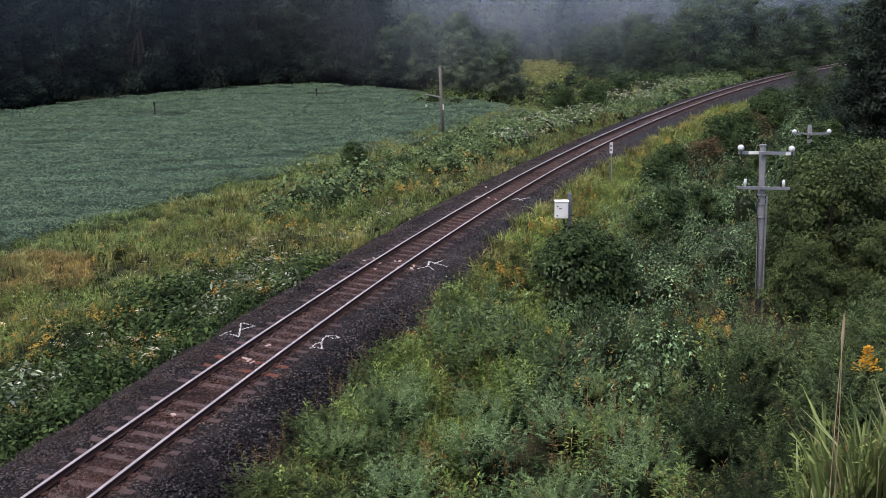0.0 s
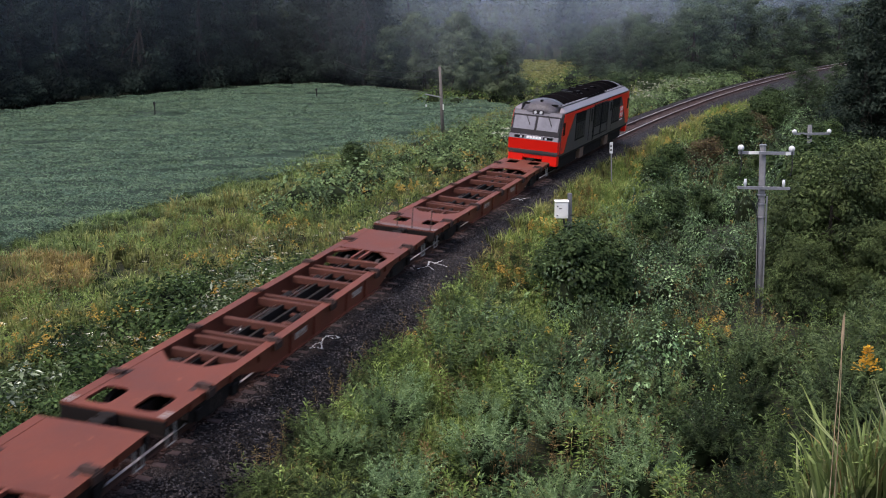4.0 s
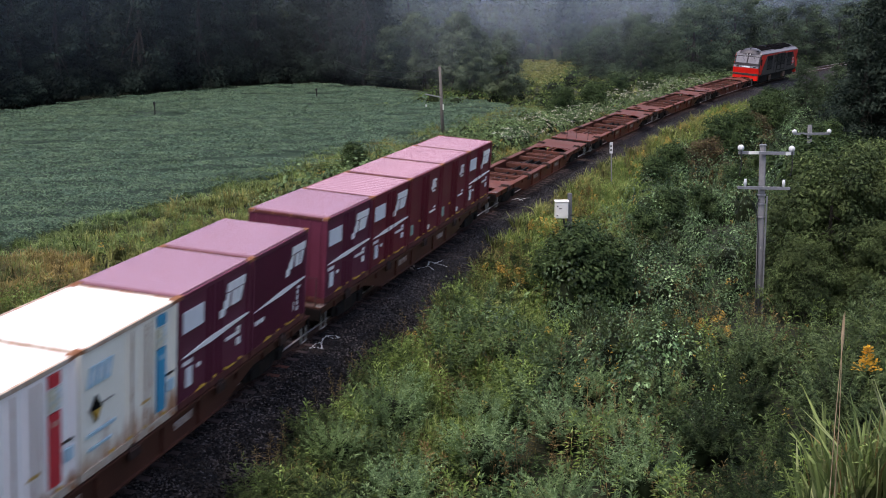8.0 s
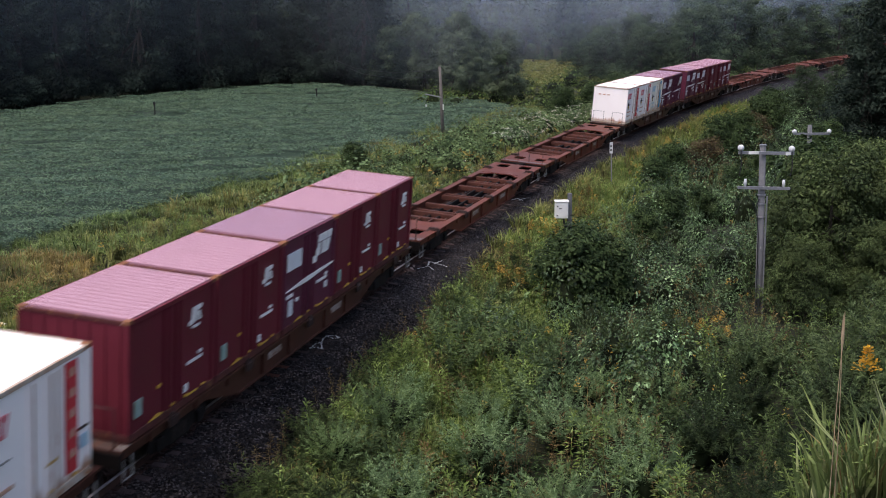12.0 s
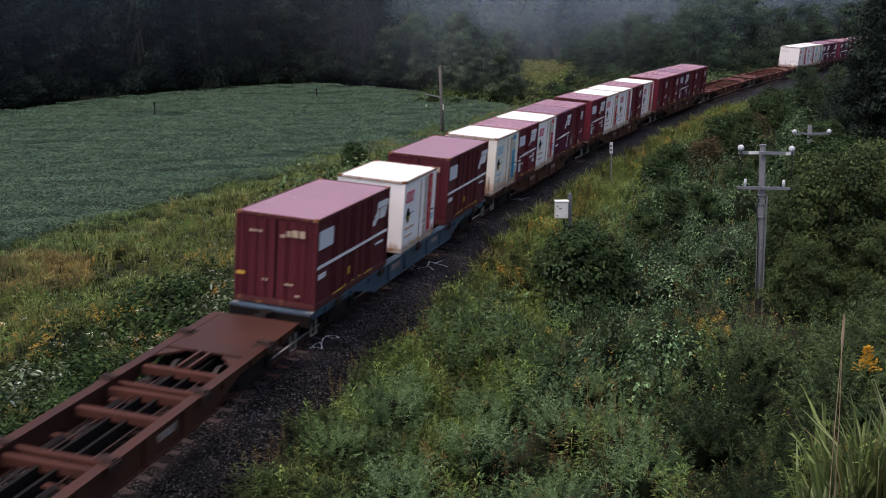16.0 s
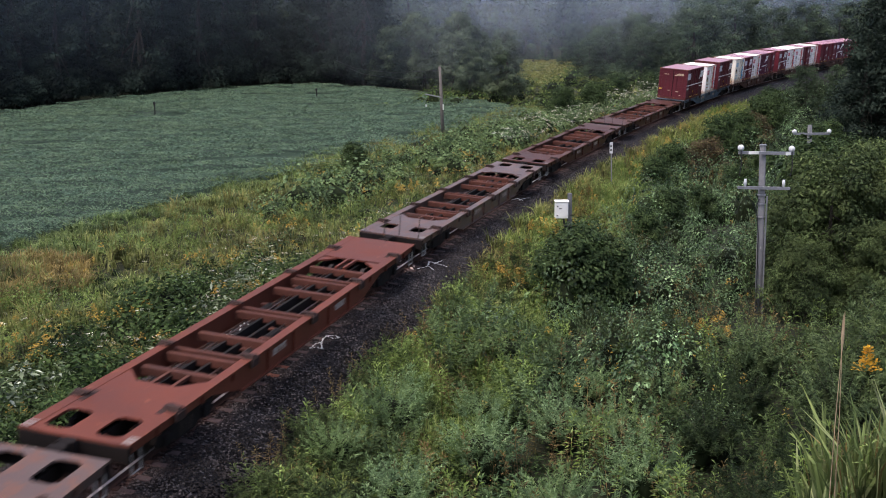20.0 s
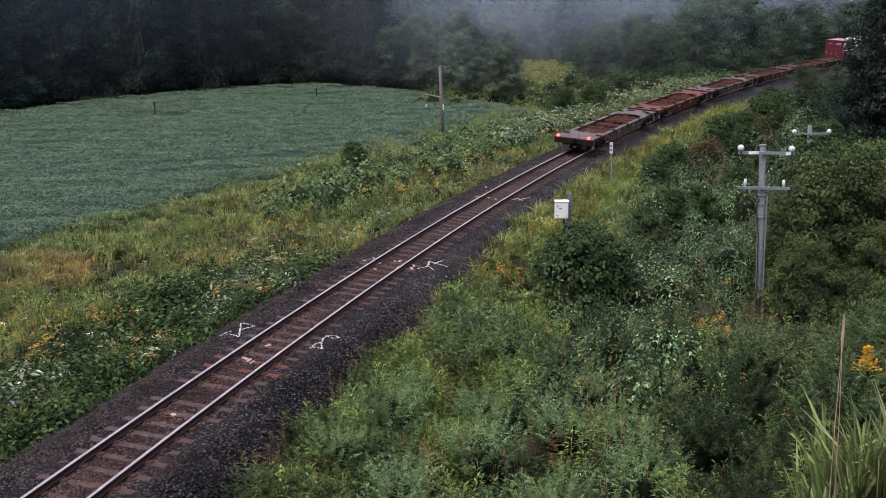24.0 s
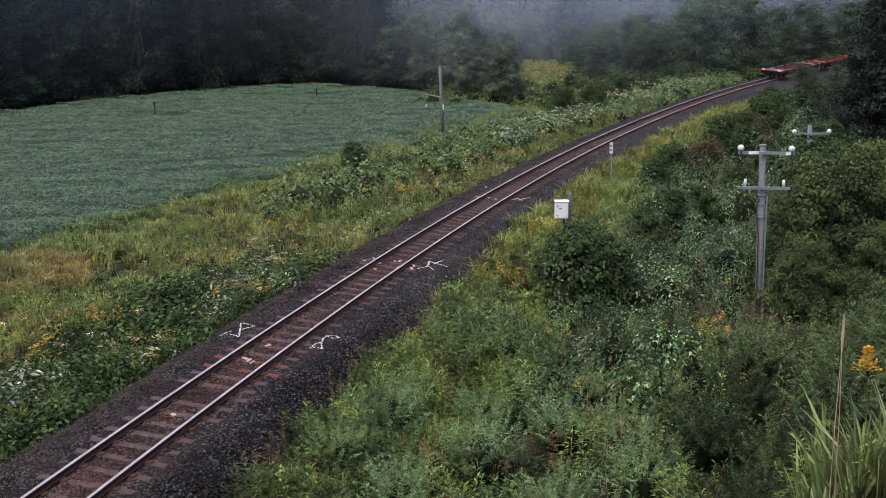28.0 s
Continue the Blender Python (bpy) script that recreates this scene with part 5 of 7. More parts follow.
    part("cross_arm", boxes((-1.0, 0.85, -0.2, -0.12, 4.68, 4.78)), M_STEEL, q, "galvanised steel cross-arm")
    for x in (-0.95, 0.8):
        bm = bmesh.new()
        bmesh.ops.create_uvsphere(bm, u_segments=10, v_segments=6, radius=0.12, matrix=Matrix.Translation((x, -0.16, 4.84)))
        part("insulator", bm, M_PORCELAIN, q, "round white porcelain insulator", smooth=True)
    r = thing("utility_pole", "distant grey pole with one cross-arm", "utility pole", "utility poles", m=pose(37.9, 105, -2.0))
    part("shaft", rod(bmesh.new(), [(0, 0, -0.3), (-0.05, 0, 4.0)], [0.14, 0.11], 8), M_CONCRETE, r)
    part("cross_arm", boxes((-0.8, 0.8, -0.2, -0.12, 3.82, 3.93)), M_STEEL, r)
    # wooden pole at the field with a stay arm and wires
    f = thing("field_pole", "weathered grey wooden pole at the edge of the field", "utility pole", "utility poles", m=pose(0.1, 89, -1.3))
    part("shaft", rod(bmesh.new(), [(0, 0, -0.3), (-0.1, 0, 2.6), (-0.22, 0, 5.5)], [0.15, 0.13, 0.1], 10), M_WOOD, f, "grey wooden shaft", smooth=True)
    part("arm", rod(bmesh.new(), [(-0.1, -0.1, 3.12), (-1.4, -0.15, 3.4)], 0.045, 6), M_STEEL, f, "thin pale side arm")
    part("insulator", rod(bmesh.new(), [(-1.3, -0.15, 2.42), (-1.3, -0.15, 2.58)], 0.06, 8), M_PORCELAIN, f, "white insulator")
    part("tag_plate", boxes((-0.02, 0.06, -0.16, -0.13, 2.15, 2.6)), M_BOX, f, "narrow white tag plate")
    part("stay_wire", rod(bmesh.new(), [(-0.2, 0, 5.2), (-0.5, -0.1, 3.25)], 0.015, 5), M_DARK, f, "thin stay wire")
    part("power_wire", rod(bmesh.new(), [(-0.2, 0, 5.2), (-4.5, 12, 4.3), (-8.8, 26, 3.9), (-12, 40, 4.0)], 0.02, 5), M_DARK, f, "thin dark wire to the wood")
    part("power_wire", rod(bmesh.new(), [(-0.2, 0, 4.7), (-4.0, 12, 3.8), (-8.0, 26, 3.3), (-11, 40, 3.3)], 0.02, 5), M_DARK, f, "thin dark wire to the wood")
    # cabinet on its post beside the track
    b = thing("trackside_cabinet", "small white metal cabinet on a concrete post", "cabinet", m=pose(5.55, 48.6, -1.2))
    part("post", boxes((-0.09, 0.09, -0.09, 0.09, -0.3, 2.25), bevel=0.015), M_CONCRETE, b, "square concrete post")
    body = part("cabinet_body", boxes((-0.66, -0.1, -0.38, 0.02, 1.2, 1.93), bevel=0.02), M_BOX, b, "white painted metal box")
    part("door", boxes((-0.63, -0.13, -0.395, -0.382, 1.23, 1.88), bevel=0.004), M_BOX, body, "white cabinet door")
    part("roof_lip", boxes((-0.69, -0.07, -0.42, 0.04, 1.93, 1.965), bevel=0.008), M_BOX, body)
    for z in (1.34, 1.74):
        part("latch", boxes((-0.6, -0.54, -0.41, -0.395, z - 0.03, z + 0.03)), M_DARK, body, "dark latch")
    part("number_bar", boxes((-0.5, -0.38, -0.402, -0.395, 1.62, 1.66)), M_DARK, body)
    part("bracket", boxes((-0.25, -0.05, -0.2, 0.1, 1.3, 1.36), (-0.25, -0.05, -0.2, 0.1, 1.75, 1.8)), M_STEEL, b)
    part("cable", rod(bmesh.new(), [(-0.28, -0.15, 1.2), (-0.24, -0.14, 0.95), (-0.14, -0.12, 0.8), (-0.14, -0.12, -0.2)], 0.045, 6), M_DARK, b, "dark cable duct")
    # white kilometre marker
    k = thing("distance_marker", "white marker board on a thin grey post beside the track", "marker post", m=pose(9.62, 63.5, -1.2))
    part("post", rod(bmesh.new(), [(0, 0, -0.2), (-0.08, 0, 2.5)], 0.035, 8), M_STEEL, k, "thin grey post")
    part("board", boxes((-0.17, 0.01, -0.06, -0.04, 1.95, 2.58), bevel=0.008), M_PORCELAIN, k, "white marker board")
    part("number_bar", boxes((-0.13, -0.05, -0.066, -0.06, 2.1, 2.2)), M_DARK, k)
    part("number_bar", boxes((-0.13, -0.05, -0.066, -0.06, 2.32, 2.42)), M_DARK, k)
    # dark stakes standing in the crop, with a wire at the wood
    for x, y in ((-27.05, 107.0), (-13.5, 122.9)):
        t = thing("field_stake", "short dark stake standing in the crop", "stake", "field stakes", m=pose(x, y, float(ground_z([x], [y])[0])))
        part("shaft", rod(bmesh.new(), [(0, 0, -0.2), (0.02, 0, 1.25)], 0.07, 6), M_DARK, t)
        part("cap", boxes((-0.1, 0.1, -0.1, 0.1, 1.1, 1.35), bevel=0.02), M_DARK, t)
    # white sprayed marks on the ballast
    rng = np.random.default_rng(9)
    lines = [[(12.47, -1.78), (12.83, -1.75), (13.02, -1.66)], [(12.66, -1.69), (12.65, -1.45), (12.49, -1.19)], [(12.52, -1.2), (13.18, -1.48), (13.86, -1.77)], [(13.86, -1.77), (13.79, -1.5), (13.66, -1.23), (13.41, -1.35), (13.14, -1.46)],
             [(12.62, 1.38), (12.66, 1.16), (12.49, 1.01), (13.0, 1.02), (13.14, 1.11), (12.6, 1.34)], [(13.14, 1.11), (13.49, 1.03), (13.82, 1.03), (13.89, 1.24), (13.83, 1.43), (13.63, 1.31), (13.76, 1.05)],
             [(22.79, 1.06), (23.32, 1.28), (24.04, 1.1), (24.04, 1.43)], [(23.32, 1.28), (23.03, 1.6)], [(24.04, 1.1), (23.9, 1.57), (23.88, 1.86)], [(23.78, 1.37), (24.49, 1.49)],
             [(38.1, 0.75), (38.7, 0.9), (38.3, 1.3)], [(38.3, 1.1), (39.0, 1.2), (39.4, 1.5)]]
    group_ends = (4, 6, 10, 12)
    start = 0
    for end in group_ends:
        pts = []
        for ln in lines[start:end]:
            for (s0, l0), (s1, l1) in zip(ln, ln[1:]):
                m = max(int(18 * math.hypot(s1 - s0, l1 - l0) / 0.35), 6)
                u = rng.random(m)
                pts.append(np.column_stack([s0 + (s1 - s0) * u + rng.normal(0, 0.014, m), l0 + (l1 - l0) * u + rng.normal(0, 0.014, m)]))
        start = end
        q_ = np.concatenate(pts)
        z = np.interp(np.abs(q_[:, 1]), [0, 1.4, 1.85, 2.5, 3.3], [-.165, -.165, -.215, -.575, -1.02])
        v, fc = replicate(STONE_V, STONE_F, on_line(q_[:, 0], q_[:, 1], z), rng.uniform(0.009, 0.021, (len(q_), 3)), rng.uniform(0, 6.28, len(q_)))
        tagged(new("paint_mark", mesh_from("paint_mark", v, fc, M_WHITE_MARK)), "white sprayed survey mark on the ballast stones", "paint mark", "survey marks", kind="stuff")
    # pale stones and chips lying between the rails
    for s, lat in ((22.9, -1.1), (23.4, -0.9), (22.8, -0.45), (23.4, -0.05), (23.5, 0.1), (21.9, -0.3), (22.6, 0.38), (23.1, 0.8), (22.7, 0.85), (12.2, -0.15), (10.8, -0.1), (10.7, 0.05), (10.9, -0.25), (37.9, -0.95), (38.0, -0.4), (37.8, 0.05), (40.7, -1.35), (6.5, -0.1)):
        bm = bmesh.new()
        w_, l_ = rng.uniform(0.03, 0.06), rng.uniform(0.06, 0.15)
        box(bm, -w_, w_, -l_, l_, -0.02, 0.025)
        bmesh.ops.bevel(bm, geom=list(bm.edges), offset=0.015, segments=1, affect="EDGES")
        me = bpy.data.meshes.new("stone_chip")
        bm.to_mesh(me), bm.free()
        me.materials.append(M_CHIP)
        ob = tagged(new("stone_chip", me), "pale flat chip lying on the track bed", "stone", "pale chips")
        ob.matrix_basis = frame_at(s, lat, -0.178) @ Matrix.Rotation(rng.uniform(0, 3), 4, "Z")


def build_far_woods():
    rng = np.random.default_rng(41)
    n = 3000
    xy = np.column_stack([rng.uniform(-260, 260, n), rng.uniform(170, 420, n)])
    s, lat = locate(xy[:, 0], xy[:, 1])
    far = np.hypot(xy[:, 0] - 5, xy[:, 1] - 60)
    ok = (np.abs(lat) > 22) & ((far > 165) | (xy[:, 0] < -20)) & ~((xy[:, 0] > 4) & (xy[:, 0] < 32) & (xy[:, 1] < 215))
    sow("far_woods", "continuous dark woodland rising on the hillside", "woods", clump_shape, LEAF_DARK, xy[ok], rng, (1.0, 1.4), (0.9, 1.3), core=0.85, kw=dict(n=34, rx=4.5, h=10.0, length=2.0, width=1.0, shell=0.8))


def mist_material(name, amount):
    """Thin drifting mist: lets most light through and scatters a little."""
    m, nt, ln, bsdf = nodes_of(name)
    nt.remove(bsdf)
    tc = nt.new("ShaderNodeTexCoord")
    sep = nt.new("ShaderNodeSeparateXYZ")
    ln.new(tc.outputs["Generated"], sep.inputs[0])
    n = noise_tex(nt, ln, tc.outputs["Object"], 0.02, 4)
    fade = ramp(nt, ln, sep.outputs["Z"], [(0.08, (0, 0, 0)), (0.42, (1, 1, 1))])
    edge = ramp(nt, ln, sep.outputs["X"], [(0.0, (0, 0, 0)), (0.3, (1, 1, 1)), (0.65, (1, 1, 1)), (1.0, (0, 0, 0))])
    puff = ramp(nt, ln, n, [(0.3, (0.35, 0.35, 0.35)), (0.7, (1, 1, 1))])
    f = mix(nt, ln, 1.0, mix(nt, ln, 1.0, fade, edge, "MULTIPLY"), puff, "MULTIPLY")
    f = mix(nt, ln, 1.0, f, (amount, amount, amount), "MULTIPLY")
    tr, df, sh = nt.new("ShaderNodeBsdfTransparent"), nt.new("ShaderNodeBsdfDiffuse"), nt.new("ShaderNodeMixShader")
    df.inputs["Color"].default_value = (0.66, 0.77, 0.95, 1)
    ln.new(f, sh.inputs[0]), ln.new(tr.outputs[0], sh.inputs[1]), ln.new(df.outputs[0], sh.inputs[2])
    ln.new(sh.outputs[0], nt["Material Output"].inputs["Surface"])
    return m


def mist_sheet(points, h, amount):
    vs = []
    for i, (x, y) in enumerate(points):
        vs += [(x, y, 0.0), (x, y + 3, h)]
    fs = [(2 * i, 2 * i + 2, 2 * i + 3, 2 * i + 1) for i in range(len(points) - 1)]
    ob = new("mist_bank", mesh_from("mist_bank", vs, fs, mist_material("mist", amount), True))
    return tagged(ob, "thin pale morning mist drifting between the trees", "mist", "mist banks", kind="stuff")


def build_mist():
    """Mist banks between the rows of far trees, each a thin leaning layer."""
    for (x0, y0), (x1, y1), h, amount in (((-70, 209), (130, 212), 26, 0.07), ((-30, 178), (80, 200), 20, 0.07), ((-20, 232), (110, 240), 34, 0.11), ((16, 140), (120, 232), 24, 0.11), ((-20, 158), (60, 172), 18, 0.10), ((-14, 113), (24, 119), 16, 0.06)):
        d = Vector((x1 - x0, y1 - y0))
        ob = mist_sheet([(d.length * i / 24, 2.0 * math.sin(i * 1.1)) for i in range(25)], h, amount)
        ob.matrix_basis = pose(x0, y0, -1.5, rz=math.degrees(math.atan2(d.y, d.x)))
    # banks hanging along the outside of the curve and before the wood
    bend = on_line(np.arange(60, 330, 6.0), -6.5, 0, False)
    mist_sheet([(float(q[0]), float(q[1])) for q in bend], 24, 0.10).matrix_basis = pose(0, 0, -2.0)
    mist_sheet([(-210, 30), (-95, 66), (-69, 81), (-48, 100), (-38, 118), (-27, 135), (-15, 142), (-2, 132), (14, 124), (60, 118)], 30, 0.055).matrix_basis = pose(0, 0, -3.0)


# ======== train ========
WAGON_PITCH = 20.35
M_WAGON_RED = surface("rusty_red_brown_paint", (0.15, 0.043, 0.027), (0.08, 0.025, 0.017), (0.22, 0.076, 0.04), scale=0.8, fine=25, rough=0.5, bump=0.15, gloss=0.09)
M_WAGON_DARK = surface("dark_rusty_paint", (0.085, 0.0323, 0.02295), (0.0425, 0.0187, 0.01445), (0.1615, 0.0595, 0.034), scale=0.8, fine=25, rough=0.48, bump=0.15, gloss=0.1)
M_WAGON_GREY = surface("worn_grey_brown_paint", (0.1062, 0.072, 0.0648), (0.072, 0.045, 0.0396), (0.126, 0.0594, 0.0414), scale=0.9, fine=25, rough=0.42, bump=0.15, worn_at=0.5, gloss=0.16)
M_WAGON_BLUE = surface("blue_grey_paint", (0.069, 0.105, 0.1472), (0.04025, 0.0525, 0.069), (0.115, 0.084, 0.0644), scale=0.8, fine=25, rough=0.55, bump=0.15)
# Grime, made darker still for the shade under the vehicles.
M_UNDER = surface("grimy_shaded_underframe", (0.0132, 0.009, 0.0078), (0.0054, 0.0042, 0.0042), (0.027, 0.0144, 0.0102), scale=2, fine=30, rough=0.9, gloss=0.15)
M_SPRING = surface("greasy_spring_steel", (0.035, 0.024, 0.02), (0.014, 0.011, 0.01), scale=4, fine=30, rough=0.8)
M_WHEEL = surface("wheel_steel", (0.05, 0.04, 0.036), (0.022, 0.018, 0.017), scale=3, fine=30, rough=0.6, metal=0.3)
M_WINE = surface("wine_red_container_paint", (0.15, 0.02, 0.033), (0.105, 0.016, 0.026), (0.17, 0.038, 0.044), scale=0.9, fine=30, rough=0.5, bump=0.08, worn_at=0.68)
M_WINE_DARK = surface("dark_wine_container_paint", (0.115, 0.021, 0.029), (0.078, 0.016, 0.022), (0.14, 0.04, 0.036), scale=0.9, fine=30, rough=0.5, bump=0.08, worn_at=0.68)
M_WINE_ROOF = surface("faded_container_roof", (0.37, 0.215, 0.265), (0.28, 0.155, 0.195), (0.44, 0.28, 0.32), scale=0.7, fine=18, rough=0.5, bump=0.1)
# Darker tone for the shade and dirt in roof grooves, put into the colour.
M_GROOVE = surface("shaded_roof_groove", (0.24, 0.12, 0.16), (0.17, 0.08, 0.11), scale=0.9, fine=20, rough=0.6, bump=0.05)
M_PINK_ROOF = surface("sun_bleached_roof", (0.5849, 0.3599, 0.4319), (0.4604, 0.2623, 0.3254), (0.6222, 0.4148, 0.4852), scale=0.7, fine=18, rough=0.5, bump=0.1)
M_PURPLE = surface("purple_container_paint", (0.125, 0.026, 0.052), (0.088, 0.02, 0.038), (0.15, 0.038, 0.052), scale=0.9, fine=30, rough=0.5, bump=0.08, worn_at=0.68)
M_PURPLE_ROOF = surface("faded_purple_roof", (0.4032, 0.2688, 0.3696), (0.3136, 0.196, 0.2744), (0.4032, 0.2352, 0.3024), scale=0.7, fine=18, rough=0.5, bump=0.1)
M_WHITE_BOX = surface("dull_white_container_paint", (0.95, 0.89, 0.875), (0.9, 0.83, 0.81), (0.6, 0.48, 0.4), scale=0.6, fine=20, rough=0.5, bump=0.06, worn_at=0.7, rust=0.5)
M_WHITE_ROOF = surface("clean_white_container_roof", (0.92, 0.91, 0.9), (0.84, 0.83, 0.81), (0.7, 0.6, 0.5), scale=0.5, fine=12, rough=0.5, bump=0.05, worn_at=0.72)
M_MARK = surface("white_lettering_paint", (0.82, 0.8, 0.8), (0.7, 0.68, 0.68), scale=3, fine=30, rough=0.5, bump=0)
M_RED_MARK = surface("red_marking_paint", (0.6, 0.05, 0.06), (0.45, 0.04, 0.05), scale=3, fine=30, rough=0.5, bump=0)
M_BLUE_MARK = surface("blue_marking_paint", (0.05, 0.30, 0.5), (0.04, 0.22, 0.38), scale=3, fine=30, rough=0.5, bump=0)
M_YELLOW_MARK = surface("yellow_marking_paint", (0.6, 0.36, 0.06), (0.45, 0.26, 0.05), scale=3, fine=30, rough=0.5, bump=0)
M_BLACK = surface("black_paint", (0.008, 0.0075, 0.008), (0.005, 0.0047, 0.005), scale=3, fine=30, rough=0.6, bump=0, gloss=0.04)
M_TAIL = glow("tail_lamp_glow", (1.0, 0.035, 0.035), 5.0)
M_LOCO_RED = surface("signal_red_paint", (0.7524, 0.01616, 0.007841), (0.6494, 0.01212, 0.00697), scale=0.8, fine=25, rough=0.35, bump=0.02, gloss=0.2)
M_LOCO_SHOULDER = surface("lilac_grey_paint", (0.2, 0.182, 0.205), (0.13, 0.118, 0.135), scale=0.7, fine=25, rough=0.4, bump=0.05)
M_LOCO_GREY = surface("warm_grey_paint", (0.07332, 0.06474, 0.06396), (0.05148, 0.04524, 0.04524), scale=0.7, fine=25, rough=0.5, bump=0.05, gloss=0.08)
M_LOCO_PALE = surface("pale_grey_paint", (0.165, 0.156, 0.176), (0.105, 0.098, 0.112), scale=0.7, fine=25, rough=0.45, bump=0.05)
M_LOCO_DOME = surface("sooty_grey_paint", (0.105, 0.097, 0.108), (0.025, 0.022, 0.025), (0.07, 0.06, 0.065), scale=1.6, fine=14, rough=0.4, bump=0.05)
M_LOCO_ROOF = surface("sooty_roof", (0.0055, 0.0048, 0.0056), (0.003, 0.0027, 0.003), (0.02, 0.017, 0.019), scale=0.6, fine=14, rough=0.7, bump=0.12, worn_at=0.72, gloss=0.0)
# Pale base colour stands in for reflected sky over a light cab interior.
M_GLASS = surface("windscreen_sky_tone", (0.17, 0.164, 0.19), (0.1, 0.096, 0.11), scale=0.8, fine=5, rough=0.12, bump=0, gloss=0.5)
M_RAILING = surface("grimy_bar", (0.07, 0.055, 0.05), (0.035, 0.028, 0.026), scale=3, fine=40, rough=0.7)


M_STENCIL = surface("faded_stencil_paint", (0.42, 0.36, 0.33), (0.2, 0.13, 0.11), (0.15, 0.07, 0.05), scale=5, fine=30, rough=0.7, bump=0, worn_at=0.5)
# Rusty wagon red, darkened for the shade below deck level.
M_CROSS = surface("shaded_rust_beam", (0.1, 0.034, 0.023), (0.05, 0.02, 0.015), (0.13, 0.055, 0.035), scale=1.2, fine=25, rough=0.75)
M_LOCK = surface("greasy_lock_steel", (0.05, 0.026, 0.021), (0.022, 0.013, 0.012), scale=3, fine=30, rough=0.85, gloss=0.2)
M_PIPE = surface("worn_pipe_steel", (0.09, 0.05, 0.04), (0.035, 0.02, 0.017), scale=1.5, fine=20, rough=0.4, metal=0.3, bump=0)
M_STIRRUP = surface("white_step_paint", (0.3, 0.285, 0.27), (0.16, 0.145, 0.135), scale=4, fine=30, rough=0.6, bump=0)
M_FRAME = surface("rusted_container_frame", (0.11, 0.03, 0.028), (0.06, 0.02, 0.02), (0.2, 0.09, 0.04), scale=1.5, fine=20, rough=0.7, worn_at=0.55)
M_RUST_WHITE = surface("rust_streaked_white_frame", (0.55, 0.48, 0.42), (0.36, 0.25, 0.18), (0.30, 0.13, 0.06), scale=1.4, fine=16, rough=0.65, worn_at=0.52)
M_CASTING = surface("rusty_casting", (0.28, 0.12, 0.06), (0.16, 0.07, 0.04), scale=4, fine=30, rough=0.85)
M_LABEL = surface("pale_green_label", (0.32, 0.42, 0.38), (0.2, 0.28, 0.26), scale=6, fine=30, rough=0.6, bump=0)
M_PANEL = surface("white_notice_panel", (0.72, 0.72, 0.76), (0.6, 0.6, 0.64), scale=5, fine=30, rough=0.5, bump=0)
M_TAN_MARK = surface("faded_tan_lettering", (0.5, 0.38, 0.28), (0.35, 0.25, 0.18), scale=5, fine=30, rough=0.6, bump=0)
M_ROSE = surface("faded_red_print", (0.62, 0.12, 0.15), (0.6, 0.24, 0.26), scale=6, fine=30, rough=0.6, bump=0)
M_PICTURE = surface("printed_picture", (0.75, 0.55, 0.16), (0.3, 0.45, 0.62), (0.8, 0.78, 0.74), scale=5, fine=9, rough=0.6, bump=0, worn_at=0.52)
M_CREAM_BOX = surface("cream_container_paint", (0.88, 0.83, 0.75), (0.8, 0.74, 0.64), (0.42, 0.24, 0.13), scale=0.6, fine=20, rough=0.5, bump=0.06, worn_at=0.64, rust=1.0)
M_PINK = surface("pink_print", (0.6, 0.3, 0.3), (0.5, 0.36, 0.2), scale=6, fine=30, rough=0.6, bump=0)
M_PALE_BLUE = surface("pale_blue_paint", (0.42, 0.58, 0.68), (0.36, 0.5, 0.6), scale=5, fine=30, rough=0.6, bump=0)
M_LOCO_SLATE = surface("dark_slate_paint", (0.026, 0.023, 0.026), (0.016, 0.014, 0.016), scale=0.9, fine=30, rough=0.5, bump=0.03, gloss=0.08)
M_LENS = surface("lamp_glass", (0.5, 0.5, 0.52), (0.4, 0.4, 0.42), scale=5, fine=30, rough=0.15, bump=0, gloss=0.5)
M_TANK = surface("dusty_brown_box", (0.19, 0.12, 0.09), (0.11, 0.07, 0.055), scale=2, fine=25, rough=0.8)


def arc_at(t):
    d = t - 14.0
    return 17.7808 * d + 0.016617 * d * d


def gaining(s):
    """The train picks up a little as it runs out of the curve."""
    return s + float(np.interp(s, [10, 53, 89, 126, 160, 300], [0, 0.5, 1.2, 2.4, 3.2, 5.0]))


LOCO_REAR_S = 220.51            # rear cab face at 14 s
FIRST_END_S = LOCO_REAR_S - 0.45   # coupling plane between locomotive and first wagon
TIMES = [0.5 * i for i in range(57)]


def vehicle_pose(mid, half=7.0):
    a, b = on_line(mid + half), on_line(mid - half)
    a, b = Vector(a.tolist()), Vector(b.tolist())
    fwd = (a - b).normalized()
    m = Matrix.Translation((a + b) / 2)
    yaw = math.atan2(fwd.y, fwd.x)
    pitch = -math.asin(fwd.z)
    return m @ Matrix.Rotation(yaw, 4, "Z") @ Matrix.Rotation(pitch, 4, "Y") @ Matrix.Rotation(CANT, 4, "X")


MOVERS = []     # thing, middle of its vehicle at 14 s, its own place on the vehicle


def outline_beam(x0, x1, zt, ze, zm, taper):
    """Fish-belly side beam outline in x, z."""
    return [(x0, zt), (x1, zt), (x1, ze), (x1 - taper[0], ze), (x1 - taper[1], zm), (x0 + taper[1], zm), (x0 + taper[0], ze), (x0, ze)]


def bogie(parent, x):
    bm = bmesh.new()
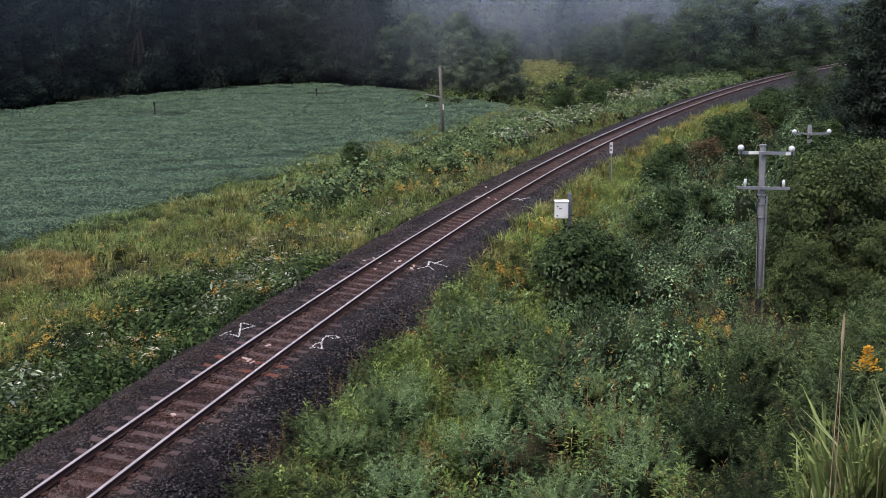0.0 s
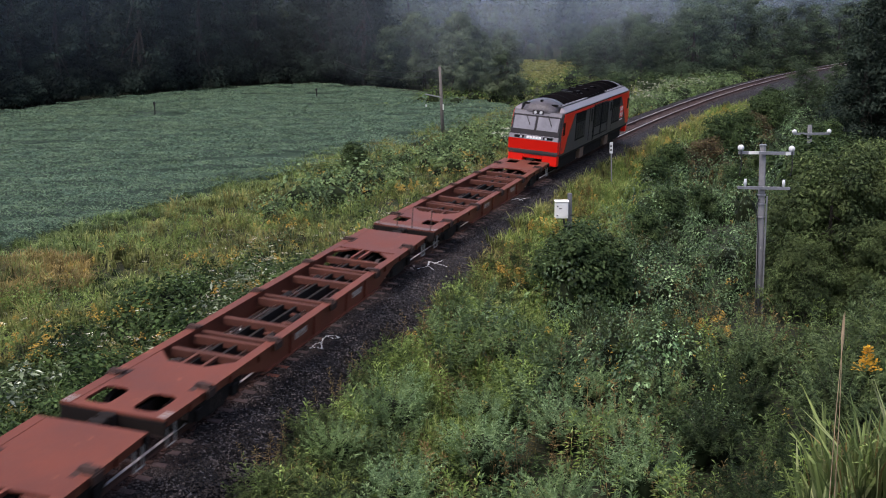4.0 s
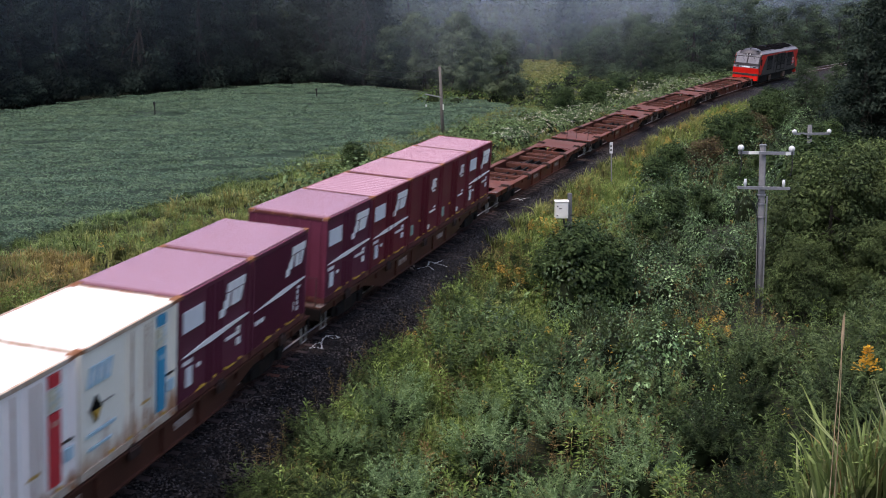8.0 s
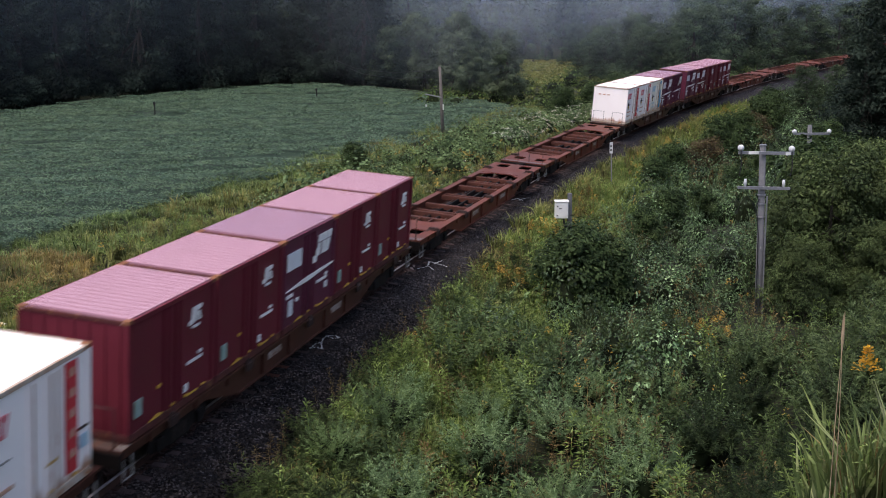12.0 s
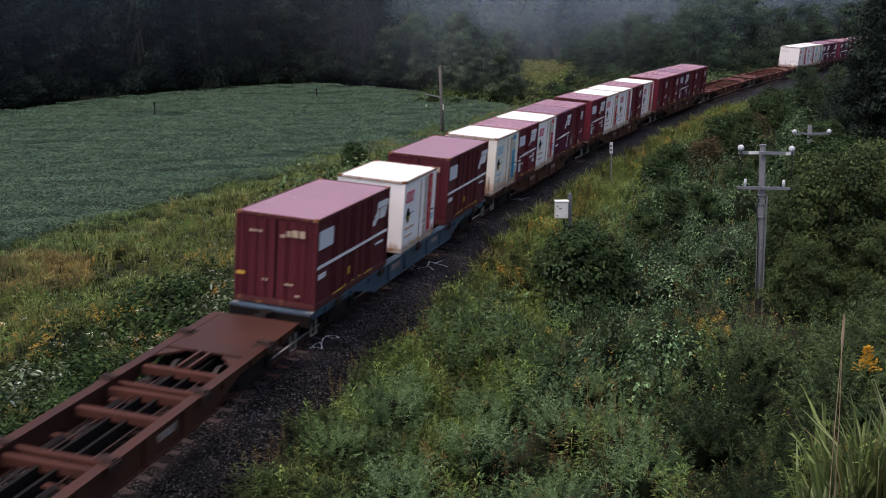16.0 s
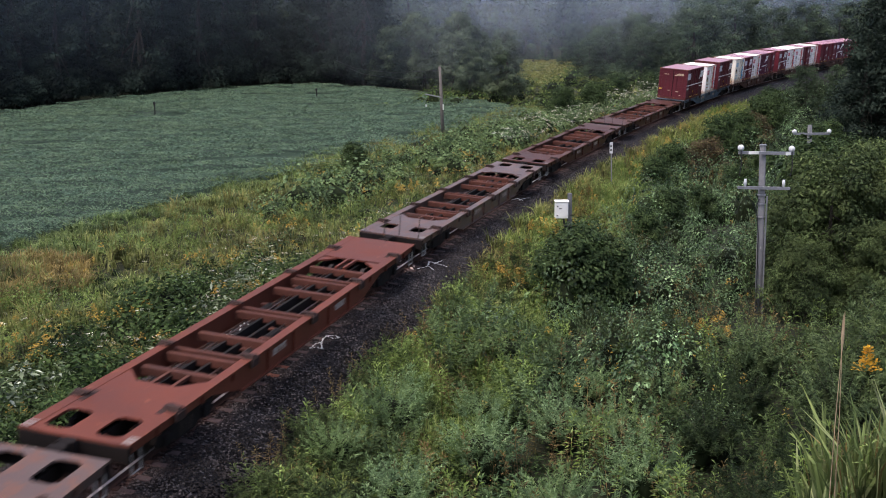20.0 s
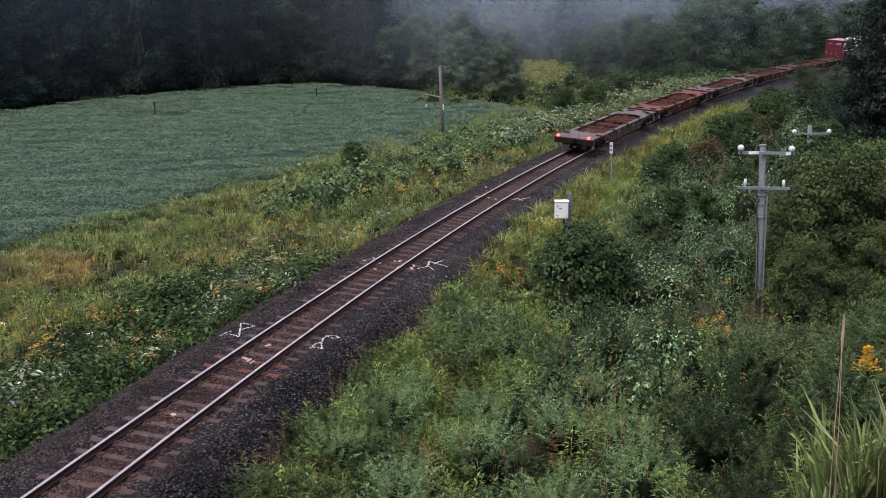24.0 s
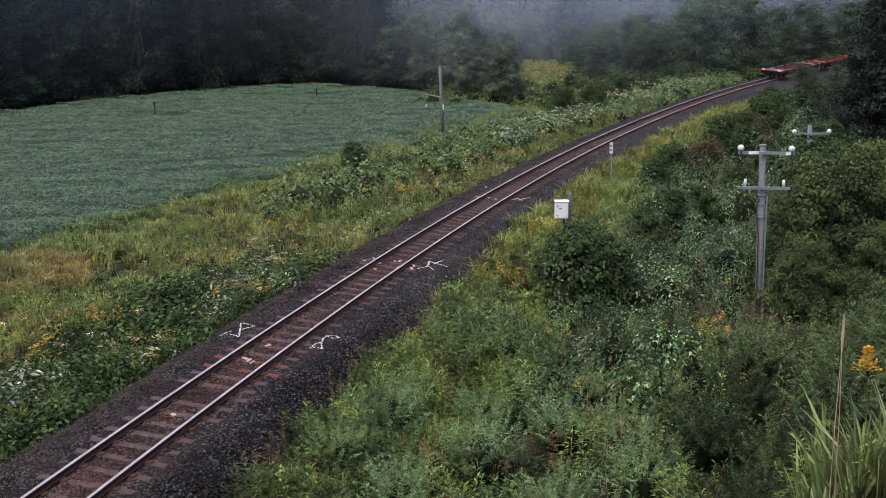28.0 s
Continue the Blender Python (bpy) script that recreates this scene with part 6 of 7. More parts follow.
    for sy in (-1, 1):
        prism(bm, [(x - 1.35, 0.44), (x - 1.2, 0.3), (x - 0.6, 0.3), (x - 0.45, 0.2), (x + 0.45, 0.2), (x + 0.6, 0.3), (x + 1.2, 0.3), (x + 1.35, 0.44), (x + 1.25, 0.62), (x + 0.5, 0.76), (x - 0.5, 0.76), (x - 1.25, 0.62)], sy * 0.92, sy * 1.06)
    box(bm, x - 0.2, x + 0.2, -0.92, 0.92, 0.35, 0.7)
    b = part("bogie", bm, M_UNDER, parent, "grimy cast bogie frame")
    for sy in (-1, 1):
        for dx in (-0.9, 0.9):
            part("axle_box", boxes((x + dx - 0.16, x + dx + 0.16, *sorted((sy * 1.0, sy * 1.14)), 0.28, 0.58), bevel=0.03), M_UNDER, b, "grimy axle box")
        for dx in (-0.22, 0.0, 0.22):
            part("spring", rod(bmesh.new(), [(x + dx, sy * 1.02, 0.26), (x + dx, sy * 1.02, 0.56)], 0.075, 8), M_SPRING, b, "dark coil spring")
    for dx in (-0.9, 0.9):
        bm = bmesh.new()
        rod(bm, [(x + dx, -0.62, 0.41), (x + dx, -0.5, 0.41)], 0.41, 18)
        rod(bm, [(x + dx, 0.5, 0.41), (x + dx, 0.62, 0.41)], 0.41, 18)
        rod(bm, [(x + dx, -0.95, 0.41), (x + dx, 0.95, 0.41)], 0.07, 8)
        part("wheelset", bm, M_WHEEL, b, "steel wheelset")
    return b


def deck_plate(k, inset=False):
    """An end deck of one plate with two rounded openings, large at the end or small and set in."""
    bm = bmesh.new()
    xs, ys = (6.5, 8.5, 8.62, 9.42, 9.54, 9.8), (-1.0, -0.88, -0.74, -0.42, -0.28, 0.28, 0.42, 0.74, 0.88, 1.0)
    if inset:
        xs, ys = (6.5, 7.95, 8.03, 8.72, 8.8, 9.8), (-1.0, -0.86, -0.78, -0.4, -0.32, 0.32, 0.4, 0.78, 0.86, 1.0)
    grid = {(i, j, h): bm.verts.new((k * x, y, z)) for i, x in enumerate(xs) for j, y in enumerate(ys) for h, z in enumerate((0.945, 0.992))}
    hole = {(i, j) for i in (1, 2, 3) for j in (1, 2, 3, 5, 6, 7)}
    corner = {(1, 1): 3, (3, 1): 2, (1, 3): 1, (3, 3): 0, (1, 5): 3, (3, 5): 2, (1, 7): 1, (3, 7): 0}
    for i in range(5):
        for j in range(9):
            if (i, j) not in hole:
                for h in (0, 1):
                    bm.faces.new([grid[i, j, h], grid[i + 1, j, h], grid[i + 1, j + 1, h], grid[i, j + 1, h]])
            elif (i, j) in corner:
                q = [(i, j), (i + 1, j), (i + 1, j + 1), (i, j + 1)]
                drop = {3: 2, 2: 3, 1: 1, 0: 0}[corner[i, j]]
                for h in (0, 1):
                    bm.faces.new([grid[a, b, h] for n, (a, b) in enumerate(q) if n != drop])
    for e in [e for e in bm.edges if len(e.link_faces) == 1 and e.verts[0].co.z == e.verts[1].co.z and e.verts[0].co.z > 0.96]:
        a, b = e.verts
        inv = {v: key for key, v in grid.items()}
        (i, j, _), (m, n, _) = inv[a], inv[b]
        bm.faces.new([a, b, grid[m, n, 0], grid[i, j, 0]])
    return bm


def gusset(x, y, dx, dy):
    """A three-cornered plate stiffening the corner between deck and side beam."""
    bm = bmesh.new()
    lo = [bm.verts.new((a, b, 0.93)) for a, b in ((x, y), (x + dx, y), (x, y + dy))]
    hi = [bm.verts.new((v.co.x, v.co.y, 0.986)) for v in lo]
    bm.faces.new(lo), bm.faces.new(hi)
    for i in range(3):
        bm.faces.new((lo[i], lo[(i + 1) % 3], hi[(i + 1) % 3], hi[i]))
    return bm


def wagon_master(paint, label, front="solid", rear="inset", railing=True):
    w = thing("container_wagon", label, "wagon", "container wagons of the train")
    for side in (1, -1):
        y = (1.0, 1.25) if side > 0 else (-1.25, -1.0)
        bm = bmesh.new()
        box(bm, -9.78, 9.78, *y, 0.945, 1.0)
        prism(bm, outline_beam(-9.75, 9.75, 0.945, 0.74, 0.36, (3.7, 5.2)), side * 1.17, side * 1.14)
        box(bm, -4.5, 4.5, *sorted((side * 1.05, side * 1.24)), 0.33, 0.36)
        part("side_beam", bm, paint, w)
        for x in (-8.6, -6.6, -5.0, -3.0, -1.3, 1.3, 3.0, 5.0, 6.6, 8.6):
            part("side_rib", boxes((x - 0.03, x + 0.03, *sorted((side * 1.172, side * 1.235)), 0.37 if abs(x) < 4.4 else 0.75, 0.944)), paint, w)
        for x in (-7.75, -3.97, 0.0, 3.97, 7.75):
            part("container_lock", boxes((x - 0.17, x + 0.17, *sorted((side * 1.02, side * 1.29)), 0.985, 1.035), (x - 0.09, x + 0.09, *sorted((side * 0.9, side * 1.27)), 1.03, 1.085),
                                         (x - 0.2, x + 0.2, *sorted((side * 1.24, side * 1.31)), 0.8, 1.0), bevel=0.012), M_LOCK, w, "dark greasy container lock")
        for x in (-2.2, 2.3):
            part("stencil_plate", boxes((x - 0.42, x + 0.42, *sorted((side * 1.168, side * 1.178)), 0.62, 0.8)), M_STENCIL, w, "pale stencilled data panel")
    part("centre_sill", boxes((-9.8, 9.8, -0.24, -0.16, 0.52, 0.8), (-9.8, 9.8, 0.16, 0.24, 0.52, 0.8), (-9.8, 9.8, -0.24, 0.24, 0.5, 0.53)), M_UNDER, w, "grimy centre sill")
    for x in (-5.35, -2.45, 2.45, 5.35):
        part("cross_beam", boxes((x - 0.1, x + 0.1, -1.0, 1.0, 0.7, 0.91), bevel=0.012), M_CROSS, w, "rust-brown cross beam darkened for the shade inside the wagon")
    for x in (-4.16, -3.76, -0.2, 0.2, 3.76, 4.16):
        part("cross_beam", boxes((x - 0.075, x + 0.075, -1.0, 1.0, 0.66, 0.885), bevel=0.012), M_CROSS, w, "rust-brown cross beam darkened for the shade inside the wagon")
    for x, y in ((-3.1, -0.6), (0.9, 0.6), (3.1, 0.55), (-1.2, -0.55)):
        part("brake_cylinder", rod(bmesh.new(), [(x - 0.4, y, 0.62), (x + 0.35, y, 0.62)], 0.16, 10), M_UNDER, w, "grimy brake cylinder")
        part("brake_lever", boxes((x + 0.35, x + 0.5, y - 0.35, y + 0.3, 0.66, 0.72), bevel=0.01), M_CROSS, w)
        part("brake_lever", boxes((x - 0.6, x - 0.45, y - 0.15, y + 0.15, 0.5, 0.76), bevel=0.01), M_CROSS, w)
    for y, zz in ((-0.5, 0.72), (0.42, 0.74), (0.75, 0.6)):
        part("brake_pipe", rod(bmesh.new(), [(-8.5, y, zz), (8.5, y, zz)], 0.02, 6), M_PIPE, w, "worn shiny brake pipe")
    z = (0.945, 0.992)
    for k, kind in ((1, front), (-1, rear)):
        if kind == "solid":
            part("end_deck", boxes((*sorted((k * 6.6, k * 9.8)), -1.0, 1.0, *z)), paint, w, "worn flat end deck plate")
            part("deck_bar", boxes((*sorted((k * 5.4, k * 6.6)), -0.17, -0.09, 0.9, 0.99)), paint, w)
            part("deck_bar", boxes((*sorted((k * 5.4, k * 6.6)), 0.09, 0.17, 0.9, 0.99)), paint, w)
        else:
            part("end_deck", deck_plate(k, kind == "inset"), paint, w, "end deck plate with two openings")
            # Paler paint along the deck end stands in for the sheen of the sky.
            if kind == "inset":
                part("end_sheen", boxes((*sorted((k * 9.42, k * 9.79)), -0.99, 0.99, 0.993, 0.998)), M_WAGON_GREY, w, "pale strip painted as sky sheen along the deck end")
            for y in (-0.26, 0.26):
                part("deck_bar", boxes((*sorted((k * 5.4, k * 6.5)), y - 0.04, y + 0.04, 0.8, 0.88)), M_CROSS, w)
        for sy in (-1, 1):
            part("gusset", gusset(k * 6.49, sy * 0.998, k * -0.62, sy * -0.5), paint, w)
            # A flat dark patch marks each recess; the deck is not cut.
            part("lock_patch", boxes((*sorted((k * 7.42, k * 8.08)), *sorted((sy * 0.86, sy * 1.0)), 0.993, 0.999)), M_LOCK, w, "dark flat patch in place of the recess beside the lock")
    # End beams take the dark colour as the shade between coupled wagons.
    for x in (-9.82, 9.72):
        part("end_beam", boxes((x, x + 0.1, -1.25, 1.25, 0.6, 0.943), bevel=0.015), M_UNDER, w, "end beam painted dark for the shade between wagons")
    for x0 in (-10.2, 9.8):
        part("coupler", boxes((x0, x0 + 0.4, -0.12, 0.12, 0.72, 0.98), (x0 + 0.1, x0 + 0.3, -0.19, 0.19, 0.7, 1.0), bevel=0.02), M_UNDER, w, "cast knuckle coupler")
        part("brake_hose", rod(bmesh.new(), [(x0 * 0.985, 0.4, 0.8), (x0 * 1.0, 0.42, 0.55), (x0 * 1.005, 0.3, 0.45)], 0.03, 6), M_BLACK, w, "black rubber brake hose")
    for y in (-1.05, 0.3) if railing else ():
        part("end_railing", rod(bmesh.new(), [(-9.72, y, 0.98), (-9.72, y, 1.82), (-9.72, y + 0.75, 1.82), (-9.72, y + 0.75, 0.98)], 0.016, 6), M_RAILING, w, "thin dark end railing")
    for sy in (-1, 1):
        for i in range(3):
            a = -9.72 + 0.13 * i
            part("hatch_mark", boxes((a, a + 0.06, *sorted((sy * 1.03, sy * 1.24)), 1.0, 1.003)), M_STIRRUP, w)
    for sx in (-1, 1):
        for sy in (-1, 1):
            part("step_stirrup", rod(bmesh.new(), [(sx * 9.65, sy * 1.2, 0.75), (sx * 9.65, sy * 1.22, 0.33), (sx * 9.3, sy * 1.22, 0.33), (sx * 9.3, sy * 1.2, 0.75)], 0.026, 6), M_STIRRUP, w, "pale grey step stirrup")
    bogie(w, -7.1), bogie(w, 7.1)
    return w


def slab(c, name, x0, x1, z0, z1, y, mt, label="", slant=0.0):
    """A painted patch on the near long side, a few millimetres proud; slant leans its ends."""
    bm = bmesh.new()
    prism(bm, [(x0, z0), (x1, z0), (x1 + slant, z1), (x0 + slant, z1)], y + 0.03, y - 0.004)
    return part(name, bm, mt, c, label)


def container(style, length, width, height, body, roof, label, doors=2):
    """A freight container; x runs along the train, its long side at -y carries the markings."""
    c = thing("freight_container", label, "container", "containers on the train")
    h, L, W = height, length / 2, width / 2
    white = style in "WVB"
    part("shell", boxes((-L + 0.03, L - 0.03, -W + 0.04, W - 0.04, 0.12, h - 0.04)), body, c)
    part("base_frame", boxes((-L, L, -W, -W + 0.1, 0.0, 0.16), (-L, L, W - 0.1, W, 0.0, 0.16), (-L, -L + 0.1, -W + 0.1, W - 0.1, 0.0, 0.16), (L - 0.1, L, -W + 0.1, W - 0.1, 0.0, 0.16), bevel=0.008), M_RUST_WHITE if white else M_FRAME, c, "rust-stained base frame")
    for sx in (-1, 1):
        for sy in (-1, 1):
            part("corner_post", boxes((*sorted((sx * L, sx * (L - 0.09))), *sorted((sy * W, sy * (W - 0.09))), 0.16, h - 0.06), bevel=0.01), body, c)
            part("corner_casting", boxes((*sorted((sx * (L + 0.004), sx * (L - 0.17))), *sorted((sy * (W + 0.004), sy * (W - 0.15))), h - 0.075, h + 0.018), bevel=0.012), M_CASTING, c, "rusty corner casting")
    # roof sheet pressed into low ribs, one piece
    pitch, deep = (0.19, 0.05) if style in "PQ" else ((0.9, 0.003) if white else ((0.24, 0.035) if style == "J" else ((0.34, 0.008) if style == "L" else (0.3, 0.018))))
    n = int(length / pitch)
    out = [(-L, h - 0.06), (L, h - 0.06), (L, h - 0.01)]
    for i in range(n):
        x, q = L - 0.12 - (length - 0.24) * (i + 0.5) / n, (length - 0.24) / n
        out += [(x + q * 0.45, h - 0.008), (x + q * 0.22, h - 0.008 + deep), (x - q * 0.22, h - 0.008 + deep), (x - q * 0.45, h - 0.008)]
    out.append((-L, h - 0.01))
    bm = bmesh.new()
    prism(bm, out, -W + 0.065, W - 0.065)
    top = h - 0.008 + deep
    # Slopes and grooves take the darker tone, as shade between the ribs.
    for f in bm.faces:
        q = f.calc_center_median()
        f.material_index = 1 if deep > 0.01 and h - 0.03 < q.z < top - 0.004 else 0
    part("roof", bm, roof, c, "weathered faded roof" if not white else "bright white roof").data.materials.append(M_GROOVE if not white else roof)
    part("top_rail", boxes((-L + 0.18, L - 0.18, -W - 0.003, -W + 0.06, h - 0.09, h + 0.004), bevel=0.008), body if not white else M_RUST_WHITE, c)
    part("top_rail", boxes((-L + 0.18, L - 0.18, W - 0.06, W + 0.003, h - 0.09, h + 0.004), bevel=0.008), body if not white else M_RUST_WHITE, c)
    for sx in (-1, 1):
        part("end_rail", boxes((*sorted((sx * (L - 0.055), sx * (L + 0.001))), -W + 0.15, W - 0.15, h - 0.08, h + 0.012), bevel=0.008), M_RUST_WHITE if white else M_FRAME, c, "rusty roof edge")
    if not white:
        for x in (-L * 0.55, L * 0.3):
            part("edge_bar", boxes((x, x + L * 0.26, -W - 0.006, -W + 0.01, 0.165, 0.205)), M_YELLOW_MARK, c, "orange painted edge bar")
    # pressed ribs and door posts on the long sides and ends
    for sy in (-1, 1):
        if style == "Q":
            xs = [-L + 0.15 + (length - 0.3) * i / 17 for i in range(18)]
        elif style == "L":
            xs = [-L + 0.12, -L + 1.3, -L + 1.55, -L + 2.2, -L + 2.75, -L + 3.0, -L + 3.6, -L + 4.15, -L + 4.4, L - 0.15]
        elif white:
            xs = [-L + 0.12, -0.12, 0.06, 0.38, 0.6, 0.82, L - 0.12]
        else:
            xs = [-L + 0.12, -0.42, -0.2, 0.06, 0.28, L - 0.12]
        for x in xs:
            part("side_rib", boxes((x - 0.035, x + 0.035, *sorted((sy * (W - 0.045), sy * (W + 0.005))), 0.17, h - 0.1), bevel=0.006), body, c)
    for x in ((-0.31, 0.17) if style in "JN" else ((-0.03, 0.5, 0.7) if white else ())):
        part("lock_rod", rod(bmesh.new(), [(x, -W - 0.014, 0.2), (x, -W - 0.014, h - 0.15)], 0.018, 6), body if not white else M_RUST_WHITE, c)
    for x in (-0.75, -0.1, 0.5, 1.3):
        part("handle", boxes((x - 0.06, x + 0.06, -W - 0.02, -W + 0.02, 0.2, 0.235)), M_YELLOW_MARK, c, "orange catch handle")
    for sx in (-1, 1):
        for i in range(7):
            y = -W + 0.22 + (width - 0.44) * i / 6
            part("end_rib", boxes((*sorted((sx * (L - 0.04), sx * (L - 0.008))), y - 0.03, y + 0.03, 0.2, h - 0.12)) if not white else boxes((*sorted((sx * (L - 0.04), sx * (L - 0.027))), y - 0.12, y + 0.12, 0.2, h - 0.12)), body, c)
    # markings on the near side: plain shapes only
    y = -W - 0.006

    def shape(name, outline, mt, label="", lift=0.0):
        part(name, prism(bmesh.new(), outline, y + 0.03, y - 0.004 - lift), mt, c, label)

    def dashes(x0, x1, z, hh, n, mt):
        """A row of short bars for writing too small to read."""
        q = (x1 - x0) / n
        for i in range(n):
            slab(c, "number_bar", x0 + q * i, x0 + q * (i + 0.72), z, z + hh, y, mt)

    def broad_emblem(x0, z0, k, mt):
        shape("logo_shape", [(x0, z0 - 0.12 * k), (x0 + 0.2 * k, z0 - 0.12 * k), (x0 + 0.28 * k, z0 + 0.16 * k), (x0 + 0.16 * k, z0 + 0.16 * k), (x0 + 0.13 * k, z0 + 0.02 * k), (x0 + 0.03 * k, z0 + 0.02 * k)], mt, "painted emblem")
        for i in range(3):
            a = x0 + (0.25 + 0.27 * i) * k
            shape("logo_shape", [(a + 0.07 * k, z0 + 0.3 * k), (a + 0.31 * k, z0 + 0.3 * k), (a + 0.35 * k, z0 + 0.46 * k), (a + 0.11 * k, z0 + 0.46 * k)], mt, "painted emblem")
            shape("logo_shape", [(a, z0), (a + (0.13, 0.22, 0.12)[i] * k, z0), (a + (0.2, 0.27, 0.27)[i] * k, z0 + 0.27 * k), (a + 0.065 * k, z0 + 0.27 * k)], mt, "painted emblem")

    def small_emblem(x0, z0, k, mt):
        shape("logo_shape", [(x0, z0), (x0 + 0.24 * k, z0), (x0 + 0.36 * k, z0 + 0.5 * k), (x0 + 0.24 * k, z0 + 0.5 * k), (x0 + 0.16 * k, z0 + 0.12 * k), (x0 + 0.02 * k, z0 + 0.12 * k)], mt, "painted emblem")
        shape("logo_shape", [(x0 + 0.34 * k, z0 + 0.04 * k), (x0 + 0.45 * k, z0 + 0.04 * k), (x0 + 0.53 * k, z0 + 0.38 * k), (x0 + 0.74 * k, z0 + 0.38 * k), (x0 + 0.77 * k, z0 + 0.5 * k), (x0 + 0.44 * k, z0 + 0.5 * k)], mt, "painted emblem")
        shape("logo_shape", [(x0 + 0.62 * k, z0 + 0.04 * k), (x0 + 0.74 * k, z0 + 0.04 * k), (x0 + 0.68 * k, z0 + 0.3 * k), (x0 + 0.58 * k, z0 + 0.3 * k)], mt, "painted emblem")

    def leaning_strokes(x0, z0, k, mt):
        for i in range(3):
            a = x0 + 0.27 * i * k
            shape("logo_shape", [(a, z0), (a + 0.19 * k, z0), (a + 0.29 * k, z0 + 0.36 * k), (a + 0.1 * k, z0 + 0.36 * k)], mt, "painted emblem")
            shape("logo_gap", [(a + 0.08 * k, z0 + 0.08 * k), (a + 0.13 * k, z0 + 0.08 * k), (a + 0.19 * k, z0 + 0.28 * k), (a + 0.14 * k, z0 + 0.28 * k)], M_MARK, "", 0.003)
    if style == "J":
        small_emblem(0.62, 1.74, 0.72, M_MARK)
        dashes(0.78, 1.12, 1.64, 0.05, 3, M_MARK)
        dashes(0.55, 1.25, 0.88, 0.06, 6, M_MARK)
        slab(c, "number_bar", 1.05, 1.2, 1.0, 1.06, y, M_MARK)
        slab(c, "label_plate", -1.62, -1.36, 0.45, 0.8, y, M_LABEL, "pale green label plate")
        slab(c, "label_plate", 0.42, 0.56, 0.3, 0.46, y, M_MARK)
        slab(c, "label_plate", -0.72, -0.6, 0.78, 0.84, y, M_YELLOW_MARK)
    elif style in "NP":
        slab(c, "notice_panel", -1.7, -0.72, 1.66, 2.12, y, M_PANEL, "white notice panel")
        shape("stripe", [(-1.74, 1.12), (-0.3, 1.1), (1.72, 1.2), (1.72, 1.235), (-0.3, 1.235)], M_MARK, "white tapering stripe")
        broad_emblem(0.12, 1.66, 1.22, M_MARK)
        dashes(-1.66, -1.2, 0.93, 0.08, 3, M_MARK)
        slab(c, "label_plate", -1.5, -1.24, 0.42, 0.84, y, M_PANEL, "white label plate")
        dashes(0.5, 1.3, 0.86, 0.07, 6, M_MARK)
        slab(c, "number_bar", 1.1, 1.28, 0.96, 1.03, y, M_MARK)
        slab(c, "number_bar", 1.1, 1.3, 0.6, 0.76, y, M_MARK)
        slab(c, "number_bar", -0.98, -0.84, 0.72, 0.8, y, M_MARK)
    elif style == "Q":
        broad_emblem(0.3, 1.66, 1.22, M_MARK)
        shape("stripe", [(-1.7, 1.1), (0.2, 1.1), (1.72, 1.19), (1.72, 1.225), (0.2, 1.235)], M_MARK, "white tapering stripe")
        dashes(-1.62, -1.05, 0.74, 0.1, 4, M_MARK)
        for z0 in (0.4, 0.55, 0.7, 0.85):
            slab(c, "number_bar", 1.18, 1.26, z0, z0 + 0.1, y, M_MARK)
        slab(c, "number_bar", 0.9, 0.95, 0.45, 0.7, y, M_MARK)
        slab(c, "number_bar", 1.22, 1.4, 1.0, 1.06, y, M_MARK)
    elif style == "L":
        slab(c, "notice_panel", -2.9, -1.85, 1.72, 2.24, y, M_PANEL, "white notice panel")
        slab(c, "stripe", -2.98, 2.9, 1.17, 1.25, y, M_MARK, "white stripe")
        broad_emblem(1.55, 1.72, 1.18, M_MARK)
        dashes(-2.85, -2.25, 0.86, 0.14, 3, M_MARK)
        dashes(1.9, 2.55, 0.9, 0.06, 5, M_MARK)
        slab(c, "label_plate", -0.5, -0.38, 0.5, 0.72, y, M_YELLOW_MARK, "rust-stained orange plate")
        # doors and marks on its rear end
        e = -L - 0.004
        for yy in (-0.62, 0.0, 0.62):
            part("door_seam", boxes((e - 0.008, e + 0.004, yy - 0.02, yy + 0.02, 0.2, h - 0.12)), M_BLACK if yy == 0 else body, c)
        for yy in (-0.9, -0.3, 0.3, 0.9):
            part("lock_rod", rod(bmesh.new(), [(e - 0.02, yy, 0.2), (e - 0.02, yy, h - 0.14)], 0.016, 6), body, c)
        for yy, zz, ww, hh in ((0.62, 2.1, 0.1, 0.07), (0.76, 2.1, 0.1, 0.07), (0.48, 2.1, 0.1, 0.07), (-0.36, 2.12, 0.18, 0.16), (-0.58, 2.14, 0.18, 0.2), (-0.8, 2.14, 0.18, 0.2), (-0.2, 2.04, 0.14, 0.1), (0.3, 0.72, 0.16, 0.07), (-0.42, 0.66, 0.3, 0.05), (-0.7, 0.36, 0.14, 0.06)):
            part("number_bar", boxes((e - 0.012, e - 0.002, yy - ww / 2, yy + ww / 2, zz - hh / 2, zz + hh / 2)), M_TAN_MARK, c)
        part("label_plate", boxes((e - 0.012, e - 0.002, 0.9, 1.18, 0.78, 0.88)), M_YELLOW_MARK, c, "orange label plate")
    else:
        mt = M_BLUE_MARK if style == "B" else M_RED_MARK
        soft = M_PALE_BLUE if style == "B" else M_PINK
        x1 = 1.0
        if style == "V":
            slab(c, "stripe", x1, x1 + 0.36, 0.3, 2.36, y, mt, "coloured vertical stripe")
